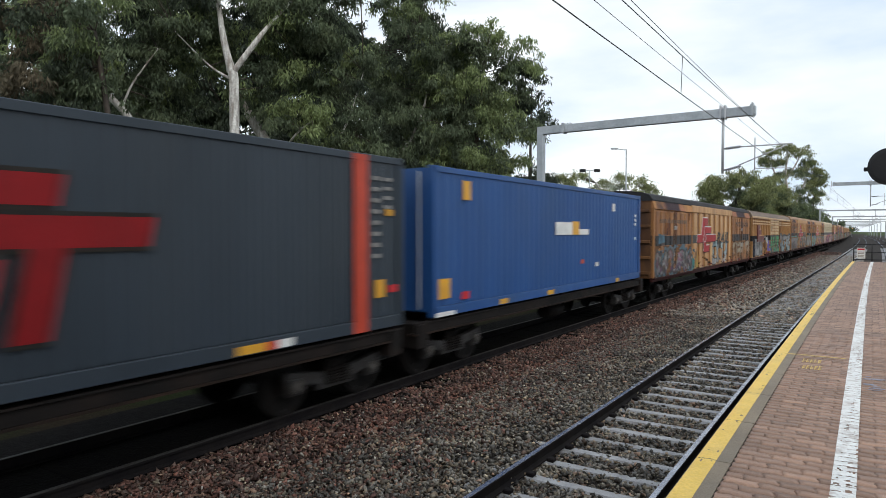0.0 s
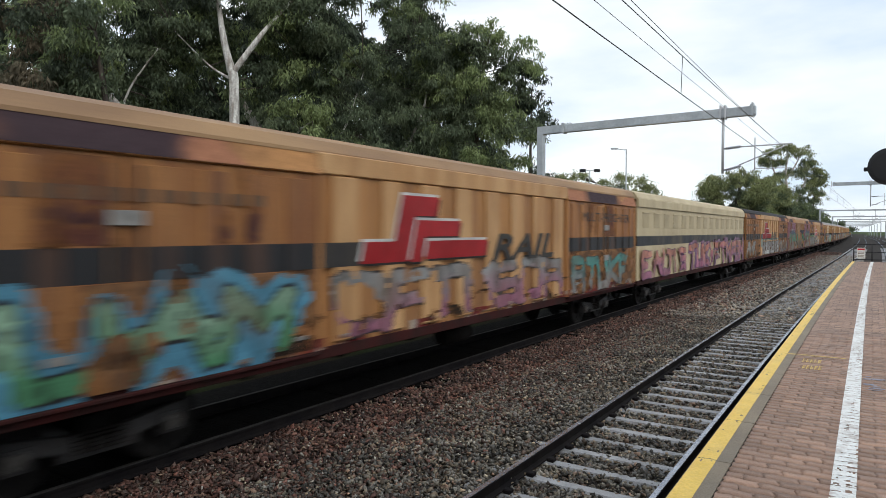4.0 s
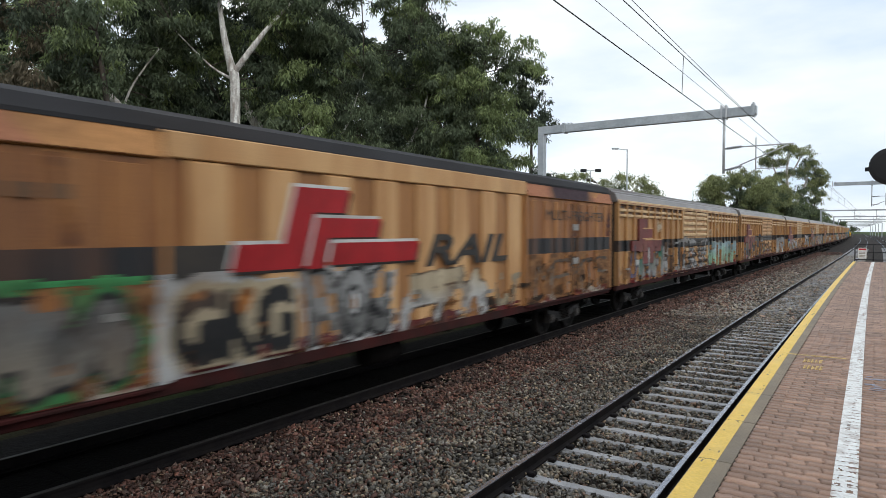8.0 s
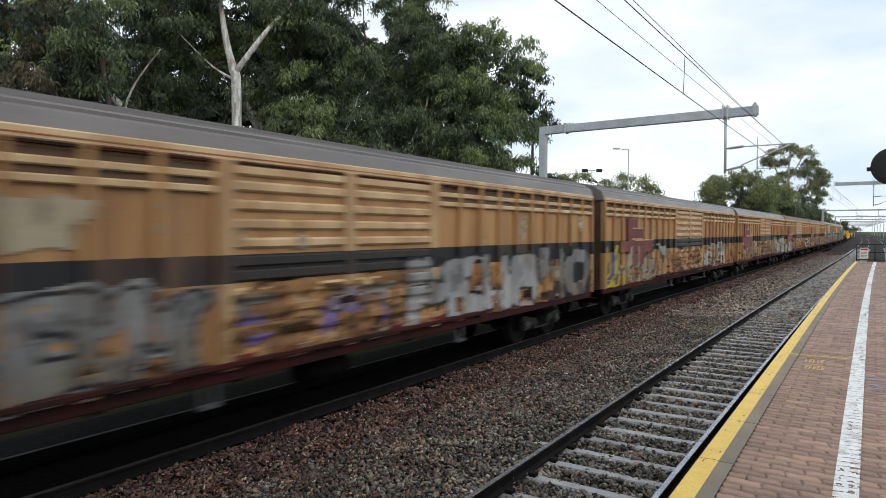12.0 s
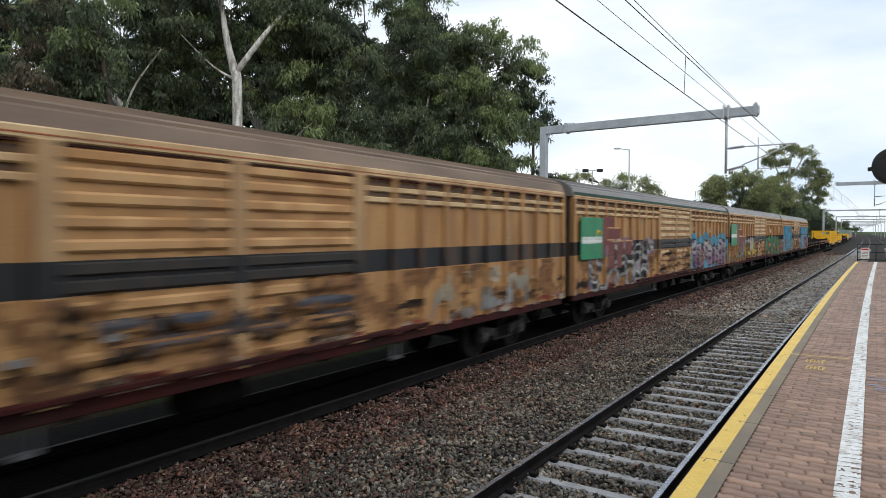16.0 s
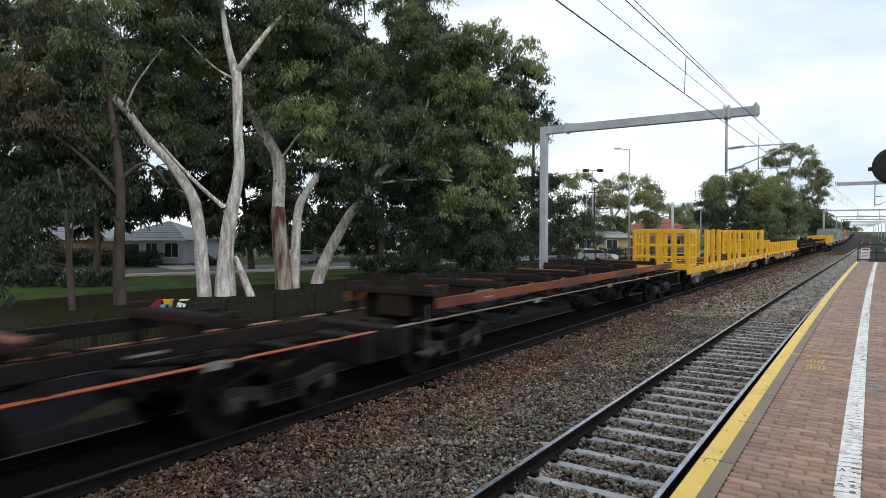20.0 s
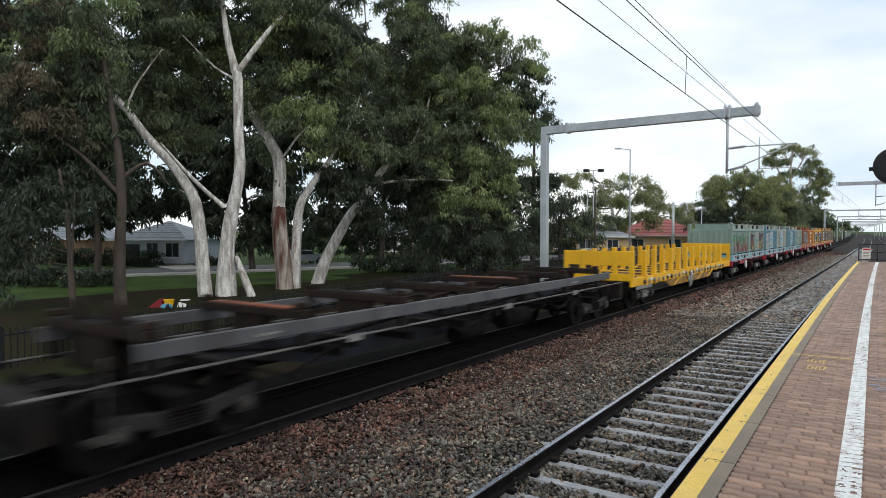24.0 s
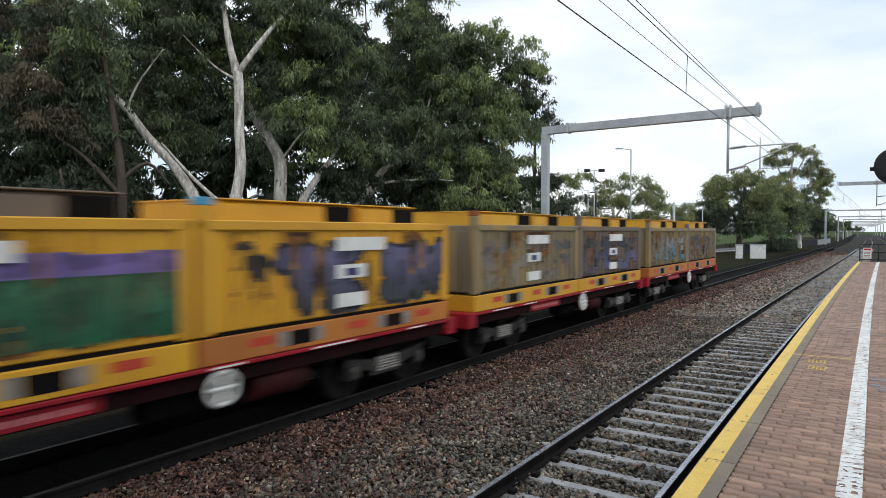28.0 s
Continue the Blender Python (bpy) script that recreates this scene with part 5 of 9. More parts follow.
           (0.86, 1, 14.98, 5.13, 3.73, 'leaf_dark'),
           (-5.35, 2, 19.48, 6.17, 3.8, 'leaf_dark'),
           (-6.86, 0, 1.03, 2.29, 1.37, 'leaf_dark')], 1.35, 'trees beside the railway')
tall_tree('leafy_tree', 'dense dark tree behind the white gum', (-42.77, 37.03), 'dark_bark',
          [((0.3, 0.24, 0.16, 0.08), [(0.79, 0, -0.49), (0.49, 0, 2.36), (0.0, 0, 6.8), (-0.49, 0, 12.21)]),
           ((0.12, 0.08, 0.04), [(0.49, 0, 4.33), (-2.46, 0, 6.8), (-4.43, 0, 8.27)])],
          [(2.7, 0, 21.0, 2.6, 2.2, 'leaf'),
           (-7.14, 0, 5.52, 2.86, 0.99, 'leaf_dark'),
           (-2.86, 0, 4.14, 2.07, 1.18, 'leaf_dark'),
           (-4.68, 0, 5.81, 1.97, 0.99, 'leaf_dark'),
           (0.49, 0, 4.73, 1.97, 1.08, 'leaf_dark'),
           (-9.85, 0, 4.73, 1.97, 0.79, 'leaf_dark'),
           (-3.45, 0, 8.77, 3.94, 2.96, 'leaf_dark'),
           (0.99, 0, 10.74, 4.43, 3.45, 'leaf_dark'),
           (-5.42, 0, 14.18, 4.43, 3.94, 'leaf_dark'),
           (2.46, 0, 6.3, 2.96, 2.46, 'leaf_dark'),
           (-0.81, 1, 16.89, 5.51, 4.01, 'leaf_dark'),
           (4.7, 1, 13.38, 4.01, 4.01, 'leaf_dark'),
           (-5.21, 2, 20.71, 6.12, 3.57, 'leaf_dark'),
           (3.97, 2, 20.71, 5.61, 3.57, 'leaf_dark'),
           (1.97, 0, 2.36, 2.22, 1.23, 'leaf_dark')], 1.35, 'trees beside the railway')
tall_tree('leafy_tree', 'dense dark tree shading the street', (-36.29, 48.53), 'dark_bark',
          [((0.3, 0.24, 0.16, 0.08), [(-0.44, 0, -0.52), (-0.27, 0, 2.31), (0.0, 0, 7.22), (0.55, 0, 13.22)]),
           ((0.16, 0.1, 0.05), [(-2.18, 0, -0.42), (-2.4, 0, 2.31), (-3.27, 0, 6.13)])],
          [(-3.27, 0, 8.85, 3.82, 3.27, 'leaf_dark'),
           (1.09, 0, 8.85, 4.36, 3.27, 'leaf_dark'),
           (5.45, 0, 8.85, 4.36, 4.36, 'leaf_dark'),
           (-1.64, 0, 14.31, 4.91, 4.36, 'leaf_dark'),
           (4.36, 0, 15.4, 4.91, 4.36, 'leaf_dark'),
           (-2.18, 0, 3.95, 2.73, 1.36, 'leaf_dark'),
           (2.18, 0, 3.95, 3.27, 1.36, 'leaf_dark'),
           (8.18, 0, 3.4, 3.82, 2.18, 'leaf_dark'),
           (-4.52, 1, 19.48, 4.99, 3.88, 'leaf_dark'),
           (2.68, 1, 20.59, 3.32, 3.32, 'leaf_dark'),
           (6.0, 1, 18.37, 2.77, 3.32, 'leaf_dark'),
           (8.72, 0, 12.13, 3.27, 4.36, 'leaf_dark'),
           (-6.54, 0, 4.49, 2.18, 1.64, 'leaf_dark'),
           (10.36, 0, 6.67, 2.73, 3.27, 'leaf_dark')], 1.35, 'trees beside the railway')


def hedge(name, label, x, y, turn, length, depth, height, leaf, seed):
    rng = np.random.default_rng(seed)
    t = thing(name, label, "hedge", "garden hedges", "", pose(x, y, -0.5, 0, 0, turn))
    k = int(length * height * 5)
    c = np.stack([rng.uniform(-length / 2, length / 2, k), rng.uniform(-depth / 2, depth / 2, k), rng.uniform(0.1, 1, k) ** 0.7 * height * (0.75 + 0.25 * np.sin(np.linspace(0, 17, k)))], 1)
    v, f = leaf_arrays(rng, c, np.full(k, 0.45), 60, 0.30, 0.11)
    part("crown", arrays_mesh("crown", v, f, M[leaf]), None, t)
    bm = bmesh.new()
    for i in range(max(2, int(length))):
        u = -length / 2 + (i + 0.5) * length / max(2, int(length))
        tube(bm, (u, 0, -0.1), (u + 0.1, 0, height * 0.7), 0.05, 0.02, 5)
    tagged(part("stem", bm, M["dark_bark"], t), kind="stuff")


hedge("hedge", "dark dense hedge along a garden front", -58.5, 33.5, 25, 11, 1.6, 1.7, "leaf_dark", 11)
hedge("hedge", "low dark shrubs in front of the pale house", -50.5, 40.0, 25, 3.2, 1.2, 1.0, "leaf_dark", 12)
hedge("hedge", "clipped green hedge along a cream house", -31.5, 82.5, 15, 14, 1.2, 1.3, "leaf_dark", 13)
hedge("hedge", "dark bushes behind the trackside fence", -29.5, 42.0, 20, 8, 2.2, 1.6, "leaf_dark", 14)
hedge("hedge", "dark bushes under the gum trees", -38.0, 20.0, 35, 6, 2.0, 1.3, "leaf_dark", 15)
hedge("hedge", "dark scrub beside the distant railway", -10.0, 118.0, 85, 16, 2.5, 2.2, "leaf_dark", 16)
hedge("hedge", "tall dark hedge at the back of the park", -45.0, 62.0, 30, 34, 2.5, 5.5, "leaf_dark", 17)


# ---- street, houses ----
def strip(name, label, category, pts, width, z, material):
    bm = bmesh.new()
    rows = []
    for i, p in enumerate(pts):
        a, b = Vector(pts[max(i - 1, 0)]), Vector(pts[min(i + 1, len(pts) - 1)])
        n = (b - a).normalized()
        n = Vector((n.y, -n.x))
        rows.append([bm.verts.new((p[0] + n.x * e * width / 2, p[1] + n.y * e * width / 2, zz)) for e, zz in ((-1, z - 0.4), (-1, z), (1, z), (1, z - 0.4))])
    for a, b in zip(rows, rows[1:]):
        for k in range(4):
            bm.faces.new((a[k], a[(k + 1) % 4], b[(k + 1) % 4], b[k]))
    bm.faces.new(rows[0][::-1])
    bm.faces.new(rows[-1])
    tagged(part(name, bm, material), label, category, "", "structure")


strip("road", "grey asphalt street behind the railway park", "road", [(-72, -40), (-57, 10), (-46.5, 34), (-38, 58), (-27, 92), (-18, 130), (-14, 180)], 6.5, -0.42, M["asphalt"])
strip("pavement", "pale concrete footpath beside the street", "pavement", [(-67, -40), (-52.2, 9), (-41.8, 32), (-33.4, 56), (-22.6, 91), (-13.5, 130)], 1.5, -0.38, M["path"])
strip("driveway", "pale concrete driveway to the house", "driveway", [(-56.0, 38.5), (-50.6, 36.0), (-46.2, 34.4)], 3.0, -0.40, M["path"])


def house(label, x, y, turn, width, depth, eave, ridge, wall, roof, openings):
    """A single-storey house facing local -y; openings: (centre, sill, width, height, kind)."""
    h = thing("house", label, "house", "houses across the street", "", pose(x, y, -0.5, 0, 0, turn))
    part("wall", boxes((-width / 2, width / 2, 0, depth, -0.3, eave)), wall, h)
    part("plinth", boxes((-width / 2 - 0.04, width / 2 + 0.04, -0.04, depth + 0.04, -0.3, 0.25)), M["coping"], h)
    bm = bmesh.new()
    o = 0.55
    a = [bm.verts.new(p) for p in ((-width / 2 - o, -o, eave), (width / 2 + o, -o, eave), (width / 2 + o, depth + o, eave), (-width / 2 - o, depth + o, eave))]
    r = [bm.verts.new(p) for p in ((-width / 2 + depth * 0.5, depth / 2, ridge), (width / 2 - depth * 0.5, depth / 2, ridge))]
    for f in ((a[0], a[1], r[1], r[0]), (a[1], a[2], r[1]), (a[2], a[3], r[0], r[1]), (a[3], a[0], r[0]), a[::-1]):
        bm.faces.new(f)
    rf = part("roof", bm, roof, h)
    bm = bmesh.new()
    n = int((ridge - eave) / 0.22)
    for i in range(1, n):
        t = i / n
        z = eave + (ridge - eave) * t
        y0 = -o + (depth / 2 + o) * t
        w = (width / 2 + o) * (1 - t) + (width / 2 - depth * 0.5) * t
        block(bm, -w, w, y0 - 0.05, y0 + 0.06, z - 0.03, z + 0.03)
    part("tile_courses", bm, roof, rf)
    part("gutter", boxes((-width / 2 - o, width / 2 + o, -o - 0.1, -o + 0.02, eave - 0.12, eave + 0.02)), M["white_frame"], h)
    for c, s, w, hh, kind in openings:
        if kind == "window":
            win = part("window", boxes((c - w / 2 - 0.08, c + w / 2 + 0.08, -0.06, 0.02, s - 0.08, s + hh + 0.08)), M["white_frame"], h)
            for q in range(2):
                part("pane", boxes((c - w / 2 + q * w / 2 + 0.03, c + (q - 0.0) * w / 2 - (0.03 if q else 0.0) + (0 if q else -0.02), -0.075, -0.062, s, s + hh)), M["glass"], win)
            part("window_sill", boxes((c - w / 2 - 0.15, c + w / 2 + 0.15, -0.14, -0.06, s - 0.14, s - 0.07)), M["white_frame"], win)
        elif kind == "garage":
            part("garage_door", boxes((c - w / 2, c + w / 2, -0.05, 0.02, s, s + hh)), M["black_metal"], h, "dark shaded garage opening")
        else:
            part("door", boxes((c - w / 2, c + w / 2, -0.05, 0.02, s, s + hh)), M["red_plastic"], h, "red front door")
    return h


house("pale blue-grey rendered house with a grey tiled roof", -55.6, 36.2, 25, 7.4, 7.0, 2.55, 4.4, M["render_white"], M["roof_tile"],
      [(-2.2, 0.1, 2.3, 2.0, "garage"), (0.3, 0.9, 1.2, 1.3, "window"), (2.4, 0.9, 1.4, 1.3, "window")])
house("brown brick house with a dark tiled roof behind trees", -70.0, 31.5, 25, 14.0, 8.0, 2.6, 4.8, M["brick"], M["roof_tile"], [(-3.0, 0.9, 1.8, 1.3, "window"), (2.0, 0.9, 1.8, 1.3, "window")])
house("white house with a red front door", -55.0, 77.0, 25, 15.0, 8.0, 2.7, 4.6, M["white_frame"], M["roof_tile"], [(0.4, 0.1, 0.9, 2.1, "door"), (-2.5, 0.9, 1.8, 1.3, "window"), (3.2, 0.9, 1.8, 1.3, "window")])
house("long cream house with a grey tiled roof", -33.6, 88.0, 22, 17.0, 9.0, 2.6, 4.6, M["cream_wall"], M["roof_tile"], [(-5.0, 0.9, 1.8, 1.2, "window"), (-1.5, 0.9, 1.8, 1.2, "window"), (2.2, 0.9, 1.8, 1.2, "window"), (6.0, 0.9, 1.5, 1.2, "window")])
house("cream house with a red tiled roof", -25.0, 102.5, 18, 13.0, 9.0, 2.7, 5.3, M["cream_wall"], M["roof_red"], [(-3.0, 0.9, 1.8, 1.2, "window"), (2.5, 0.9, 1.8, 1.2, "window")])


# ---- fence, posts, cars, clutter ----
def picket_fence(a, b, height, label):
    a, b = Vector(a), Vector(b)
    f = thing("picket_fence", label, "fence", "trackside fences")
    n = (b - a).normalized()
    turn = math.degrees(math.atan2(n.y, n.x))
    length = (b - a).length
    f.matrix_basis = pose(a.x, a.y, -0.48, 0, 0, turn)
    for z in (0.22, height - 0.16):
        part("fence_rail", boxes((0, length, -0.02, 0.02, z - 0.025, z + 0.025)), M["black_metal"], f)
    bm = boxes((-0.013, 0.013, -0.013, 0.013, 0.05, height))
    bmesh.ops.create_cone(bm, segments=4, radius1=0.018, radius2=0.0, depth=0.06, matrix=Matrix.Translation((0, 0, height + 0.03)))
    picket = mesh_of("picket", bm, M["black_metal"])
    post = mesh_of("post", boxes((-0.035, 0.035, -0.035, 0.035, -0.4, height + 0.08), soft=0.008), M["black_metal"])
    k = 0
    u = 0.06
    while u < length:
        part("picket", picket, None, f, at=pose(u, 0, 0))
        u += 0.16
    u = 0.0
    while u <= length:
        part("post", post, None, f, at=pose(u, 0.03, 0))
        u += 2.4


def panel_fence(a, b, height, panels, material, label):
    """Ribbed steel sheets between posts."""
    f = thing("panel_fence", label, "fence", "trackside fences", "", Matrix.Translation((a[0], a[1], -0.62)) @ Matrix.Rotation(math.atan2(b[1] - a[1], b[0] - a[0]), 4, "Z"))
    step = math.dist(a, b) / panels
    sheet = bmesh.new()
    for k in range(8):
        block(sheet, 0.06 + (step - 0.12) * k / 8, 0.06 + (step - 0.12) * (k + 0.55) / 8, -0.02, 0.02, 0.05, height)
        block(sheet, 0.06 + (step - 0.12) * (k + 0.55) / 8, 0.06 + (step - 0.12) * (k + 1) / 8, -0.008, 0.008, 0.05, height)
    sheet, post = mesh_of("panel", sheet, material), mesh_of("post", boxes((-0.05, 0.05, -0.05, 0.05, -0.1, height + 0.08)), material)
    for i in range(panels):
        part("panel", sheet, None, f, at=pose(i * step, 0, 0))
        part("post", post, None, f, at=pose(i * step, 0, 0))
    return f


panel_fence((-12.6, 99.0), (-7.6, 172.0), 1.65, 28, M["spine_paint"], "dark blue-black ribbed steel fence below the trees")
panel_fence((-7.6, 172.4), (-6.6, 206.0), 1.5, 12, M["galvanised"], "pale galvanised steel fence further along the railway")
picket_fence((-13.6, 2.0), (-17.4, 30.0), 1.05, "black steel picket fence beyond the railway")
picket_fence((-17.4, 30.0), (-20.9, 58.0), 1.05, "black steel picket fence along the park")
picket_fence((-20.9, 58.0), (-18.0, 84.0), 1.5, "taller black fence near the parked car")


def lamp_post(x, y, height, arm, turn, label, heads=1):
    l = thing("street_lamp", label, "street lamp", "lamp posts", "", pose(x, y, -0.5, 0, 0, turn))
    part("pole", tube(bmesh.new(), (0, 0, -0.2), (0, 0, height), 0.085, 0.055, 10), M["galvanised"], l)
    part("base", tube(bmesh.new(), (0, 0, -0.2), (0, 0, 0.6), 0.13, 0.12, 10), M["galvanised"], l)
    for k in range(heads):
        s = 1 if k == 0 else -1
        part("arm", tube(bmesh.new(), (0, 0, height - 0.05), (-s * arm, 0, height + 0.04), 0.035, 0.03, 8), M["galvanised"], l)
        if heads > 1:
            bm = boxes((-s * (arm + 0.28) - 0.34, -s * (arm + 0.28) + 0.34, -0.2, 0.2, height - 0.20, height + 0.16), soft=0.06)
            part("lamp_head", bm, M["black_metal"], l, "dark floodlight housing")
            continue
        part("lamp_head", boxes((min(-s * arm, -s * (arm + 0.55)), max(-s * arm, -s * (arm + 0.55)), -0.13, 0.13, height, height + 0.12), soft=0.03), M["galvanised"], l)
    return l


lamp_post(-14.43, 54.63, 10.35, 0.75, 33, "tall grey steel street lamp with one arm")
lamp_post(-24.0, 71.6, 10.4, 0.55, 33, "grey steel lamp post with two floodlights", 2)
lamp_post(-25.0, 72.3, 8.2, 0.9, 33, "grey steel street lamp behind the fence")
lamp_post(-16.96, 94.95, 6.9, 1.1, 33, "short grey street lamp near the trees")


def pole(name, x, y, r, height, material, label):
    p = thing(name, label, "pole", "poles", "", pose(x, y, -0.5))
    part("shaft", tube(bmesh.new(), (0, 0, -0.3), (0, 0, height), r, r * 0.8, 10), material, p)
    part("crossarm", boxes((-0.7, 0.7, -0.05, 0.05, height - 0.5, height - 0.4)), material, p)


pole("power_pole", -49.6, 37.1, 0.10, 9.5, M["galvanised"], "slim grey power pole in front of the pale house")
pole("steel_post", -20.3, 92.8, 0.22, 7.4, M["galvanised"], "stout grey steel post beyond the fence")
pole("power_pole", -21.9, 66.5, 0.09, 8.0, M["dark_bark"], "dark timber power pole with a crossarm")


def parked_car(x, y, turn, paint, label):
    c = thing("parked_car", label, "car", "parked cars", "", pose(x, y, -0.42, 0, 0, turn))
    bm = bmesh.new()
    prism(bm, [(-2.1, 0.30), (2.1, 0.30), (2.15, 0.62), (1.95, 0.82), (0.95, 0.92), (0.35, 1.38), (-1.2, 1.42), (-1.95, 0.95), (-2.15, 0.8)], -0.85, 0.85)
    bmesh.ops.bevel(bm, geom=bm.edges[:], offset=0.07, segments=2, affect="EDGES")
    part("body", bm, paint, c)
    bm = bmesh.new()
    prism(bm, [(-1.75, 0.95), (0.80, 0.95), (0.33, 1.32), (-1.15, 1.35)], -0.862, 0.862)
    part("side_windows", bm, M["glass"], c)
    for u in (-1.3, 1.3):
        for v in (-0.78, 0.78):
            wh = part("wheel", tube(bmesh.new(), (u, v - 0.1, 0.31), (u, v + 0.1, 0.31), 0.31, n=18), M["rubber"], c)
            part("rim", tube(bmesh.new(), (u, v - 0.108, 0.31), (u, v + 0.108, 0.31), 0.2, n=14), M["galvanised"], wh)


parked_car(-21.6, 66.6, 25, M["car_white"], "white hatchback parked behind the black fence")
parked_car(-45.2, 46.5, 75, M["galvanised"], "dark silver car parked on the street")


def rubbish():
    h = thing("rubbish_heap", "small heap of coloured plastic rubbish under the tree", "rubbish", "", "", pose(-22.6, 16.6, -0.5, 0, 0, 33.56) @ Matrix.Scale(0.8, 4))
    bm = bmesh.new()
    prism(bm, [(-1.2, 0.0), (-0.45, 0.0), (-0.35, 0.55), (-0.6, 0.50)], -0.03, 0.35)
    part("red_sheet", bm, M["red_plastic"], h, "red plastic sheet")
    part("yellow_tub", spun(bmesh.new(), [(0.20, 0.12), (0.27, 0.45), (0.29, 0.46), (0.29, 0.50)], (-0.02, 0, 0), "Z", 16), M["yellow_wagon"], h, "yellow tub")
    part("blue_bag", spun(bmesh.new(), [(0.20, 0.0), (0.32, 0.1), (0.25, 0.25), (0.08, 0.3)], (-0.05, -0.25, 0), "Z", 12), M["sky_plastic"], h, "blue plastic bag")
    b = boxes((0.35, 0.80, 0.0, 0.04, 0.05, 0.48))
    b.transform(pose(0, 0, 0, -20, 15, 0))
    part("white_board", b, M["white_mark"], h, "white board")
    b = boxes((0.55, 0.95, 0.05, 0.5, 0.42, 0.47))
    part("white_lid", b, M["white_mark"], h, "white lid")


rubbish()


def relay_box(x, y, w, h, label):
    r = thing("relay_box", label, "cabinet", "trackside cabinets", "", pose(x, y, -0.45, 0, 0, 10))
    part("cabinet_body", boxes((-w / 2, w / 2, -0.3, 0.3, 0.0, h), soft=0.02), M["galvanised"], r)
    part("cabinet_roof", boxes((-w / 2 - 0.06, w / 2 + 0.06, -0.36, 0.36, h, h + 0.06), soft=0.01), M["galvanised"], r)
    part("cabinet_door", boxes((-w / 2 + 0.06, w / 2 - 0.06, -0.325, -0.30, 0.15, h - 0.08), soft=0.006), M["white_mark"], r)
    part("plinth", boxes((-w / 2 - 0.1, w / 2 + 0.1, -0.4, 0.4, -0.4, 0.0)), M["coping"], r)


relay_box(-8.3, 83.0, 1.7, 1.75, "pale grey trackside relay cabinet with doors")
relay_box(-10.2, 82.4, 0.8, 1.7, "narrow pale grey trackside cabinet")


def barrier():
    b = thing("platform_barrier", "dark steel barrier with a white notice at the platform end", "barrier", "", "", on_line(44.2, 0, 1.11))
    for x in (1.72, 2.6, 3.5, 4.4, 5.3):
        part("barrier_post", tube(bmesh.new(), (x, 0, -0.01), (x, 0, 1.02), 0.03, n=8), M["black_metal"], b)
    for z in (0.12, 0.55, 1.0):
        part("barrier_rail", tube(bmesh.new(), (1.7, 0, z), (5.3, 0, z), 0.025, n=8), M["black_metal"], b)
    n = part("notice", boxes((1.87, 2.28, -0.06, -0.04, 0.18, 0.80), soft=0.004), M["white_mark"], b, "white notice with a red heading bar")
    part("notice_bar", boxes((1.90, 2.25, -0.066, -0.06, 0.66, 0.76)), M["logo_red"], n)
    for k in range(4):
        part("notice_bar", boxes((1.93, 2.22, -0.066, -0.06, 0.26 + k * 0.09, 0.30 + k * 0.09)), M["coping"], n)


barrier()


def round_signal():
    s = thing("signal_head", "round black signal head on a post beside the platform", "signal", "", "", pose(3.27, 15.9, 1.11, 0, 0, 2))
    part("post", tube(bmesh.new(), (0.25, 0, -0.02), (0.25, 0, 4.2), 0.07, n=12), M["black_metal"], s)
    part("target_disc", spun(bmesh.new(), [(0.30, -0.05), (0.37, -0.04), (0.38, 0.0), (0.37, 0.05), (0.28, 0.07)], (-0.16, -0.05, 3.06), "Y", 28), M["black_metal"], s)
    part("bracket", tube(bmesh.new(), (-0.16, 0.0, 3.06), (0.25, 0, 3.06), 0.05, n=10), M["black_metal"], s)
    part("side_lug", boxes((-0.60, -0.52, -0.05, 0.03, 2.98, 3.06), soft=0.01), M["black_metal"], s)


round_signal()


def light_signal(x, y, height, mat, label, size=0.22):
    s = thing("railway_signal", label, "signal", "railway signals", "", pose(x, y, 0))
    part("post", tube(bmesh.new(), (0, 0, -0.6), (0, 0, height + 0.4), 0.08, n=10), M["galvanised"], s)
    part("housing", boxes((-0.35, 0.35, -0.12, 0.12, height - 0.5, height + 0.5), soft=0.03), M["black_metal"], s)
    part("lamp_lens", spun(bmesh.new(), [(size, -0.16), (size, -0.12), (size * 0.8, -0.11)], (0, 0, height), "Y", 16), mat, s, "lit lens")


light_signal(-7.6, 262.0, 3.6, M["signal_red"], "distant railway signal showing red", 0.32)
light_signal(-3.4, 420.0, 4.0, M["far_light"], "distant railway lamp glowing orange", 0.8)



# ---- the train ----
TRAIN_THINGS = []  # each thing with its place along the train, its offset and its height


def join_train(ob, u, dz=0.0):
    ob.matrix_basis = on_line(u, TRAIN, dz)
    TRAIN_THINGS.append((ob, u, dz))
    return ob


def bogie_parts():
    side_bm = bmesh.new()
    prism(side_bm, [(-0.07, 0.34), (0.07, 0.34), (0.07, 0.52), (-0.07, 0.52)], -0.42, 0.42)
    for e in (-1, 1):
        v = block(side_bm, -0.06, 0.06, min(e * 0.30, e * 1.08), max(e * 0.30, e * 1.08), 0.58, 0.72)
        for p in v:
            if abs(p.co.y) < 0.5:
                p.co.z += -0.12 if p.co.z > 0.65 else -0.18
        block(side_bm, -0.09, 0.09, e * 0.9 - 0.14, e * 0.9 + 0.14, 0.36, 0.62)
    side_mesh = mesh_of("side_frame", side_bm, M["bogie_steel"])
    spring_bm = bmesh.new()
    prof = [(0.075, 0.40)]
    for k in range(5):
        prof += [(0.085, 0.415 + k * 0.05), (0.062, 0.44 + k * 0.05)]
    spun(spring_bm, prof, (0, 0, 0), "Z", 10)
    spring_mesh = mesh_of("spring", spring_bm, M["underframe"])
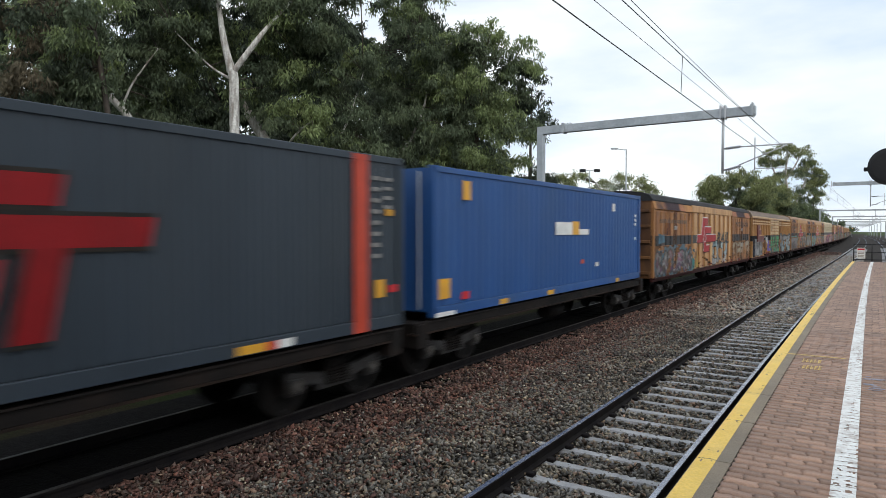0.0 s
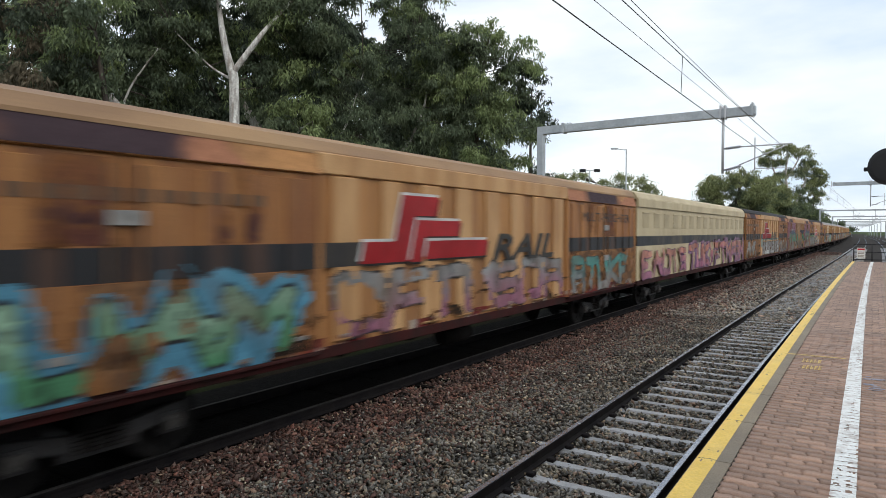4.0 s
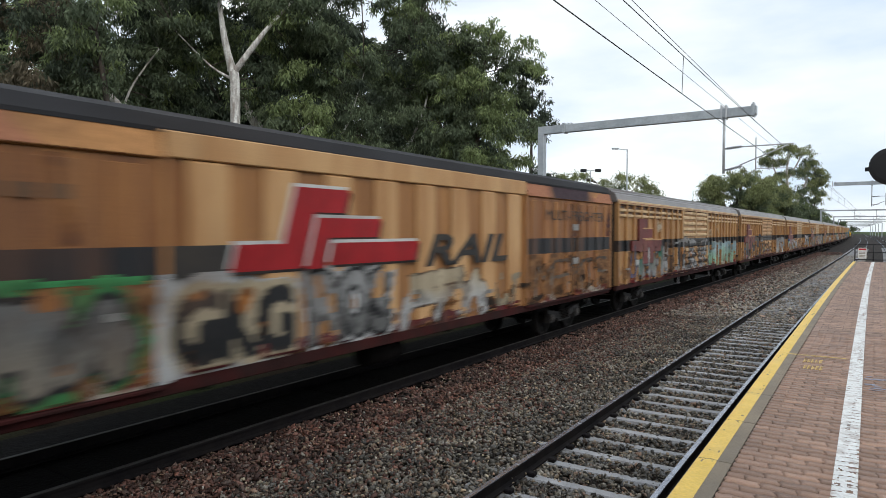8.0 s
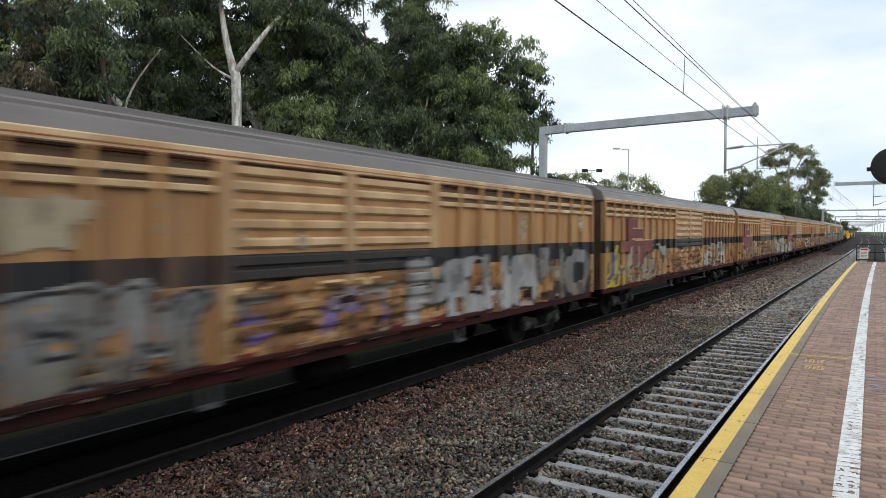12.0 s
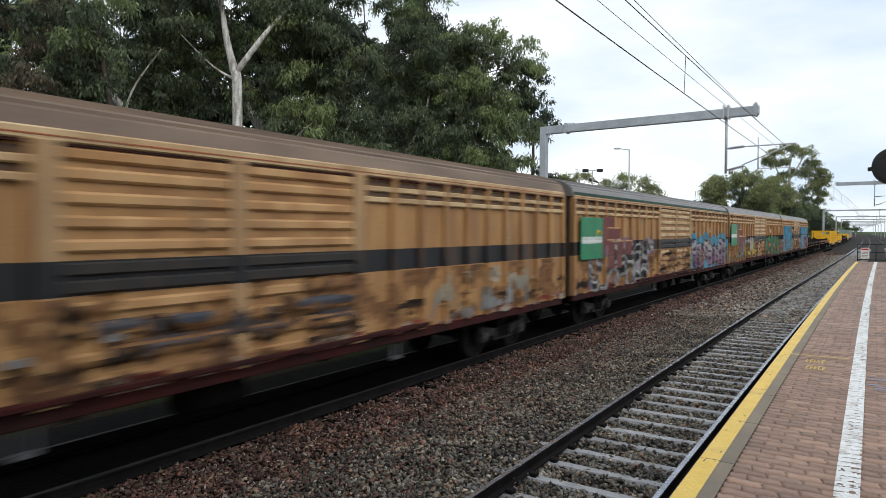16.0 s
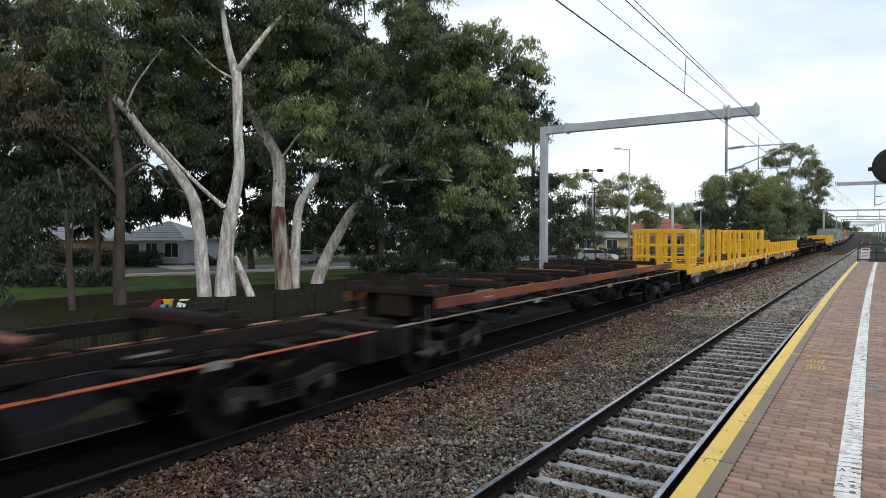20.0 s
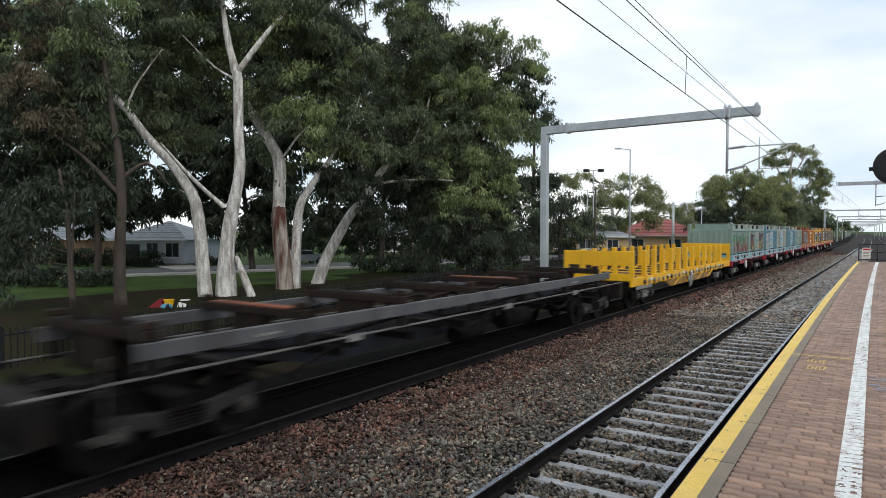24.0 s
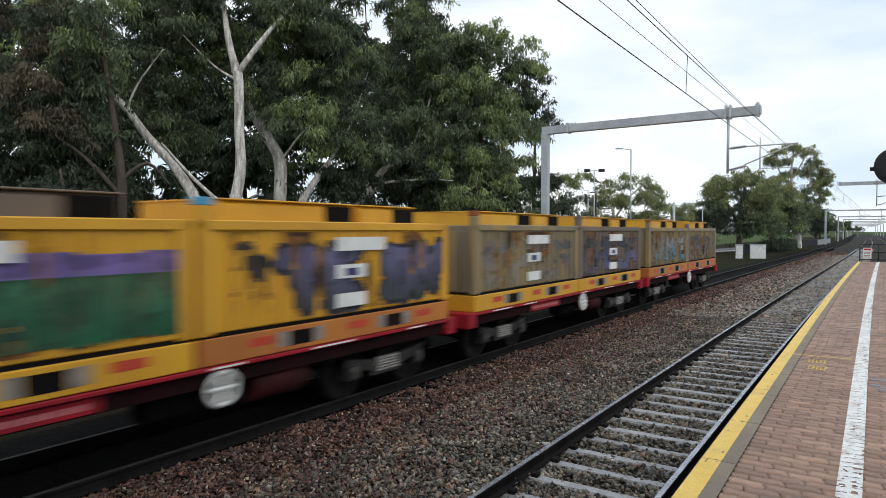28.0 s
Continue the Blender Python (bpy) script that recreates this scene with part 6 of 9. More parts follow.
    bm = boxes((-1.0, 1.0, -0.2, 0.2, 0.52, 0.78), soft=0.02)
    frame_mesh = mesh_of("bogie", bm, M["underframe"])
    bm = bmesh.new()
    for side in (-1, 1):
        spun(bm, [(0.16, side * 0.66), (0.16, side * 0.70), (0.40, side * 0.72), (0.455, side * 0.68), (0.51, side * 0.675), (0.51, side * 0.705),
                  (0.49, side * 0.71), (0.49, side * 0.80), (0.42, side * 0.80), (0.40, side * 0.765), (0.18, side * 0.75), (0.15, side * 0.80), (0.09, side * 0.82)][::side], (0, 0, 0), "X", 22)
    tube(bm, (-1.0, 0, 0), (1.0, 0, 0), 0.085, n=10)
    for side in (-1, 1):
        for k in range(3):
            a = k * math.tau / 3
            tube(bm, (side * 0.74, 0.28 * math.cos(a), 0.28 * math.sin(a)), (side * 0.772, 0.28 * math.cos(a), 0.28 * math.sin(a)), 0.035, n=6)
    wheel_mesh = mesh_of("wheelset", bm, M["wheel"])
    bm = bmesh.new()
    tube(bm, (1.06, 0, 0), (1.115, 0, 0), 0.10, 0.085, 12)
    for k in range(3):
        a = k * math.tau / 3
        tube(bm, (1.11, 0.055 * math.cos(a), 0.055 * math.sin(a)), (1.13, 0.055 * math.cos(a), 0.055 * math.sin(a)), 0.016, n=6)
    cap = mesh_of("bearing_cap", bm, M["cap"])
    return frame_mesh, wheel_mesh, cap, side_mesh, spring_mesh


BOGIE, WHEELSET, BEARING, SIDE_FRAME, SPRING = bogie_parts()


def bogie(parent, y):
    b = part("bogie", BOGIE, None, parent, "grimy cast steel bogie", pose(0, y, 0))
    for s in (-0.98, 0.98):
        part("side_frame", SIDE_FRAME, None, b, "", pose(s, 0, 0))
        for k in (-0.2, 0.0, 0.2) if s > 0 else ():
            part("spring", SPRING, None, b, "", pose(s * 1.06, k, 0))
    for e in (-0.9, 0.9):
        part("wheelset", WHEELSET, None, b, "", pose(0, e, 0.49))
        part("bearing_cap", BEARING, None, b, "", pose(0, e, 0.49))
    return b


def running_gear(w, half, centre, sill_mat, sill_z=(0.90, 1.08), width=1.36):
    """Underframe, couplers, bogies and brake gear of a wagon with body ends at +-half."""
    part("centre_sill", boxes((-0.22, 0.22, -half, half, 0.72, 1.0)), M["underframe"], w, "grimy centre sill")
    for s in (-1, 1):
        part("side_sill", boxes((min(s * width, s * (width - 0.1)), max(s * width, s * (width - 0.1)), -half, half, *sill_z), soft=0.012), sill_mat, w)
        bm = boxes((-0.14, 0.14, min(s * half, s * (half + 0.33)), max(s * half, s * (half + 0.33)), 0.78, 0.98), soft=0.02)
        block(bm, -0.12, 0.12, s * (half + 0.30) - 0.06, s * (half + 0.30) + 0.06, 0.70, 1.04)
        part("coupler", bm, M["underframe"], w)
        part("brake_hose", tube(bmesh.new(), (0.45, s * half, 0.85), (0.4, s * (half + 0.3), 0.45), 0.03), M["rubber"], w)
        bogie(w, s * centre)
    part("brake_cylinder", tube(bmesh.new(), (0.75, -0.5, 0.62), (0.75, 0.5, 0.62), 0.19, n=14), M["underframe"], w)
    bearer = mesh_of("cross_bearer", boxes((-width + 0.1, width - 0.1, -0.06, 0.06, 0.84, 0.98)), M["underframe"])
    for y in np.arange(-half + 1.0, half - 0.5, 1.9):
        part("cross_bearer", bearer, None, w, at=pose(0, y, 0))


def roof_outline(half_w, eave, crown, n=8):
    top = [(half_w * math.cos(math.pi * i / n), eave + (crown - eave) * math.sin(math.pi * i / n) ** 0.8) for i in range(n + 1)]
    return top + [(-half_w, eave - 0.05), (half_w, eave - 0.05)]


VAN = 21.62 / 2  # half length of a smooth van body
LOUVRE_VAN = 21.30 / 2  # and of a louvred one
BAYS = 10  # ribbed bays on each side of a louvred van's doors


def joined(name, pieces, material):
    """Several meshes, each with its pose, as one mesh."""
    bm = bmesh.new()
    for me, m in pieces:
        n = len(bm.verts)
        bm.from_mesh(me)
        bm.verts.ensure_lookup_table()
        bmesh.ops.transform(bm, matrix=m, verts=bm.verts[n:])
    return mesh_of(name, bm, material)


def logo_parts(parent, x, y, size, mat, shadow):
    """The operator's mark as plain slanted bars; y and heights in metres from the mark's middle, z 2.3 at its foot."""
    bars = ((-2.1, -1.15, 0.02, 0.38, 0), (-1.30, -0.80, 0.02, 1.20, 0), (-0.80, -0.15, 0.84, 1.20, 0), (-0.74, -0.40, 0.0, 0.76, 1), (-0.40, 0.75, 0.46, 0.76, 1), (-0.30, 1.95, 0.04, 0.38, 2), (-0.62, -0.22, -0.45, 0.04, 2), (-0.22, 0.65, -0.45, -0.14, 2))
    for a, b, c, d, layer in bars:
        x1 = x + layer * 0.004
        for dx, g, h, m in ((x1, -0.055, 0.05, shadow), (x1 + 0.001, 0.05, -0.04, M["letter_black"]), (x1 + 0.003, 0.0, 0.0, mat)):
            bm = bmesh.new()
            v = [bm.verts.new((dx, y + (p + 0.30 * q + g) * size, 2.3 + (q + h) * size)) for p, q in ((a, c), (b, c), (b, d), (a, d))]
            bm.faces.new(v)
            bmesh.ops.solidify(bm, geom=bm.faces[:], thickness=0.003)
            part("logo_bar", bm, m, parent)


def tinted(name, X, Y, Z, colour, keep, material):
    """A fine sheet over the grid X, Y, Z, with a colour at every vertex; only the cells whose corners are all kept."""
    ny, nz = Y.shape
    cell = keep[:-1, :-1] & keep[1:, 1:] & keep[1:, :-1] & keep[:-1, 1:]
    idx = np.arange(ny * nz).reshape(ny, nz)
    q = np.stack([idx[:-1, :-1], idx[1:, :-1], idx[1:, 1:], idx[:-1, 1:]], -1)[cell]
    used, q = np.unique(q, return_inverse=True)
    me = arrays_mesh(name, np.stack([X, Y, Z], -1).reshape(-1, 3)[used], q.reshape(-1, 4), material)
    at = me.color_attributes.new("paint", "FLOAT_COLOR", "POINT")
    at.data.foreach_set("color", np.concatenate([colour.reshape(-1, 3)[used], np.ones((len(used), 1))], 1).astype(np.float32).ravel())
    return me


def ripple(Y, Z, rng, scale, squash):
    """Smooth noise of unit spread; squash below 1 draws it out along z."""
    f = np.zeros(Y.shape)
    for octave in range(4):
        for _ in range(5):
            a, ph = rng.uniform(0, math.tau), rng.uniform(0, math.tau)
            k = scale * 1.9 ** octave
            f += 0.62 ** octave * np.sin(k * (Y * math.cos(a) + Z * squash * math.sin(a)) + ph)
    return f / max(f.std(), 1e-6)


def hood_mesh(seed):
    """The sloping hood over a pair of doors: tan, stained purple-black along its middle."""
    rng = np.random.default_rng(seed)
    Y, T = np.meshgrid(np.linspace(-3.0, 3.0, 90), np.linspace(0, 1, 9), indexing="ij")
    X, Z = 0.10 - 0.13 * T, 3.72 + 0.40 * T
    f = ripple(Y, Z, rng, 1.6, 1.0)
    near = np.abs(Y + 0.2) + 0.45 * f
    mix = np.clip((2.0 - near) / 0.9, 0, 1)[..., None]
    warm = np.where((f > 0.3)[..., None], np.array((0.34, 0.150, 0.085)), np.array((0.42, 0.21, 0.085)))
    colour = warm * (1 - mix) + np.array((0.048, 0.030, 0.036)) * mix
    return tinted("roof_edge", X, Y, Z, colour * (0.85 + 0.3 * rng.uniform(0, 1, Y.shape)[..., None]), np.ones(Y.shape, bool), M["stain"])


def multi_van():
    """Van with smooth end doors and a wide-ribbed middle."""
    w = thing("boxcar", "tan steel freight van with black band, weathered and tagged", "freight wagon", "vans of the train")
    running_gear(w, VAN, 7.9, M["maroon_trim"])
    part("body", boxes((-1.34, 1.34, -VAN, VAN, 1.04, 4.04), soft=0.02), M["tan"], w, "tan steel van body with black band")
    part("roof", prism(bmesh.new(), roof_outline(1.355, 4.075, 4.44), -VAN - 0.05, VAN + 0.05), M["tan_roof"], w, "weathered brown roof")
    mid = 4.75
    # paler proud panels, darker recesses: the ribbing's shading is put into the paint
    panel = mesh_of("side_panel", boxes((0, 0.062, -0.31, 0.31, 1.12, 3.72), soft=0.03), M["tan_pale"])
    recess = mesh_of("recessed_panel", boxes((-0.01, 0.006, -0.29, 0.29, 1.06, 3.72)), M["tan_plain"])
    gutter = mesh_of("gutter", boxes((-0.06, 0.066, -mid, mid, 3.73, 4.05), soft=0.015), M["tan_pale"])
    door = mesh_of("sliding_door", boxes((0, 0.05, -1.49, 1.49, 1.10, 3.70), soft=0.012), M["tan"])
    door_panel = mesh_of("door_panel", boxes((0.045, 0.075, -0.2, 0.2, 1.18, 3.62), soft=0.012), M["tan"])
    post = mesh_of("door_post", boxes((0, 0.075, -0.05, 0.05, 1.06, 3.80), soft=0.012), M["tan_plain"])
    bm = bmesh.new()
    prism(bm, [(-0.2, 4.11), (-0.035, 4.115), (0.095, 3.715), (0.05, 3.70), (-0.2, 3.78)], -3.0, 3.0)
    backing = mesh_of("hood", bm, M["tan_plain"])
    edges = [hood_mesh(5), hood_mesh(8)]
    bar = mesh_of("lock_bar", boxes((0.05, 0.085, -0.02, 0.02, 1.15, 3.6)), M["letter_brown"])
    track = mesh_of("door_track", boxes((0.0, 0.10, -3.0, 3.0, 1.00, 1.05), soft=0.01), M["maroon_trim"])
    far_side = []
    for side in (1, -1):
        turn = pose(side * 1.34, 0, 0, 0, 0, 0 if side > 0 else 180)
        def put(name, me, at, parent=w, label=""):
            if side < 0:
                far_side.append((me, turn @ at))
                return None
            return part(name, me, None, parent, label, turn @ at)
        for i in range(8):
            y = -mid + 0.62 + i * 1.182
            put("side_panel", panel, pose(0, y, 0))
            put("recessed_panel", recess, pose(0, y + 0.591, 0))
        put("gutter", gutter, Matrix())
        for e in (-1, 1):
            c = e * (mid + 3.03)
            for k in (-1, 1):
                d = put("sliding_door", door, pose(0, c + k * 1.51, 0))
                if d:
                    part("lock_bar", bar, None, d, at=pose(0, -k * 1.32, 0))
                    for y in (-1.05, -0.35, 0.35, 1.05):
                        part("door_panel", door_panel, None, d, at=pose(0, y, 0))
            for y in (e * mid, e * (mid + 6.02)):
                put("door_post", post, pose(0, y, 0))
            h = put("hood", backing, pose(0, c, 0), label="sloping hood over the doors")
            put("door_track", track, pose(0, c, 0))
            if h:
                part("roof_edge", edges[e > 0], None, h, "tan hood face stained purple-black", pose(0.003, 0, 0.004))
    part("far_side", joined("far_side", far_side, M["tan_plain"]), None, w, "panelled tan side with doors")
    for e in (-1, 1):
        y = e * (VAN + 0.004)
        end = part("end_wall", boxes((-1.30, 1.30, y - 0.006, y + 0.006, 1.05, 4.02)), M["rust_end"], w, "rust-brown ribbed end wall")
        for z in (1.25, 1.85, 2.45, 3.05, 3.65):
            part("end_rib", boxes((-1.28, 1.28, min(y, y + e * 0.07), max(y, y + e * 0.07), z - 0.06, z + 0.06), soft=0.015), M["rust_end"], end)
    part("black_band", boxes((1.345, 1.4065, -4.70, -3.7, 2.30, 2.68)), M["letter_black"], w)
    mark = part("brand_mark", boxes((1.345, 1.403, -3.2, -2.6, 2.34, 2.68)), M["logo_red"], w, "slanted red bars with pale edges")
    logo_parts(mark, 1.407, -1.75, 1.0, M["logo_red"], M["white_mark"])
    word = lettering("RAIL", 0.58, M["letter_black"], "rail_lettering", 0.28, 0.022)
    me_w = max(v.co.y for v in word.vertices)
    part("rail_lettering", word, None, w, "black slanted letters", Matrix.Translation((1.412, 0.45, 2.22)) @ Matrix.Diagonal((1, 3.35 / me_w, 1, 1)))
    word = lettering("MULTI-FREIGHTER", 0.27, M["letter_black"], "freighter_lettering")
    me_w = max(v.co.y for v in word.vertices)
    part("freighter_lettering", word, None, w, "black letters", Matrix.Translation((1.420, 5.78, 3.15)) @ Matrix.Diagonal((1, 4.3 / me_w, 1, 1)))
    for k in range(13):
        part("lettering_bar", boxes((1.412, 1.421, -10.0 + k * 0.33, -9.78 + k * 0.33, 3.19, 3.34)), M["letter_brown"], w)
    for y, z in ((-7.98, 2.92), (7.58, 2.88), (7.58, 1.95)):
        part("door_plate", boxes((1.42, 1.44, y, y + 0.42, z, z + 0.17), soft=0.004), M["bearing"], w, "pale door lock plate")
    return w


def louvre_van():
    """Van with close ribs, a row of louvres under the eaves and two slatted doors."""
    w = thing("louvre_van", "tan louvred steel freight van with black band and graffiti", "freight wagon", "vans of the train")
    running_gear(w, LOUVRE_VAN, 7.9, M["maroon_trim"])
    part("body", boxes((-1.35, 1.35, -LOUVRE_VAN, LOUVRE_VAN, 1.04, 3.82), soft=0.02), M["tan_louvre"], w, "tan steel van body with black band")
    part("roof", prism(bmesh.new(), roof_outline(1.39, 3.88, 4.40, 10), -LOUVRE_VAN - 0.06, LOUVRE_VAN + 0.06), M["grey_roof"], w, "weathered grey ribbed roof")
    for k in range(-1, 11):
        x = k * 0.125
        z = 3.88 + 0.52 * max(0.0, 1 - (x / 1.39) ** 2) ** 0.42
        part("roof_rib", boxes((x - 0.022, x + 0.022, -LOUVRE_VAN - 0.04, LOUVRE_VAN + 0.04, z - 0.07, z + 0.018)), M["grey_roof"], w)
    rib = mesh_of("rib", boxes((0, 0.085, -0.055, 0.055, 1.06, 3.78), soft=0.014), M["tan_louvre"])
    gutter = mesh_of("gutter", boxes((-0.05, 0.07, -LOUVRE_VAN, LOUVRE_VAN, 3.76, 3.90), soft=0.018), M["tan_louvre_pale"])
    fronts = ((-LOUVRE_VAN, -2.43), (2.43, LOUVRE_VAN))
    slats = [mesh_of("louvre", boxes((0, 0.055, a + 0.05, b - 0.05, -0.048, 0.048), soft=0.018), M["tan_louvre_pale"]) for a, b in fronts]
    # brown strips carry the shade of the slots between the louvres
    gaps = [mesh_of("louvre_gap", boxes((0, 0.008, a + 0.05, b - 0.05, -0.038, 0.038)), M["letter_brown"]) for a, b in fronts]
    dslat = mesh_of("door_slat", boxes((0.0, 0.06, -1.04, 1.04, -0.072, 0.072), soft=0.03), M["tan_louvre"])
    dslat_pale = mesh_of("door_slat", boxes((0.0, 0.06, -1.04, 1.04, -0.072, 0.072), soft=0.03), M["tan_louvre_pale"])
    dslat_black = mesh_of("door_slat", boxes((0.0, 0.06, -1.06, 1.06, -0.07, 0.07), soft=0.02), M["letter_black"])
    leaf = mesh_of("louvre_door", boxes((0, 0.03, -1.15, 1.15, 1.08, 3.76), soft=0.01), M["tan_louvre"])
    stile = mesh_of("door_stile", boxes((0.0, 0.075, -0.12, 0.12, 1.06, 3.78), soft=0.012), M["stile_paint"])
    far_side = []
    for side in (1, -1):
        turn = pose(side * 1.35, 0, 0, 0, 0, 0 if side > 0 else 180)
        def put(name, me, at, label=""):
            if side < 0:
                far_side.append((me, turn @ at))
                return None
            return part(name, me, None, w, label, turn @ at)
        put("gutter", gutter, Matrix())
        for (a, b), slat, gap in zip(fronts, slats, gaps):
            for i in range(BAYS + 1):
                put("rib", rib, pose(0, a + 0.04 + (b - a - 0.08) * i / BAYS, 0))
            for z in (3.385, 3.565):
                put("louvre", slat, pose(0.010, 0, z))
                put("louvre_gap", gap, pose(0.002, 0, z + 0.095))
        for c in (-1.17, 1.17):
            d = put("louvre_door", leaf, pose(0.004, c, 0), "slatted tan door")
            for z in (1.22, 1.50, 1.78, 2.04, 2.27, 2.46, 2.70, 2.95, 3.20, 3.45, 3.66) if d else ():
                part("door_slat", (dslat_black if z in (2.27, 2.46) else dslat if z < 2 else dslat_pale), None, d, at=pose(0.02, 0, z))
        for y in (-2.35, 0.0, 2.35):
            put("door_stile", stile, pose(0.01, y, 0))
    part("far_side", joined("far_side", far_side, M["tan_louvre"]), None, w, "ribbed tan side with doors")
    part("drip_rail", boxes((1.36, 1.432, -LOUVRE_VAN, LOUVRE_VAN, 3.728, 3.75)), M["maroon_trim"], w, "thin dark strip under the eaves")
    part("roof_edge", boxes((1.36, 1.426, -LOUVRE_VAN, LOUVRE_VAN, 3.81, 3.826)), M["rust_edge"], w, "thin orange-brown strip along the eaves")
    part("door_track", boxes((1.35, 1.47, -5.05, 4.3, 1.10, 1.17), soft=0.01), M["maroon_trim"], w, "grimy maroon door track")
    for e in (-1, 1):
        y = e * (LOUVRE_VAN + 0.004)
        end = part("end_wall", boxes((-1.28, 1.28, y - 0.006, y + 0.006, 1.05, 3.80)), M["end_dark"], w, "dark brown end wall")
        for x in (-0.9, -0.3, 0.3, 0.9):
            part("end_rib", boxes((x - 0.07, x + 0.07, min(y, y + e * 0.06), max(y, y + e * 0.06), 1.06, 3.78), soft=0.015), M["end_dark"], end)
    for y in (-2.55, 3.45):
        part("step_stirrup", boxes((1.27, 1.30, y - 0.13, y - 0.09, 0.62, 1.05), (1.27, 1.30, y + 0.09, y + 0.13, 0.62, 1.05), (1.24, 1.34, y - 0.13, y + 0.13, 0.60, 0.65)), M["grey_girder"], w, "worn steel step stirrup")
    mark = part("brand_mark", boxes((1.36, 1.4395, -8.5, -7.5, 2.12, 3.30), soft=0.004), M["worn_red"], w, "faded red stacked bars with pale edges")
    for y0, y1, z0, z1 in ((-9.25, -8.5, 2.16, 2.52), (-7.5, -6.9, 2.62, 2.94), (-7.5, -5.7, 2.10, 2.52), (-8.1, -6.75, 1.68, 2.10)):
        part("logo_bar", boxes((1.36, 1.4385, y0, y1, z0, z1), soft=0.004), M["worn_red"], mark)
    for y0, y1, z in ((-8.1, -6.85, 2.965), (-7.8, -5.65, 2.545), (-8.1, -6.9, 2.59)):
        part("logo_edge", boxes((1.36, 1.443, y0, y1, z - 0.02, z + 0.02)), M["tan_pale"], mark)
    return w


def repaint(w, names, material):
    for o in w.children_recursive:
        if o.name.split(".")[0] in names:
            o.material_slots[0].link = "OBJECT"
            o.material_slots[0].material = material


# ---- sprayed paint ----
INK = dict(
    black=(0.013, 0.013, 0.015), slate=(0.07, 0.075, 0.095), grey=(0.17, 0.17, 0.165), silver=(0.34, 0.34, 0.335), white=(0.56, 0.56, 0.55),
    ice=(0.36, 0.50, 0.53), mint=(0.32, 0.52, 0.36), sage=(0.31, 0.38, 0.31), putty=(0.27, 0.235, 0.185), cream=(0.52, 0.43, 0.29),
    tan=(0.42, 0.22, 0.09), ochre=(0.46, 0.29, 0.05), brown=(0.10, 0.055, 0.03), orange=(0.52, 0.19, 0.035), yellow=(0.66, 0.52, 0.04),
    red=(0.32, 0.035, 0.03), maroon=(0.15, 0.02, 0.025), pink=(0.44, 0.17, 0.26), mauve=(0.30, 0.17, 0.27), coral=(0.66, 0.27, 0.20),
    purple=(0.24, 0.17, 0.46), iris=(0.17, 0.16, 0.30), plum=(0.13, 0.05, 0.12), navy=(0.02, 0.04, 0.11), blue=(0.06, 0.17, 0.40),
    steel=(0.07, 0.18, 0.25), moss=(0.05, 0.24, 0.07), sky=(0.10, 0.32, 0.46), azure=(0.07, 0.36, 0.58), teal=(0.08, 0.34, 0.30), green=(0.07, 0.46, 0.14), leaf=(0.10, 0.34, 0.16),
    pine=(0.06, 0.19, 0.125), jade=(0.07, 0.25, 0.12), forest=(0.02, 0.14, 0.065))


def piece(y0, y1, z0, z1, what, fill, low="", line="black", halo="", back=0.15, lw=0.05, fat=0.0, shine="", warp=0.55, wear=0.10, pen=0.125, spots=(), alt="", bands=()):
    """One sprayed piece. what: a word, the number of made-up letter shapes, or 0 for a patch of paint."""
    return dict(y0=y0, y1=y1, z0=z0, z1=z1, what=what, fill=fill, low=low, line=line, halo=halo, back=back, lw=lw, fat=fat, shine=shine, warp=warp, wear=wear, pen=pen, spots=spots, alt=alt, bands=bands)


def spread(mask, sy, sz, reach):
    """The distance to the nearest marked cell, up to a reach."""
    out = np.where(mask, 0.0, reach)
    ry, rz = int(reach / sy), int(reach / sz)
    wide = np.pad(mask, ((ry, ry), (rz, rz)))
    ny, nz = mask.shape
    for i in range(-ry, ry + 1):
        for j in range(-rz, rz + 1):
            d = math.hypot(i * sy, j * sz)
            if d < reach:
                out = np.where(wide[ry + i:ry + i + ny, rz + j:rz + j + nz], np.minimum(out, d), out)
    return out


def word_mask(word, Y, Z, y0, y1, z0, z1):
    """Where the letters of a word, drawn out to fill a box, cover the grid."""
    cu = bpy.data.curves.new("word", "FONT")
    cu.body, cu.resolution_u, cu.offset, cu.space_character = word, 3, 0.03, 0.95
    ob = bpy.data.objects.new("word", cu)
    me = bpy.data.meshes.new_from_object(ob)
    bpy.data.objects.remove(ob)
    p = np.array([v.co[:2] for v in me.vertices])
    lo, hi = p.min(0), p.max(0)
    p = (p - lo) / (hi - lo) * np.array([y1 - y0, z1 - z0]) + np.array([y0, z0])
    me.calc_loop_triangles()
    mask = np.zeros(Y.shape, bool)
    for t in me.loop_triangles:
        a, b, c = (p[i] for i in t.vertices)
        e = [(b[0] - a[0]) * (Z - a[1]) - (b[1] - a[1]) * (Y - a[0]), (c[0] - b[0]) * (Z - b[1]) - (c[1] - b[1]) * (Y - b[0]), (a[0] - c[0]) * (Z - c[1]) - (a[1] - c[1]) * (Y - c[0])]
        mask |= ((e[0] >= 0) & (e[1] >= 0) & (e[2] >= 0)) | ((e[0] <= 0) & (e[1] <= 0) & (e[2] <= 0))
    bpy.data.meshes.remove(me)
    return mask


def shape_mask(n, Y, Z, y0, y1, z0, z1, pen, rng):
    """Fat strokes that only look like letters."""
    mask = np.zeros(Y.shape, bool)
    knots = [(-1, -1), (-1, 1), (1, 1), (1, -1), (-1, 0), (1, 0), (0, 1), (0, -1), (0, 0)]
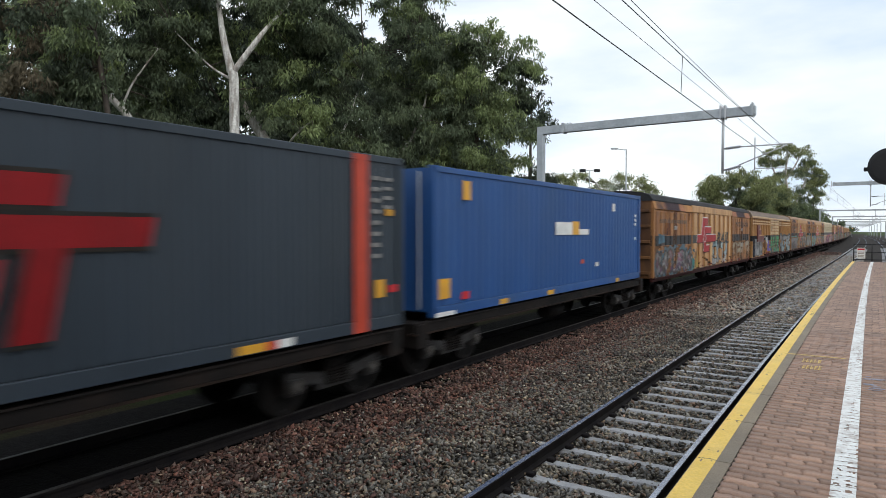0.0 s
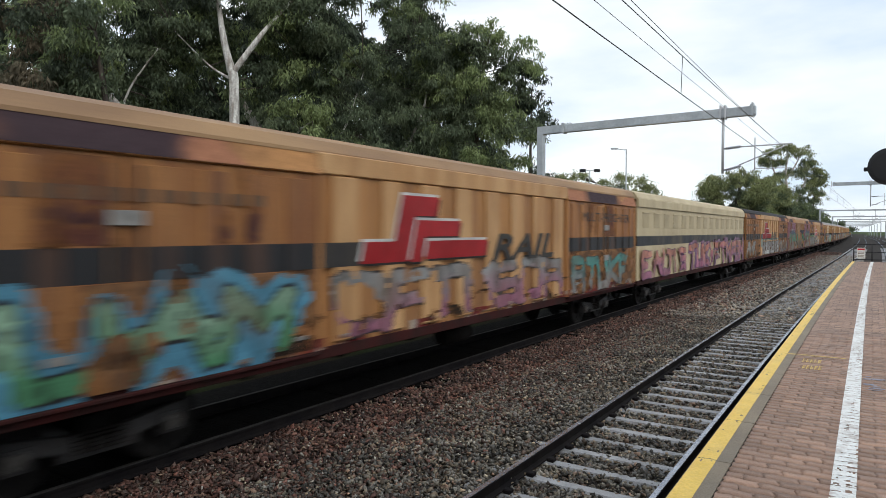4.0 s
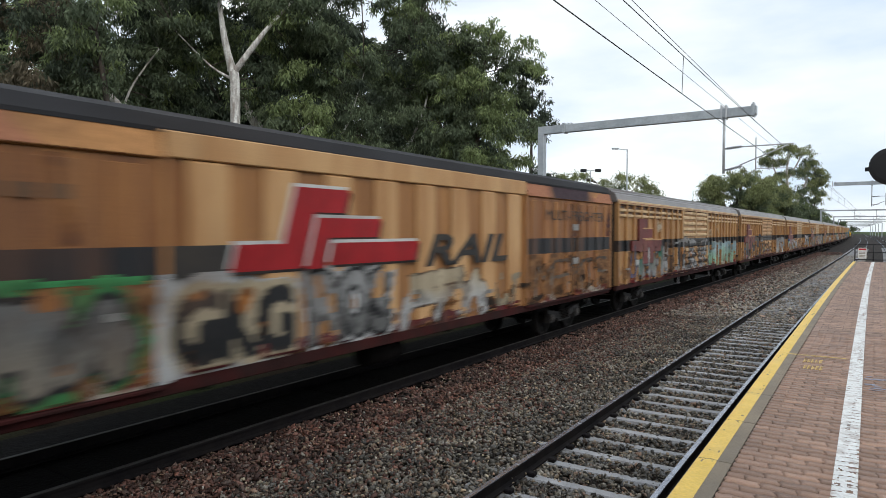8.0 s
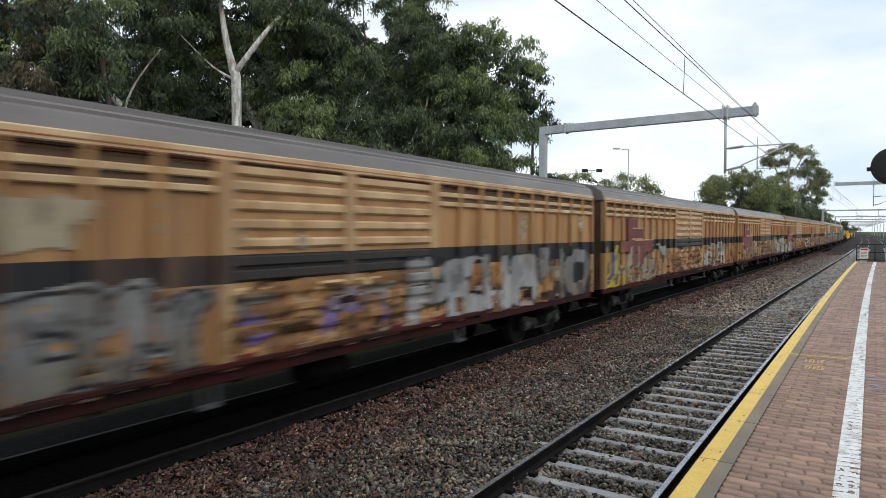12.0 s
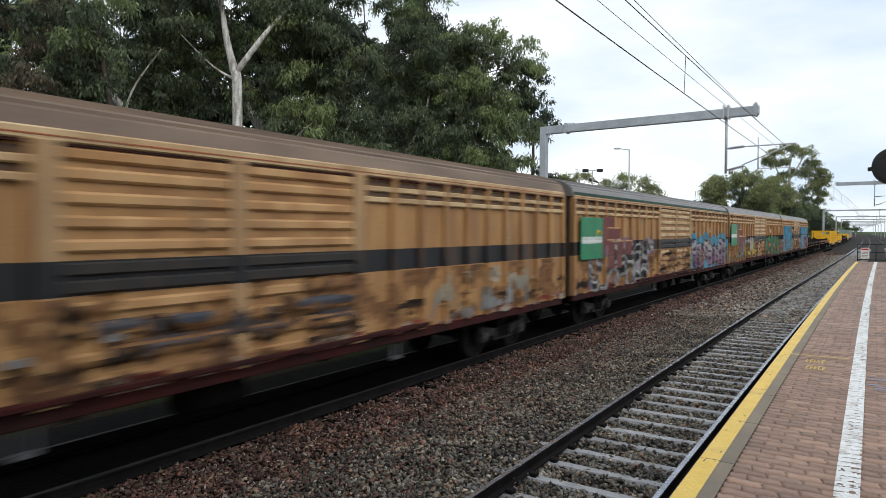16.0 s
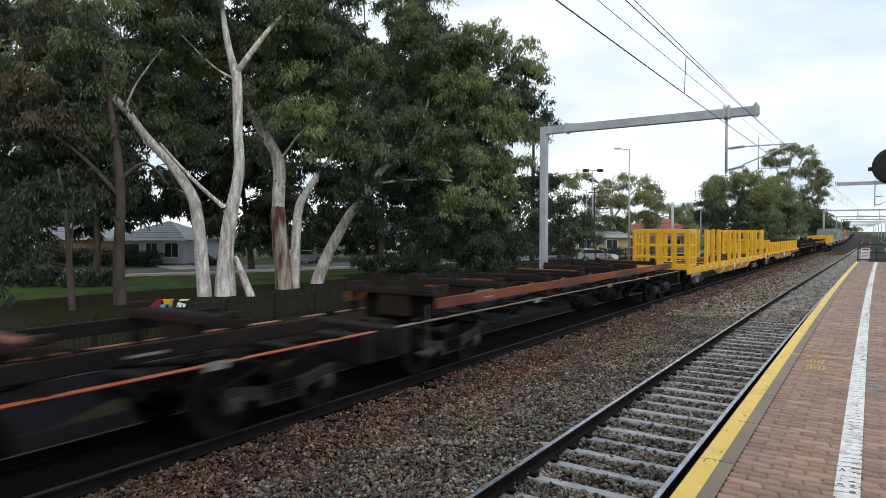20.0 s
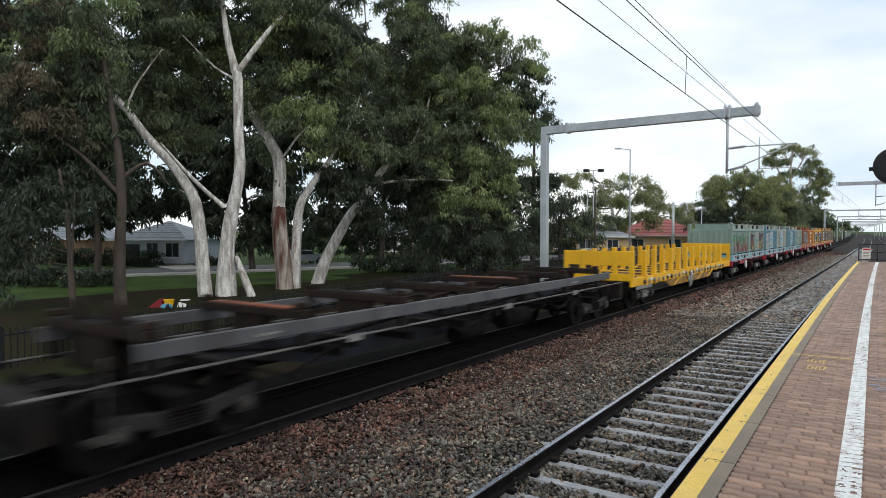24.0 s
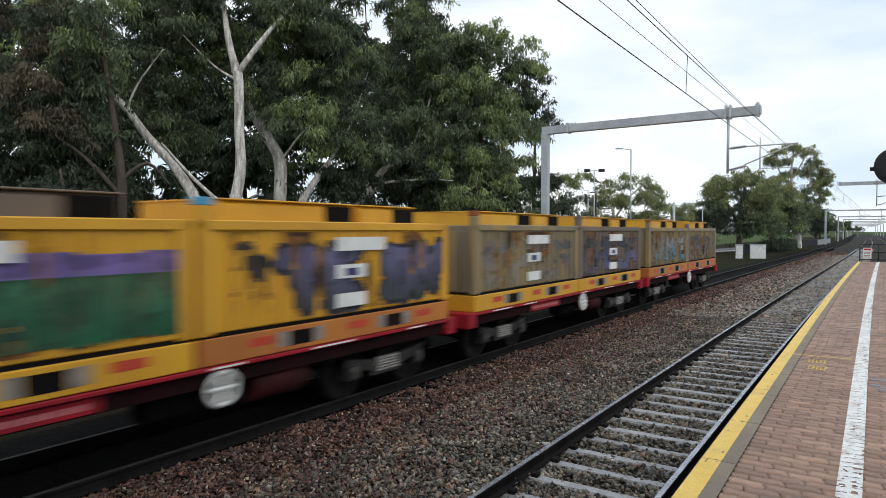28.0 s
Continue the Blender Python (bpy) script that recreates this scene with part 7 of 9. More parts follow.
    forms = ([(0, 1), (1, 2), (4, 5)], [(0, 1), (1, 2), (2, 5), (5, 4), (5, 3)], [(1, 2), (1, 4), (4, 5), (5, 3), (3, 0)], [(0, 1), (1, 2), (2, 3), (3, 0)],
             [(0, 6), (6, 3), (4, 5)], [(1, 0), (0, 3), (3, 2)], [(1, 2), (6, 7)], [(0, 1), (1, 8), (8, 2), (2, 3)], [(0, 1), (4, 2), (4, 3)], [(2, 1), (1, 0), (0, 3), (4, 8)])
    H, pitch, last = z1 - z0, (y1 - y0) / n, -1
    for i in range(n):
        cy, lean = y0 + (i + 0.5) * pitch, rng.uniform(-0.10, 0.10)
        th = min(pen * H, pitch * 0.2)
        wd, hh, cz = pitch * 0.5 - th, H * 0.5 - th, (z0 + z1) / 2
        pick = int(rng.integers(len(forms)))
        pick = pick if pick != last else (pick + 3) % len(forms)
        last = pick
        for a, b in forms[pick]:
            pa, pb = (np.array([cy + knots[k][0] * wd + lean * knots[k][1] + rng.uniform(-0.03, 0.03), cz + knots[k][1] * hh + rng.uniform(-0.04, 0.04) * H]) for k in (a, b))
            v = pb - pa
            t = np.clip(((Y - pa[0]) * v[0] + (Z - pa[1]) * v[1]) / max(v @ v, 1e-6), 0, 1)
            mask |= np.hypot(Y - pa[0] - t * v[0], Z - pa[1] - t * v[1]) < th
    return mask


def spray(parent, x, profile, q, seed, lift):
    """One sprayed piece on a fine sheet that follows the wall."""
    rng = np.random.default_rng(seed)
    y0, y1, z0, z1 = q["y0"], q["y1"], q["z0"], q["z1"]
    H = z1 - z0
    m = (q["back"] + 0.12 if q["halo"] else q["lw"] + 0.03) if q["what"] else 0.1
    ny, nz = int((y1 - y0 + 2 * m) / 0.048), int((H + 2 * m) / 0.027)
    Y, Z = np.meshgrid(np.linspace(y0 - m, y1 + m, ny), np.linspace(z0 - m, z1 + m, nz), indexing="ij")
    sy, sz = (y1 - y0 + 2 * m) / (ny - 1), (H + 2 * m) / (nz - 1)
    fine, slow = ripple(Y, Z, rng, 9.0, 1.0), ripple(Y, Z, rng, 2.4, 1.0)
    up = np.clip((Z - z0) / H, 0, 1)
    ink = {k: np.array(INK[q[k] or q["fill"]]) for k in ("fill", "low", "line", "halo", "shine", "alt")}
    if not q["what"]:
        sd = np.maximum(np.abs(Y - (y0 + y1) / 2) - (y1 - y0) / 2, np.abs(Z - (z0 + z1) / 2) - H / 2) + (0.05 * slow + 0.02 * fine) * (1.0 if q["wear"] else 0.3)
        mixer = np.clip(up + 0.25 * slow, 0, 1)[..., None]
        colour = ink["fill"] * mixer + ink["low"] * (1 - mixer)
        keep = sd < 0
    else:
        mask = word_mask(q["what"], Y, Z, y0, y1, z0, z1) if isinstance(q["what"], str) else shape_mask(q["what"], Y, Z, y0, y1, z0, z1, q["pen"], rng)
        reach = max(0.12, m)
        sd = np.where(mask, -spread(~mask, sy, sz, 0.12), spread(mask, sy, sz, reach))
        dy = q["warp"] * H * (0.07 * np.sin(Z * 5.0 / H + Y * 1.3 + seed) + 0.03 * np.sin(Y * 5.3 + Z * 3.7 + seed * 1.7))
        dz = q["warp"] * H * (0.05 * np.sin(Y * 1.9 + seed * 0.7) + 0.025 * np.sin(Y * 6.1 - Z * 4.0 + seed))
        gi, gj = np.meshgrid(np.arange(ny), np.arange(nz), indexing="ij")
        gi, gj = np.clip(gi + dy / sy, 0, ny - 1.001), np.clip(gj + dz / sz, 0, nz - 1.001)
        i, j = gi.astype(int), gj.astype(int)
        fi, fj = gi - i, gj - j
        sd = (sd[i, j] * (1 - fi) + sd[i + 1, j] * fi) * (1 - fj) + (sd[i, j + 1] * (1 - fi) + sd[i + 1, j + 1] * fi) * fj
        sd = sd - q["fat"] + 0.008 * fine
        n = len(q["what"]) if isinstance(q["what"], str) else q["what"]
        which = np.clip(((Y - y0) / (y1 - y0) * n).astype(int), 0, n - 1)
        mixer = np.clip(up * 1.7 - 0.35 + 0.2 * slow, 0, 1)[..., None]
        top = np.where(((which % 2 == 1) & bool(q["alt"]))[..., None], ink["alt"], ink["fill"])
        colour = top * mixer + ink["low"] * (1 - mixer)
        colour = colour * rng.uniform(0.82, 1.15, n)[which][..., None]
        if q["bands"]:
            a, b, c = (np.array(INK[k]) for k in q["bands"])
            u = up[..., None] + 0.03 * slow[..., None]
            colour = np.where(u > 0.82, a, np.where(u > 0.40, b, c)) * (0.9 + 0.1 * fine[..., None])
        for name, count, size in q["spots"]:
            for _ in range(count):
                cy, cz = rng.uniform(y0, y1), rng.uniform(z0, z1)
                colour = np.where((np.hypot(Y - cy, Z - cz) < size * rng.uniform(0.5, 1.2))[..., None], np.array(INK[name]), colour)
        if q["shine"]:
            streak = np.sin((Y * 0.8 + Z * 2.2) * 7.0 + 2.0 * slow) > 0.45
            colour = np.where(((sd < -0.02) & streak)[..., None], ink["shine"], colour)
        keep = sd < 0
        if q["line"]:
            colour = np.where((sd > -0.4 * q["lw"])[..., None], ink["line"], colour)
            keep = sd < q["lw"]
        if q["halo"]:
            cloud = sd < q["lw"] + q["back"] * (0.75 + 0.35 * slow)
            colour = np.where((cloud & ~keep)[..., None], ink["halo"] * (1 + 0.12 * fine[..., None]), colour)
            keep = keep | cloud
    crease = (ripple(Y, Z, rng, 7.0, 0.9) > 0.9) & (sd < -0.03)
    colour = np.where(crease[..., None], colour * 0.55, colour) * 0.70
    keep = keep & (Z > 1.055) & (ripple(Y, Z, rng, 4.0, 0.7) < np.interp(q["wear"], (0, 0.1, 0.3, 0.6), (9.0, 1.45, 0.75, 0.1)))
    colour = np.clip(colour * (0.90 + 0.10 * ripple(Y, Z, rng, 6.0, 0.15)[..., None] + rng.uniform(-0.05, 0.05, Y.shape)[..., None]), 0.004, 0.85)
    X = x + lift + profile(Y, Z)
    words = q["fill"] + (" and " + q["low"] if q["low"] and q["low"] != q["fill"] else "")
    label = f"{words} sprayed lettering" + (f" with {q['line']} outlines" if q["line"] else "") if q["what"] else f"rough {words} patch of sprayed paint"
    return tagged(part("graffiti", tinted("graffiti", X, Y, Z, colour, keep, M["spray"]), None, parent, label), kind="stuff")


def louvre_wall(Y, Z):
    a, b = -LOUVRE_VAN + 0.04, -2.47
    pitch = (b - a) / BAYS
    f = np.abs(((np.abs(Y) + b) / pitch + 0.5) % 1 - 0.5) * pitch
    door = np.abs(Y) <= 2.45
    slat = np.min([np.abs(Z - z) for z in (1.22, 1.50, 1.78, 2.04, 2.27, 2.46, 2.70, 2.95, 3.20)], axis=0) < 0.085
    stile = np.min([np.abs(Y - y) for y in (-2.35, 0.0, 2.35)], axis=0) < 0.15
    return np.where(door, np.where(stile | slat, 0.093, 0.043), np.where(f < 0.085, 0.092, np.where(Z > 3.30, 0.075, 0.010)))


def multi_wall(Y, Z):
    f = np.abs(((Y + 4.75 - 0.62) / 1.182 + 0.5) % 1 - 0.5) * 1.182
    proud = np.where(np.abs(Y) < 4.68, np.where((f < 0.325) & (Z > 1.12), 0.068, 0.012), 0.081)
    return np.where(np.abs(np.abs(Y) - 4.75) < 0.09, 0.083, proud)


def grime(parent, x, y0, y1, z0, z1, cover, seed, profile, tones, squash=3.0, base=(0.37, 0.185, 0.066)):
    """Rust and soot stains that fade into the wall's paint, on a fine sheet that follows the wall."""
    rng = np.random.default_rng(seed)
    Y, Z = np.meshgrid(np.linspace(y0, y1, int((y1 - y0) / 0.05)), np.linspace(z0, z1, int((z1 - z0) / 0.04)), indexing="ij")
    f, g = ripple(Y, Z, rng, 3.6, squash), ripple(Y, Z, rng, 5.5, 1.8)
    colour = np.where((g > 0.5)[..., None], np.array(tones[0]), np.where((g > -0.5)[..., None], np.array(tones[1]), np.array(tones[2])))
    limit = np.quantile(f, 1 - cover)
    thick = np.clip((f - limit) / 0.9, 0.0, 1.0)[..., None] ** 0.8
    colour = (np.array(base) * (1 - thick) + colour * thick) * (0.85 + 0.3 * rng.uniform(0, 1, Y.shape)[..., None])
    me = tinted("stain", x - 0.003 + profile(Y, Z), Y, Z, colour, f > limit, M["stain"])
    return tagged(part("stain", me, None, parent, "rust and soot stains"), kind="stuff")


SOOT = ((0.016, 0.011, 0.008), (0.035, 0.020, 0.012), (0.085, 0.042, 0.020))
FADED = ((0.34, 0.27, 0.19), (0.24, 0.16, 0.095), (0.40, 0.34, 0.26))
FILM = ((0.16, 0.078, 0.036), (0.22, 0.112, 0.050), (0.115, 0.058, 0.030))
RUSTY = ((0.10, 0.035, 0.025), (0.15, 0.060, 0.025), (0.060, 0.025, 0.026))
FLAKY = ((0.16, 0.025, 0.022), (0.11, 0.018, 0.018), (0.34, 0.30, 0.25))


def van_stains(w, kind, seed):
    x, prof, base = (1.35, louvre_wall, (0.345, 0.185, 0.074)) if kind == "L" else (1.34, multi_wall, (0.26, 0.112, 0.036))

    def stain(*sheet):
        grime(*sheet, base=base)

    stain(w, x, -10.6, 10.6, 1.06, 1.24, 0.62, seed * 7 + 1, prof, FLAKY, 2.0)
    # soot low on the sides: real dirt that also darkens them towards the bottom
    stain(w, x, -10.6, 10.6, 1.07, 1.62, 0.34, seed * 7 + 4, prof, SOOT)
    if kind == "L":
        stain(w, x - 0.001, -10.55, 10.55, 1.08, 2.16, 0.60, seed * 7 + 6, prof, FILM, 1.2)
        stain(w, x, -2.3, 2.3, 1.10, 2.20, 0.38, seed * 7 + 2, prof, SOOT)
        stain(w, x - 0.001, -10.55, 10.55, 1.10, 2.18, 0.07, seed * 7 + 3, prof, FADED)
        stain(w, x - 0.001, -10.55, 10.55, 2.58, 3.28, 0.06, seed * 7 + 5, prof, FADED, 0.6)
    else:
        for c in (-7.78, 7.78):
            # brown dirt film that also stands in for dimmer light on these doors
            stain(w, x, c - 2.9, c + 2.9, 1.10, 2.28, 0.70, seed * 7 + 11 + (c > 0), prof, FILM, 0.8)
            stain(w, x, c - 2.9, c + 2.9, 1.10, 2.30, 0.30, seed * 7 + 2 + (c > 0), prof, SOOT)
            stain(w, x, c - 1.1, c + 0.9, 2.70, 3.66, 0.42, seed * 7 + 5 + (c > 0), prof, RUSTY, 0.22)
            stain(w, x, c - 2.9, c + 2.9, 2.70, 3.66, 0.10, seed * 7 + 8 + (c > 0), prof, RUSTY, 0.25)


P = piece
ART = (
    [P(-10.5, -4.8, 1.15, 2.05, 7, "pink", "plum", halo="steel", back=0.13, lw=0.08, shine="silver", spots=(("brown", 9, 0.25), ("black", 6, 0.15)), alt="putty", pen=0.18), P(-10.2, -9.3, 2.36, 2.66, 0, "steel"), P(-4.75, -4.2, 1.1, 2.1, 0, "steel", "teal"),
     P(-4.3, -3.35, 1.22, 2.1, 0, "orange", "ochre", wear=0.3), P(-0.45, 3.6, 1.15, 2.32, 4, "ice", "white", lw=0.07), P(5.0, 10.4, 1.15, 2.2, 5, "cream", "orange", line="brown")],
    [P(-9.7, -6.3, 1.14, 2.3, 0, "grey", "silver", wear=0.0), P(-10.6, -9.6, 1.1, 2.2, 0, "navy", "black", wear=0.0), P(-9.7, -6.4, 1.18, 2.22, 3, "silver", "white", halo="silver", back=0.05, lw=0.06, pen=0.22, warp=0.8, wear=0.0), P(-9.95, -9.2, 1.12, 1.5, 0, "slate"), P(-9.85, -9.25, 1.6, 1.88, 0, "orange"), P(-5.25, -3.8, 1.45, 2.5, 2, "white", line="", wear=0.3, pen=0.16),
     P(-6.2, -2.6, 1.06, 1.28, 0, "red", "maroon", wear=0.3), P(-3.75, -2.0, 1.3, 2.15, 0, "purple", wear=0.2), P(2.1, 2.95, 1.3, 2.2, 0, "purple"), P(-2.35, 2.35, 1.2, 2.42, "NUZ", "green", "leaf", fat=0.06, lw=0.07, spots=(("red", 4, 0.1),)),
     P(3.6, 10.4, 1.12, 2.45, 6, "silver", "ice", halo="grey", pen=0.14)],
    [P(-10.55, -5.7, 2.28, 2.42, 0, "teal", wear=0.0), P(-10.45, -5.75, 1.15, 2.22, 0, "putty", "grey", wear=0.0), P(-5.85, -5.3, 1.45, 2.1, 0, "putty", "silver", wear=0.0), P(-10.4, -5.8, 1.2, 2.15, 6, "silver", "putty", line="grey", lw=0.03, pen=0.2, warp=0.3, wear=0.2),
     P(-9.08, -8.52, 1.1, 1.85, 0, "black", wear=0.0), P(-8.44, -7.92, 1.1, 1.9, 0, "black", wear=0.0), P(-7.72, -7.6, 1.2, 1.6, 0, "brown", wear=0.0), P(-6.46, -6.3, 1.75, 2.12, 0, "black", wear=0.0), P(-7.6, -7.3, 1.95, 2.3, 0, "black", wear=0.0), P(-10.0, -9.6, 1.1, 1.75, 0, "black", wear=0.0), P(-7.1, -6.8, 1.1, 1.6, 0, "black", wear=0.0), P(-9.45, -9.15, 1.8, 2.12, 0, "pink", wear=0.0), P(-8.72, -8.5, 1.62, 1.92, 0, "pink", wear=0.0), P(-7.5, -7.22, 1.38, 1.7, 0, "pink", wear=0.0), P(-6.7, -6.4, 1.95, 2.2, 0, "pink", wear=0.0), P(-6.2, -6.0, 1.28, 1.55, 0, "pink", wear=0.0), P(-9.3, -9.05, 1.3, 1.55, 0, "pink", wear=0.0), P(-8.0, -7.62, 1.95, 2.2, 0, "ice", wear=0.0), P(-5.78, -5.5, 2.18, 2.36, 0, "teal", wear=0.0), P(-5.56, -5.26, 2.0, 2.2, 0, "teal", wear=0.0), P(-5.32, -5.06, 1.84, 2.04, 0, "teal", wear=0.0), P(-5.18, -4.95, 1.66, 1.88, 0, "teal", wear=0.0), P(-5.38, -5.1, 1.5, 1.7, 0, "teal", wear=0.0), P(-5.6, -5.32, 1.36, 1.54, 0, "teal", wear=0.0), P(-5.8, -5.54, 1.24, 1.4, 0, "teal", wear=0.0),
     P(-4.9, -3.7, 1.2, 2.2, 0, "orange", "brown", wear=0.4),
     P(-3.1, 3.8, 1.15, 2.25, 6, "silver", "putty", line="brown", wear=0.25), P(4.4, 10.3, 1.18, 2.35, 6, "putty", "silver", line="ochre", lw=0.07, pen=0.16), P(7.0, 8.6, 2.36, 2.58, 0, "teal", wear=0.4)],
    [P(-10.3, -5.3, 1.15, 2.15, 4, "mint", "leaf", halo="sky", back=0.25), P(-4.4, 4.4, 1.15, 2.2, 7, "silver", "pink"), P(5.0, 10.0, 1.1, 2.1, 5, "teal", "silver")],
    [P(-10.5, -4.0, 1.12, 2.15, 5, "coral", "pink", line="plum"), P(-3.4, 10.3, 1.12, 2.3, 10, "coral", "pink", line="plum", halo="mauve", back=0.14)],
    [P(-10.5, -6.8, 1.2, 2.2, 3, "silver", "putty", line="brown", wear=0.35, pen=0.16), P(-4.6, 4.8, 2.14, 2.36, 0, "sage", wear=0.0), P(-4.6, -3.75, 1.72, 2.2, 0, "sage", wear=0.0), P(-3.7, 4.8, 1.14, 2.12, 0, "putty", "silver", wear=0.0), P(-3.7, 4.8, 1.15, 2.06, 9, "silver", "white", line="brown", lw=0.07, warp=0.2, pen=0.15, wear=0.12),
     P(5.0, 10.6, 1.12, 2.05, 6, "putty", "grey", line="brown", wear=0.3, pen=0.16)],
    [P(-9.55, -1.5, 1.15, 2.92, "MEPHA", "leaf", lw=0.055, halo="cream", back=0.03, fat=0.05, warp=0.15, bands=("navy", "jade", "putty")), P(0.05, 5.0, 1.15, 2.92, "KEW", "leaf", lw=0.055, halo="cream", back=0.03, fat=0.05, warp=0.15, bands=("navy", "jade", "putty")),
     P(5.4, 10.3, 1.15, 2.92, 3, "leaf", lw=0.055, warp=0.15, pen=0.13, bands=("navy", "jade", "putty")), P(-1.3, -0.15, 1.2, 2.85, 0, "ochre", "brown", wear=0.3), P(-10.5, -9.7, 1.7, 2.3, 0, "mauve", "white", wear=0.6)],
    [P(-10.3, -5.0, 2.26, 2.38, 0, "green", "moss", wear=0.0), P(-10.2, -5.1, 1.2, 2.14, 6, "grey", "putty", halo="moss", back=0.09, lw=0.07, warp=0.15, pen=0.21), P(-4.7, 4.7, 1.05, 1.27, 0, "maroon", wear=0.3),
     P(-4.65, -2.75, 1.2, 2.1, "GKG", "black", "black", line="cream", halo="white", back=0.13, lw=0.07, fat=0.075, warp=0.3, wear=0.0, spots=(("orange", 2, 0.16),)), P(-2.35, -0.55, 1.18, 2.22, "ROS", "silver", "grey", halo="white", back=0.12, fat=0.05),
     P(-0.1, 2.9, 1.12, 2.1, 3, "cream", "white", line="brown", pen=0.16), P(3.2, 4.4, 1.15, 1.9, 2, "cream", line="", wear=0.3), P(5.2, 10.4, 1.2, 2.1, 5, "brown", "putty", line="", pen=0.06)],
    [P(-9.2, -8.55, 1.3, 2.48, 0, "slate", "iris"), P(-8.9, -4.7, 1.15, 2.3, 7, "white", "silver", line="slate", alt="pine", pen=0.2, lw=0.06), P(-9.85, -9.3, 1.45, 2.0, 1, "brown", line="", pen=0.06), P(-5.1, -3.6, 1.35, 2.4, 3, "brown", line="", pen=0.05),
     P(-3.4, 2.7, 1.25, 2.35, 8, "black", line="", halo="silver", back=0.16, pen=0.10, wear=0.35, spots=(("orange", 6, 0.15),)), P(2.9, 10.4, 1.1, 2.3, 7, "ice", "mint", line="putty", pen=0.17), P(1.0, 4.2, 1.05, 1.25, 0, "red", wear=0.3)],
    [P(-10.6, -9.3, 1.15, 1.85, 2, "slate", "putty", line="", wear=0.3), P(-9.2, -2.35, 1.12, 2.42, 9, "grey", "slate", line="brown", alt="putty", halo="slate", back=0.10, pen=0.2, wear=0.2, spots=(("pink", 9, 0.13), ("silver", 9, 0.16))), P(-2.1, 2.1, 1.35, 1.72, 4, "leaf", "pink", line="brown", wear=0.4),
     P(5.0, 10.4, 1.08, 2.35, 5, "silver", "white", line="brown", pen=0.16)],
    [P(-9.5, -7.6, 1.95, 2.17, 0, "blue", "navy", wear=0.0), P(-9.4, -2.35, 1.15, 2.12, 6, "white", "silver", line="", pen=0.2, spots=(("leaf", 4, 0.16), ("slate", 5, 0.16))), P(-5.3, -4.75, 1.6, 2.1, 0, "white", wear=0.0), P(-3.35, -2.5, 1.7, 2.15, 0, "white", "silver", wear=0.0),
     P(-4.45, -4.15, 1.72, 2.12, 0, "navy", "slate", wear=0.0), P(-4.85, -4.5, 1.1, 1.7, 0, "black", "slate", wear=0.0), P(-4.55, -3.1, 1.66, 1.96, 0, "white", wear=0.0), P(-4.5, -3.15, 1.74, 1.88, 0, "navy", wear=0.0), P(-4.75, -4.45, 1.68, 1.98, 0, "navy", wear=0.0), P(-5.1, -4.85, 1.4, 1.58, 0, "leaf", wear=0.0),
     P(-10.55, -10.05, 1.2, 1.85, 1, "white", "slate", line="slate"),
     P(5.2, 10.4, 1.08, 2.38, "UGRJ", "white", "silver", line="slate", fat=0.05)],
    [P(-10.55, -9.0, 1.3, 2.1, 0, "brown", wear=0.45), P(-10.2, -9.45, 1.3, 1.5, 0, "white", wear=0.0), P(-8.6, -2.7, 1.15, 2.15, 5, "silver", "putty", halo="silver", back=0.08, pen=0.19, warp=0.9, lw=0.06), P(-10.0, -7.6, 2.62, 3.2, 0, "cream", wear=0.5), P(-5.9, -3.2, 2.62, 3.2, 0, "cream", wear=0.55),
     P(-2.2, 1.2, 1.3, 2.0, 4, "putty", "purple", line="", wear=0.4), P(1.4, 6.9, 1.12, 2.36, 4, "silver", "white", lw=0.07, pen=0.17), P(7.1, 10.4, 1.12, 2.35, "HO", "silver", "putty", fat=0.10, lw=0.08)],
    [P(-10.5, -8.7, 1.12, 2.28, "USA", "iris", "slate", line="yellow", lw=0.10, fat=0.03), P(-10.45, -9.9, 1.22, 1.36, 0, "white", wear=0.0), P(-9.3, -8.75, 1.42, 1.58, 0, "white", wear=0.0), P(-8.4, -4.5, 1.12, 2.35, 5, "cream", line="brown", pen=0.10, wear=0.2), P(-4.4, -3.8, 1.6, 2.2, 0, "ice", wear=0.4),
     P(3.0, 8.0, 1.1, 2.3, 5, "ice", "white", line="", wear=0.2)],
    [P(-9.6, -4.0, 1.1, 2.2, 5, "cream", "putty", line="brown", wear=0.2), P(-2.0, 2.0, 1.3, 1.9, 3, "brown", line="", pen=0.06), P(4.0, 10.4, 1.1, 2.3, 4, "white", "ice", line="pine", halo="pine", back=0.12, pen=0.17)],
    [P(-10.4, -8.9, 1.15, 1.98, 2, "ice", "ice", line="", pen=0.22), P(-9.9, -9.3, 1.85, 2.05, 0, "orange"), P(-8.5, -6.4, 1.12, 1.88, "ecss", "white", line="", fat=0.09, wear=0.0), P(-6.1, -3.4, 1.3, 2.35, 5, "brown", line="", pen=0.05), P(-6.0, 5.0, 1.05, 1.27, 0, "red", "maroon", wear=0.4),
     P(6.0, 10.1, 1.12, 2.12, "SCRPY", "white", line="black", halo="slate", back=0.12, fat=0.02)],
    [P(-7.9, -4.8, 1.35, 2.12, 4, "silver", "ice", line="", pen=0.18), P(-9.5, -8.85, 1.6, 2.42, 1, "cream", line=""), P(-10.5, -9.95, 1.6, 2.3, 1, "cream", line=""), P(-8.75, -8.0, 1.27, 1.44, 0, "white", wear=0.0), P(-10.3, -9.7, 1.15, 1.4, 0, "black", wear=0.0), P(-4.6, -3.2, 2.2, 2.54, 0, "slate", "navy", wear=0.2),
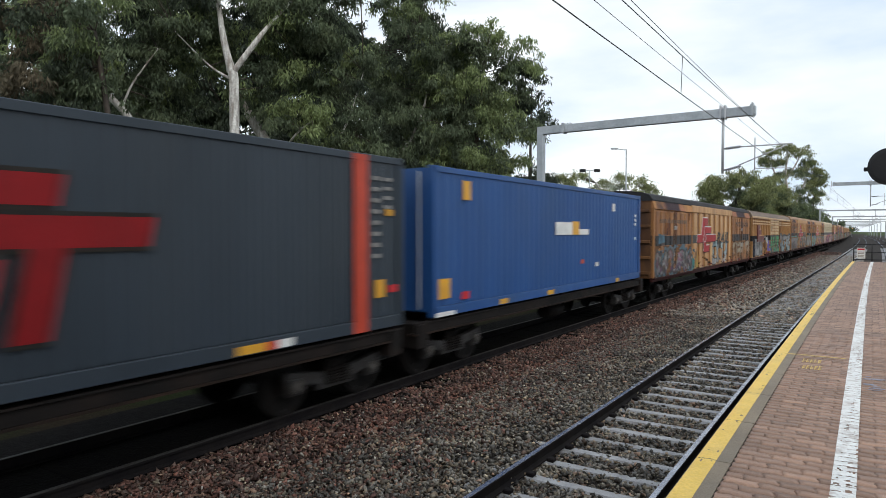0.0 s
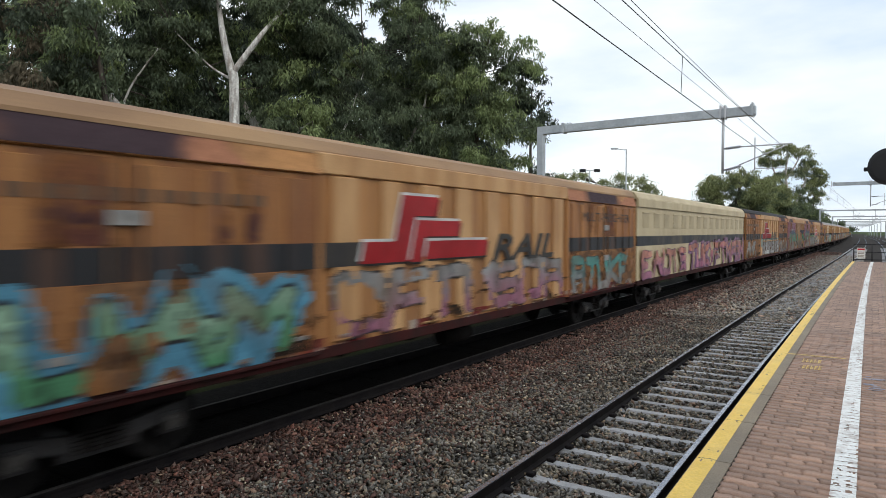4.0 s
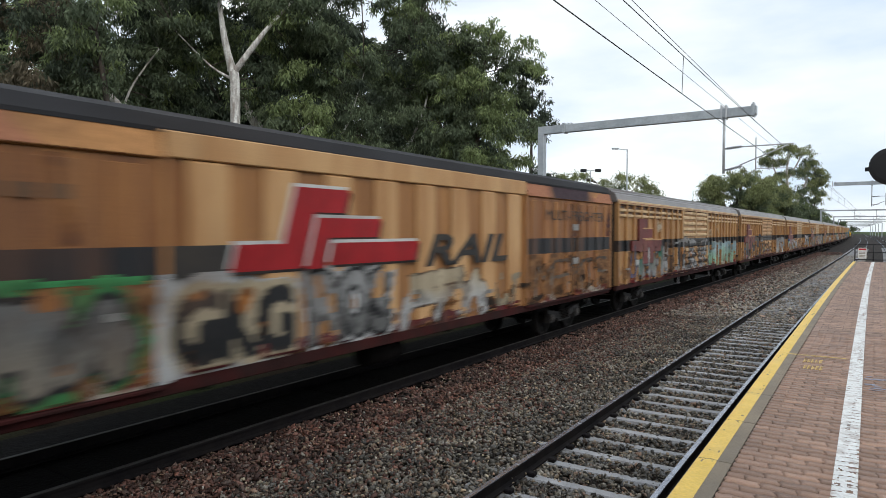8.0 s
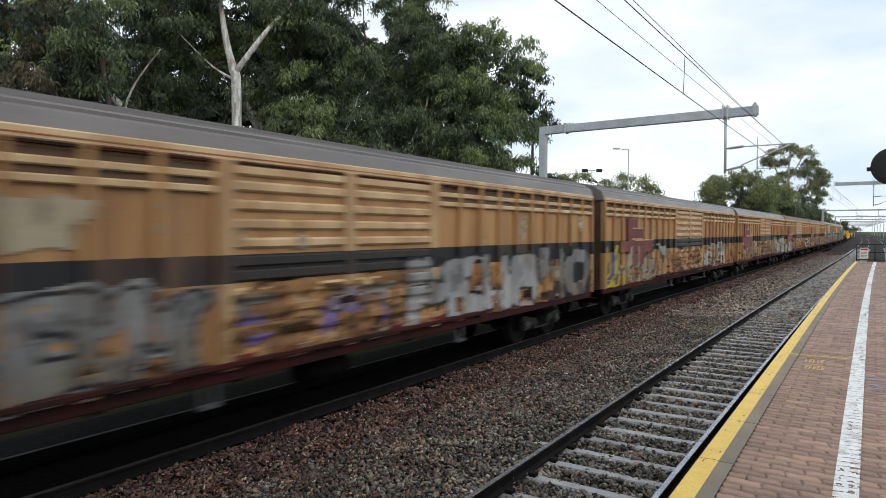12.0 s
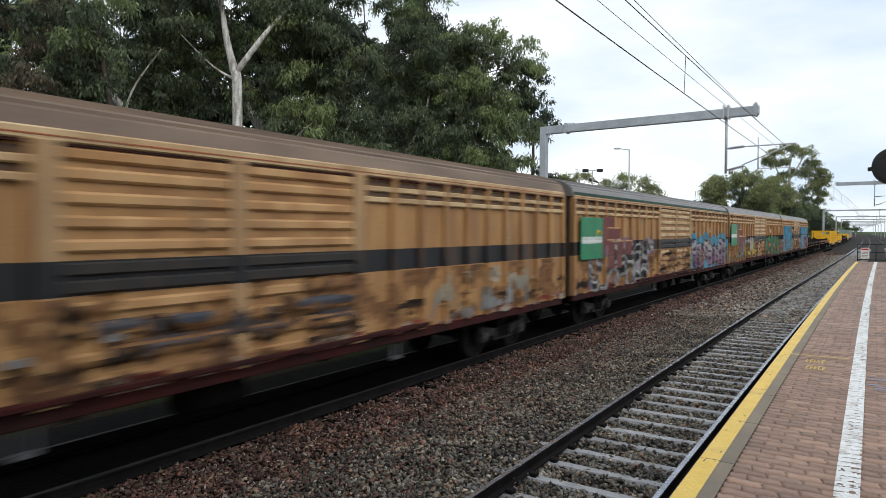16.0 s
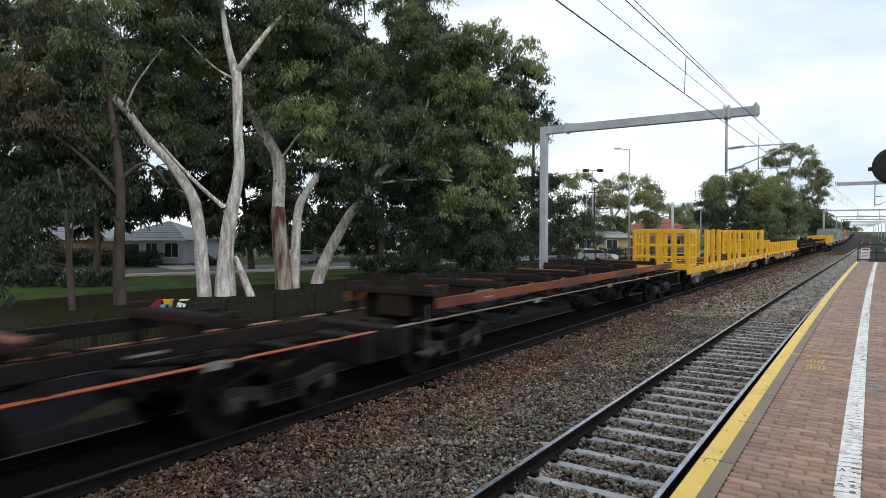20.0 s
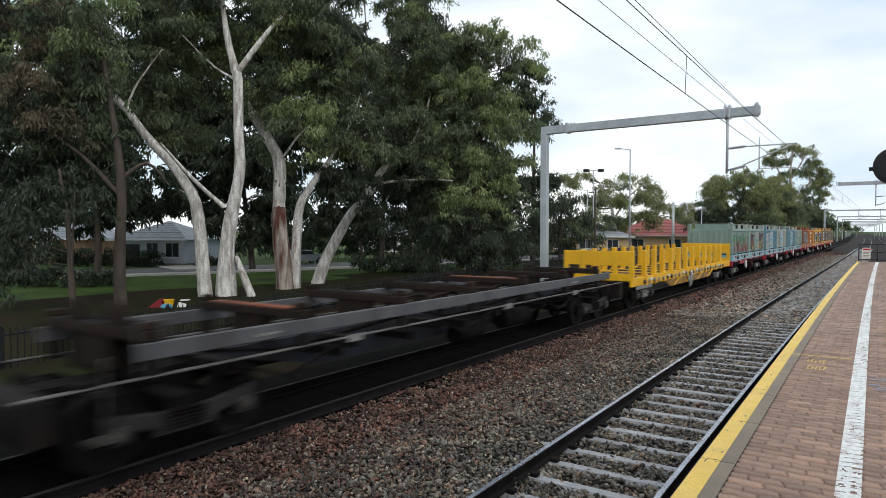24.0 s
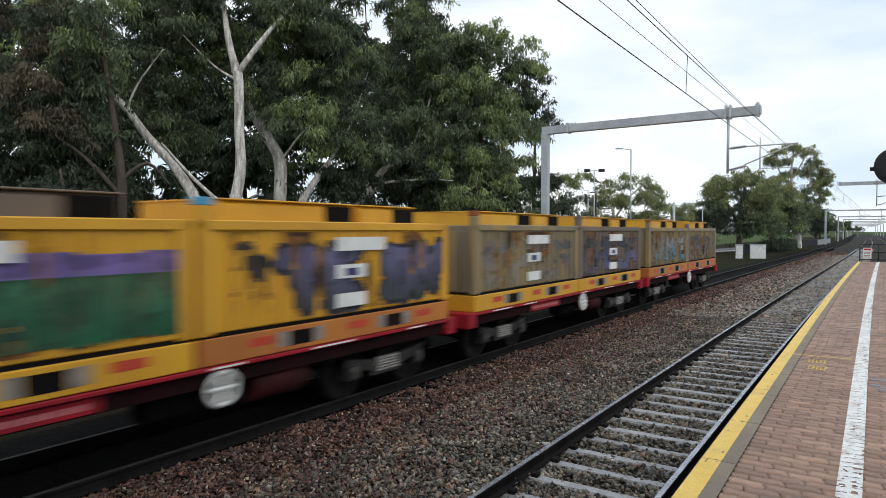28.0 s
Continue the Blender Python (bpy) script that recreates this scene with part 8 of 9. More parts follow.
     P(-4.6, -2.6, 1.4, 2.1, 3, "brown", line="", pen=0.06), P(-2.2, 2.2, 1.3, 1.9, 5, "slate", "brown", line="", wear=0.5), P(4.4, 8.6, 1.15, 2.1, 4, "cream", "silver", line="", wear=0.35)],
    [P(-9.25, -3.5, 1.14, 2.45, 5, "black", line="silver", halo="mauve", back=0.10, lw=0.08, warp=1.8, pen=0.16, shine="white"), P(3.0, 10.3, 1.1, 2.4, 4, "white", "mauve", halo="sky", back=0.34, lw=0.06, warp=0.9, pen=0.24, shine="plum", wear=0.03)],
    [P(-10.4, -8.6, 1.12, 2.0, 2, "slate", "putty", line="", wear=0.2), P(-8.4, -6.1, 1.25, 2.4, 3, "grey", "silver", line="slate", pen=0.17), P(-5.8, -2.5, 1.3, 2.45, 4, "white", "yellow", line="slate", pen=0.18, lw=0.06), P(-1.8, 1.9, 2.2, 2.40, 7, "white", line="", pen=0.13, wear=0.2),
     P(2.4, 10.5, 1.1, 2.4, 9, "jade", "pine", line="forest", lw=0.05, pen=0.19, halo="putty", back=0.06, spots=(("maroon", 9, 0.14), ("cream", 9, 0.12)), warp=0.2)],
    [P(-10.75, -9.3, 1.9, 2.5, 0, "azure", wear=0.4), P(-10.7, -9.2, 1.08, 1.75, 3, "pink", "red", line="plum", pen=0.22), P(-9.25, -4.1, 1.1, 3.34, 0, "azure", "sky", wear=0.03), P(-5.6, -5.2, 1.2, 2.0, 0, "mauve", wear=0.2), P(-6.4, -5.9, 2.3, 3.0, 0, "tan", wear=0.4), P(-3.9, -2.6, 1.4, 2.2, 2, "cream", line="", wear=0.3),
     P(-4.0, -0.4, 2.1, 3.3, 2, "black", line="", pen=0.06, warp=1.6, wear=0.0), P(0.15, 2.05, 2.3, 3.36, "O", "black", line="", fat=-0.01, warp=0.6, wear=0.0), P(2.2, 3.5, 2.4, 3.3, "O", "black", line="", fat=-0.02, warp=0.8, wear=0.05),
     P(-0.45, 0.5, 1.25, 2.15, 0, "brown", "black", wear=0.4), P(1.2, 1.9, 1.76, 2.12, 0, "black", "brown", wear=0.05), P(1.9, 2.7, 1.3, 1.9, 0, "brown", wear=0.45), P(2.65, 3.65, 1.33, 2.32, 2, "silver", "mauve", line="", pen=0.17, wear=0.15),
     P(3.75, 9.72, 1.08, 3.31, 0, "azure", "azure", wear=0.0), P(4.1, 4.95, 1.08, 1.95, 0, "red", "maroon", wear=0.0), P(8.5, 9.45, 1.08, 2.12, 0, "red", "maroon", wear=0.0), P(3.75, 4.05, 1.92, 2.16, 0, "red", wear=0.0), P(4.22, 4.46, 2.18, 2.38, 0, "red", wear=0.0),
     P(9.02, 9.22, 2.2, 2.36, 0, "red", wear=0.0), P(4.3, 4.75, 1.12, 1.8, 2, "white", line="", pen=0.1, wear=0.1), P(9.9, 10.4, 1.15, 1.8, 0, "yellow", "ochre", wear=0.1), P(9.9, 10.2, 2.0, 2.4, 0, "moss", wear=0.1),
     P(4.9, 8.72, 1.12, 2.40, "RNK", "plum", "mauve", line="white", halo="black", back=0.05, lw=0.10, fat=0.06, warp=0.25, wear=0.0)],
)
VANS = ((24.25, "M"), (46.95, "L"), (69.15, "M"), (91.35, "M"), (113.35, "C"), (135.3, "M"), (157.35, "R"), (179.4, "M"), (201.3, "L"), (223.5, "L"), (245.8, "L"), (268.2, "L"), (290.5, "L"),
        (312.7, "L"), (334.7, "L"), (356.7, "L"), (378.8, "L"), (400.6, "L"), (422.35, "L"))


def van_art(w, kind, pieces, seed):
    x, prof = (1.358, louvre_wall) if kind == "L" else (1.34, multi_wall)
    for i, q in enumerate(pieces):
        spray(w, x, prof, q, seed * 20 + i, 0.0012 * i)
    rng = random.Random(seed)
    for _ in range(3):
        y, z = rng.uniform(-10, 10), rng.uniform(1.2, 1.9)
        dx = 0.105 if kind == "L" else 0.095
        part("white_stencil", boxes((x, x + dx, y, y + rng.uniform(0.15, 0.3), z, z + rng.uniform(0.05, 0.1))), M["bearing"], w)


def build_vans():
    first_m, first_l = multi_van(), louvre_van()
    seen = set()
    ends = [v[0] for v in VANS] + [444.2]
    for i, (u, kind) in enumerate(VANS):
        proto = first_l if kind == "L" else first_m
        if proto in seen:
            w = copy_thing(proto, Matrix())
            for o in [o for o in w.children_recursive if o.name.split(".")[0] in ("graffiti", "stain", "white_stencil")]:
                bpy.data.objects.remove(o)
            if kind != "L":
                repaint(w, ("roof",), M["tan_roof"])
            elif kind == "L":
                repaint(w, ("roof", "roof_rib"), M["grey_roof"])
        else:
            w = proto
            seen.add(proto)
        c = (u + ends[i + 1]) / 2
        join_train(w, c)
        if i in (3, 5, 7):
            for o in [o for o in w.children_recursive if o.name.split(".")[0] == "logo_bar" and min(v.co.z for v in o.data.vertices) < 2.0]:
                bpy.data.objects.remove(o)
        if i in (0, 5, 7):
            repaint(w, ("roof",), M["dark_roof"])
        if kind == "R":
            repaint(w, ("body", "door_post"), M["mauve"])
            for k, o in enumerate([o for o in w.children if o.name.split(".")[0] == "recessed_panel"]):
                o.material_slots[0].link = "OBJECT"
                o.material_slots[0].material = M["mauve"] if k % 2 == 0 else M["ochre"]
            repaint(w, ("side_panel",), M["ochre"])
            for o in w.children:
                if o.name.split(".")[0] == "sliding_door":
                    o.material_slots[0].link = "OBJECT"
                    o.material_slots[0].material = M["maroon"] if abs(o.location.y) > 7.8 else M["mauve"]
                    repaint(o, ("door_panel",), o.material_slots[0].material)
            tagged(w, "maroon and pink painted freight van with large green graffiti letters")
        if kind == "C":
            for o in [o for o in w.children_recursive if o.name.split(".")[0] in ("lock_bar", "door_panel", "roof_edge")] + [o for o in w.children if o.name.split(".")[0] in ("side_panel", "recessed_panel", "sliding_door", "door_post", "black_band", "door_plate", "hood", "door_track")]:
                bpy.data.objects.remove(o)
            repaint(w, ("body", "gutter", "roof", "far_side"), M["cream"])
            tagged(w, "cream steel freight van with black band and coral graffiti")
            part("fascia", boxes((1.335, 1.40, -VAN, VAN, 3.73, 4.05), soft=0.015), M["cream"], w)
            press = mesh_of("pressed_panel", boxes((1.335, 1.352, -0.36, 0.36, 2.98, 3.52), soft=0.006), M["cream_shade"])
            lip = mesh_of("panel_lip", boxes((1.335, 1.375, -0.40, 0.40, 3.52, 3.57), soft=0.008), M["cream"])
            for k in range(15):
                part("pressed_panel", press, None, w, at=pose(0, -9.8 + k * 1.4, 0))
                part("panel_lip", lip, None, w, at=pose(0, -9.8 + k * 1.4, 0))
        if kind in "RC":
            for o in [o for o in w.children_recursive if o.name.split(".")[0] in ("brand_mark", "logo_bar", "rail_lettering", "freighter_lettering", "lettering_bar")]:
                bpy.data.objects.remove(o)
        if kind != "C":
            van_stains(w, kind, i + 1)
        van_art(w, "L" if kind == "L" else "M", ART[i], i + 1)
        if i == 16:
            part("roof_trim", boxes((1.385, 1.425, -LOUVRE_VAN, LOUVRE_VAN, 3.86, 3.96), soft=0.01), M["green_gutter"], w, "dark green roof trim")
        if i in (16, 17):
            tagged(w, "tan louvred freight van with a green advertising board")
            b = part("advert_board", boxes((1.445, 1.47, -10.3, -8.6, 2.04, 3.26), soft=0.008), M["sign_green"], w, "green board with white lettering bars")
            for k in range(7):
                part("lettering_bar", boxes((1.47, 1.474, -10.22 + k * 0.22, -10.06 + k * 0.22, 2.50, 2.70)), M["white_mark"], b)
            part("lettering_bar", boxes((1.47, 1.473, -10.24, -8.68, 2.54, 2.60)), M["white_mark"], b)
            bm = bmesh.new()
            for k in range(8):
                a0, a1 = math.pi * k / 8, math.pi * (k + 1) / 8
                tube(bm, (1.472, -8.95 + 0.17 * math.cos(a0), 2.74 + 0.13 * math.sin(a0)), (1.472, -8.95 + 0.17 * math.cos(a1), 2.74 + 0.13 * math.sin(a1)), 0.022, n=6)
            part("arc_mark", bm, M["yellow_wagon"], b, "yellow arc")
        if i in (2, 9, 13, 15):
            for o in w.children_recursive:
                if o.type == "MESH" and o.data.materials and o.data.materials[0] == M["tan_louvre_pale"] and o.name.startswith("door_slat"):
                    o.material_slots[0].link = "OBJECT"
                    o.material_slots[0].material = M["tan_pale"]
        if i in (1, 14, 15):
            repaint(w, ("roof", "roof_rib"), M["brown_roof"])
        if i == 18:
            for o in [o for o in w.children_recursive if o.name.split(".")[0] in ("brand_mark", "logo_bar", "logo_edge")]:
                bpy.data.objects.remove(o)
            tagged(w, "tan louvred freight van with bright blue painted panels")
    # on the first louvred van the lower bars are painted over
    for o in [o for o in first_l.children_recursive if o.name.split(".")[0] == "logo_bar" and (min(v.co.z for v in o.data.vertices) < 2.0 or min(v.co.y for v in o.data.vertices) < -9.0)]:
        bpy.data.objects.remove(o)


build_vans()


# ---- containers and flat wagons ----
def flat_wagon(half, centre, deck_mat, edge_mat, label, style, brake=False, girder="brown_deck"):
    w = thing("flat_wagon", label, "freight wagon", "flat wagons of the train")
    if style == "skeletal":
        running_gear(w, half, centre, edge_mat, (1.118, 1.146), 1.25)
    else:
        running_gear(w, half, centre, deck_mat, (0.90, 1.08), 1.20)
    for s in (-1, 1):
        if style == "skeletal":
            part("side_rail", boxes((min(s * 1.24, s * 1.15), max(s * 1.24, s * 1.15), -half + 1.3, half - 1.3, 1.33, 1.54), soft=0.012), M[girder], w, "worn steel side girder")
            for y in np.arange(-half + 1.5, half - 1.2, 2.45):
                part("rail_stub", boxes((s * 1.18 - 0.05, s * 1.18 + 0.05, y - 0.09, y + 0.09, 1.09, 1.335)), deck_mat, w)
            for y in (-half + 3.0, half - 4.4):
                part("white_mark", boxes((s * 1.242 - 0.004, s * 1.242 + 0.004, y, y + 0.45, 1.40, 1.435)), M["bearing"], w)
        else:
            part("bottom_flange", boxes((min(s * 1.23, s * 1.02), max(s * 1.23, s * 1.02), -half, half, 0.875, 0.905)), edge_mat, w, "worn bottom flange")
            part("top_flange", boxes((min(s * 1.23, s * 1.06), max(s * 1.23, s * 1.06), -half, half, 1.08, 1.105)), deck_mat, w)
    for y in np.arange(-half + 0.3, half, 2.45 if style == "skeletal" else 1.25):
        part("cross_beam", boxes((-1.12, 1.12, y - 0.10, y + 0.10, 0.92, 1.10), soft=0.01), deck_mat, w)
    for y in (-half + 0.2, half - 0.2):
        part("headstock", boxes((-1.25, 1.25, y - 0.16, y + 0.16, 0.62, 1.09), soft=0.015), deck_mat, w)
    for y in (-half + 0.7, -0.2, half - 0.9):
        for s in (-1, 1):
            part("twist_lock", boxes((s * 1.13 - 0.09, s * 1.13 + 0.09, y - 0.12, y + 0.12, 1.10, 1.20), soft=0.015), M["underframe"], w)
    if style == "skeletal":
        # a deep spine that tapers towards the bogies
        bm = bmesh.new()
        prism(bm, [(-0.30, 0.55), (0.30, 0.55), (0.34, 1.12), (-0.34, 1.12)], -half + 2.6, half - 2.6)
        for v in bm.verts:
            if v.co.z < 0.6:
                v.co.y *= 0.62
        part("spine", bm, M["spine_paint"], w, "blue-black deep centre girder")
        for s in (-1, 1):
            for k, y in enumerate(np.arange(-half + 2.0, half - 3.4, 2.45)):
                a, b = ((0.34, 0.95), (1.18, 1.36)) if k % 2 else ((1.18, 1.36), (0.34, 0.95))
                part("diagonal", tube(bmesh.new(), (s * a[0], y, a[1]), (s * b[0], y + 2.3, b[1]), 0.035, n=6), M["underframe"], w)
            for y in np.arange(-half + 2.6, half - 3.4, 4.9):
                bm = bmesh.new()
                tube(bm, (s * 1.20, y, 1.10), (s * 1.10, y + 1.1, 0.72), 0.028, n=6)
                tube(bm, (s * 1.10, y + 1.1, 0.72), (s * 1.20, y + 2.2, 1.10), 0.028, n=6)
                part("truss_rod", bm, M["underframe"], w)
        if brake:
            bm = boxes((-0.9, 0.9, -half + 0.55, -half + 0.75, 1.0, 1.72), soft=0.02)
            bm.transform(pose(0, 1.0, 0))
            part("end_stand", bm, M["underframe"], w, "rusty upright end stand")
            for x, r in ((0.55, 0.235), (-0.45, 0.22)):
                part("hand_brake_wheel", spun(bmesh.new(), [(r - 0.05, 0), (r, 0.02), (r, 0.06), (r - 0.05, 0.08)], (x, -half + 1.40, 1.78), "Y", 18), M["brown_deck"], w, "grimy brown hand brake wheel")
            part("placard", boxes((1.10, 1.13, -half + 1.35, -half + 1.72, 1.20, 1.78)), M["cap"], w, "grimy grey placard")
            part("grab_iron", tube(bmesh.new(), (1.24, -half + 0.9, 0.55), (1.24, -half + 0.9, 1.45), 0.02, n=6), M["cap"], w)
            part("step", boxes((1.05, 1.30, -half + 0.75, -half + 1.1, 0.50, 0.54)), M["cap"], w, "worn steel step")
        for y in (-4.4, 0.9, 4.9):
            part("white_plate", boxes((1.252, 1.258, y, y + 0.34, 1.06, 1.18)), M["bearing"], w)
        for y in np.arange(-half + 1.5, half - 1.2, 2.45):
            part("bolster", boxes((-1.22, 1.22, y - 0.13, y + 0.13, 1.545, 1.68), (-0.40, 0.40, y - 0.10, y + 0.10, 1.10, 1.55), soft=0.015), M["brown_deck"], w, "rusty brown raised bolster")
            part("bolster_top", boxes((-0.95, 0.95, y - 0.11, y + 0.11, 1.682, 1.70), soft=0.005), M["orange_girder"] if int(y * 3) % 3 == 0 else M["flat_frame"], w, "rusted wear plate")
            for s in (-1, 1):
                part("bolster_lug", boxes((s * 1.12 - 0.08, s * 1.12 + 0.08, y - 0.10, y + 0.10, 1.685, 1.78), soft=0.015), M["brown_deck"], w)
        rng = random.Random(int(half * 10))
        for k in range(5):
            y, x = rng.uniform(-half + 2.5, half - 3), rng.uniform(-0.6, 0.6)
            r = rng.uniform(0.5, 0.9)
            path = [(x + 0.05 * q, y - r * math.cos(math.pi * q / 8), 1.10 + 0.42 * math.sin(math.pi * q / 8)) for q in range(9)]
            part("lashing_strap", limb_mesh(path, [0.035] * 9, M["brown_deck"] if k % 2 else M["flat_frame"], k), None, w, "slack lashing strap")
        part("brake_tank", tube(bmesh.new(), (0.8, 1.5, 0.72), (0.8, 2.8, 0.72), 0.22, n=14), M["underframe"], w)
    return w


def box_container(length, height, wall_mat, label, extras=None):
    """A corrugated freight container standing on z = 0."""
    c = thing("shipping_container", label, "container", "containers on the train")
    h, wd = length / 2, 1.25
    part("shell", boxes((-wd + 0.05, wd - 0.05, -h + 0.05, h - 0.05, 0.10, height - 0.03)), wall_mat, c)
    for s in (-1, 1):
        bm = bmesh.new()
        n = int((length - 0.5) / 0.28)
        pts = []
        for i in range(n):
            y = -h + 0.25 + (length - 0.5) * i / n
            q = (length - 0.5) / n
            pts += [(y, 0.0), (y + q * 0.3, 0.0), (y + q * 0.5, 0.032), (y + q * 0.8, 0.032)]
        a = [bm.verts.new((s * (wd - 0.045 + p), y, 0.22)) for y, p in pts]
        b = [bm.verts.new((s * (wd - 0.045 + p), y, height - 0.12)) for y, p in pts]
        for i in range(len(pts) - 1):
            bm.faces.new((a[i], a[i + 1], b[i + 1], b[i]))
        part("side_wall", bm, wall_mat, c, "corrugated steel side wall")
        part("bottom_rail", boxes((min(s * wd, s * (wd - 0.08)), max(s * wd, s * (wd - 0.08)), -h, h, 0.0, 0.20), soft=0.01), wall_mat, c)
        part("top_rail", boxes((min(s * wd, s * (wd - 0.08)), max(s * wd, s * (wd - 0.08)), -h, h, height - 0.12, height), soft=0.01), wall_mat, c)
        for e in (-1, 1):
            part("corner_post", boxes((min(s * wd, s * (wd - 0.16)), max(s * wd, s * (wd - 0.16)), min(e * h, e * (h - 0.16)), max(e * h, e * (h - 0.16)), 0, height + 0.01), soft=0.012), wall_mat, c)
    for k in range(4):
        part("lock_rod", tube(bmesh.new(), (-0.9 + k * 0.6, -h - 0.02, 0.15), (-0.9 + k * 0.6, -h - 0.02, height - 0.1), 0.022, n=6), M["galvanised"], c)
    return c


def sticker(c, x, y0, y1, z0, z1, mat, name="sticker"):
    return part(name, boxes((x, x + 0.006, y0, y1, z0, z1)), mat, c)


def build_boxes():
    wagon = flat_wagon(7.15, 5.6, M["flat_frame"], M["brown_deck"], "rusty skeletal container flat wagon", "plain")
    join_train(wagon, 16.9)
    other = join_train(copy_thing(wagon, Matrix()), 2.2)
    blue = box_container(13.30, 2.98, M["blue_box"], "blue corrugated steel shipping container on a flat wagon")
    join_train(blue, 16.96, 1.16)
    h = 6.86
    for y0, y1, z0, z1, m in ((-0.9, 0.25, 1.60, 1.95, "white_mark"), (0.25, 0.75, 1.60, 1.98, "amber"), (0.75, 1.5, 1.60, 1.76, "white_mark"), (0.9, 1.15, 0.75, 0.87, "orange_stripe"),
                              (2.1, 2.35, 0.62, 0.75, "white_mark"), (-6.5, -6.1, 0.35, 0.75, "amber"), (-5.65, -5.35, 0.28, 0.44, "logo_red"), (-5.6, -5.3, 2.35, 2.75, "amber"), (3.6, 3.85, 2.35, 2.6, "white_mark"),
                              (-4.0, -3.6, 0.02, 0.14, "amber"), (-1.4, -1.0, 0.02, 0.14, "amber"), (4.0, 4.3, 0.02, 0.14, "amber"), (-6.6, -5.9, 0.0, 0.09, "white_mark")):
        sticker(blue, 1.252, y0, y1, z0, z1, M[m])
    for z in (2.2, 2.05, 1.9, 1.4):
        sticker(blue, 1.252, 5.95, 6.1, z, z + 0.09, M["white_mark"], "lettering_bar")
    grey = box_container(14.63, 3.00, M["grey_box"], "dark grey shipping container with large red letter shapes")
    join_train(grey, 2.05, 1.16)
    sticker(grey, 1.252, 5.95, 6.30, 0.0, 2.98, M["orange_stripe"], "orange_stripe")
    for y0, y1, z0, z1, m in ((6.50, 6.74, 0.55, 0.86, "amber"), (6.85, 7.1, 0.62, 0.75, "logo_red"), (6.80, 6.98, 1.97, 2.08, "amber"), (3.6, 4.1, 0.02, 0.14, "amber"), (4.1, 4.3, 0.02, 0.14, "logo_red"), (4.3, 4.6, 0.02, 0.14, "white_mark")):
        sticker(grey, 1.252, y0, y1, z0, z1, M[m])
    for k in range(8):
        sticker(grey, 1.252, 6.42, 6.62, 2.57 - k * 0.19, 2.64 - k * 0.19, M["bearing"], "lettering_bar")
        if k < 4:
            sticker(grey, 1.252, 6.74, 6.94, 2.57 - k * 0.16, 2.63 - k * 0.16, M["bearing"], "lettering_bar")
    # big slanted red shapes
    mark = part("brand_mark", boxes((1.252, 1.256, -0.5, 0.5, 1.5, 1.52)), M["logo_red"], grey, "large red slanted shapes with black edges")
    for a, b, c, d in ((-1.5, 2.33, 1.52, 1.86), (-1.6, 1.22, 1.96, 2.29), (1.03, 1.40, 0.56, 1.52), (0.0, 0.80, 0.56, 1.42), (-3.6, -0.4, 1.05, 1.35), (-3.4, -2.8, 1.05, 2.3), (-1.2, -0.7, 0.45, 1.05)):
        for dx, g, m in ((1.255, 0.05, "letter_black"), (1.260, 0.0, "logo_red")):
            bm = bmesh.new()
            v = [bm.verts.new((dx, p + 0.2 * (q - 1.5), q)) for p, q in ((a - g, c - g), (b + g, c - g), (b + g, d + g), (a - g, d + g))]
            bm.faces.new(v)
            bmesh.ops.solidify(bm, geom=bm.faces[:], thickness=0.003)
            part("logo_bar", bm, M[m], mark)


build_boxes()


def build_flats():
    a = flat_wagon(8.3, 6.4, M["flat_frame"], M["rust_edge"], "empty rusty skeletal flat wagon with orange edges", "skeletal", False, "flat_frame")
    join_train(a, 453.0)
    b = flat_wagon(9.9, 7.8, M["flat_frame"], M["ochre_edge"], "long empty skeletal flat wagon with an orange-rust girder", "skeletal", True, "orange_girder")
    join_train(b, 471.8)
    d = flat_wagon(9.25, 7.2, M["flat_frame"], M["rust_edge"], "empty rusty skeletal flat wagon with a red-brown flange", "skeletal", False, "flat_frame")
    join_train(d, 536.6)
    c = flat_wagon(9.25, 7.2, M["flat_frame"], M["worn_line"], "empty black skeletal flat wagon with grey girders", "skeletal", True, "grey_girder")
    join_train(c, 555.5)


build_flats()


def stake_wagon(half, centre, height, bulk, label, posts, tall):
    w = thing("stake_wagon", label, "freight wagon", "yellow stake wagons")
    Y = M["yellow_wagon"]
    running_gear(w, half, centre, Y, (0.90, 1.20), 1.28)
    repaint(w, ("spring",), M["bearing"])
    for s in (-1, 1):
        bm = bmesh.new()
        prism(bm, [(-0.03, 0.90), (0.03, 0.90), (0.03, 0.60), (-0.03, 0.60)], -half * 0.52, half * 0.52)
        for v in bm.verts:
            v.co.x += s * 1.22
            if v.co.z < 0.65:
                v.co.y *= 0.80
        part("belly_girder", bm, M["rust_yellow"] if s > 0 else Y, w, "rust-stained yellow belly girder")
        for k in range(4):
            y = -half * 0.36 + k * half * 0.24
            bm = bmesh.new()
            tube(bm, (s * 1.25, y, 0.62), (s * 1.25, y + half * 0.12, 0.90), 0.035, n=6)
            part("belly_brace", bm, Y, w)
        for i, y in enumerate(posts):
            part("stake", boxes((s * 1.20 - 0.08, s * 1.20 + 0.08, y - 0.11, y + 0.11, 0.85, height), soft=0.012), Y, w)
            if s > 0 and not tall:
                for e in (-0.27, 0.27):
                    part("ratchet", tube(bmesh.new(), (1.28, y + e, 1.02), (1.36, y + e, 1.02), 0.085, 0.07, 10), M["bearing"] if (i + (e > 0)) % 3 else M["cap"], w, "grey lashing ratchet")
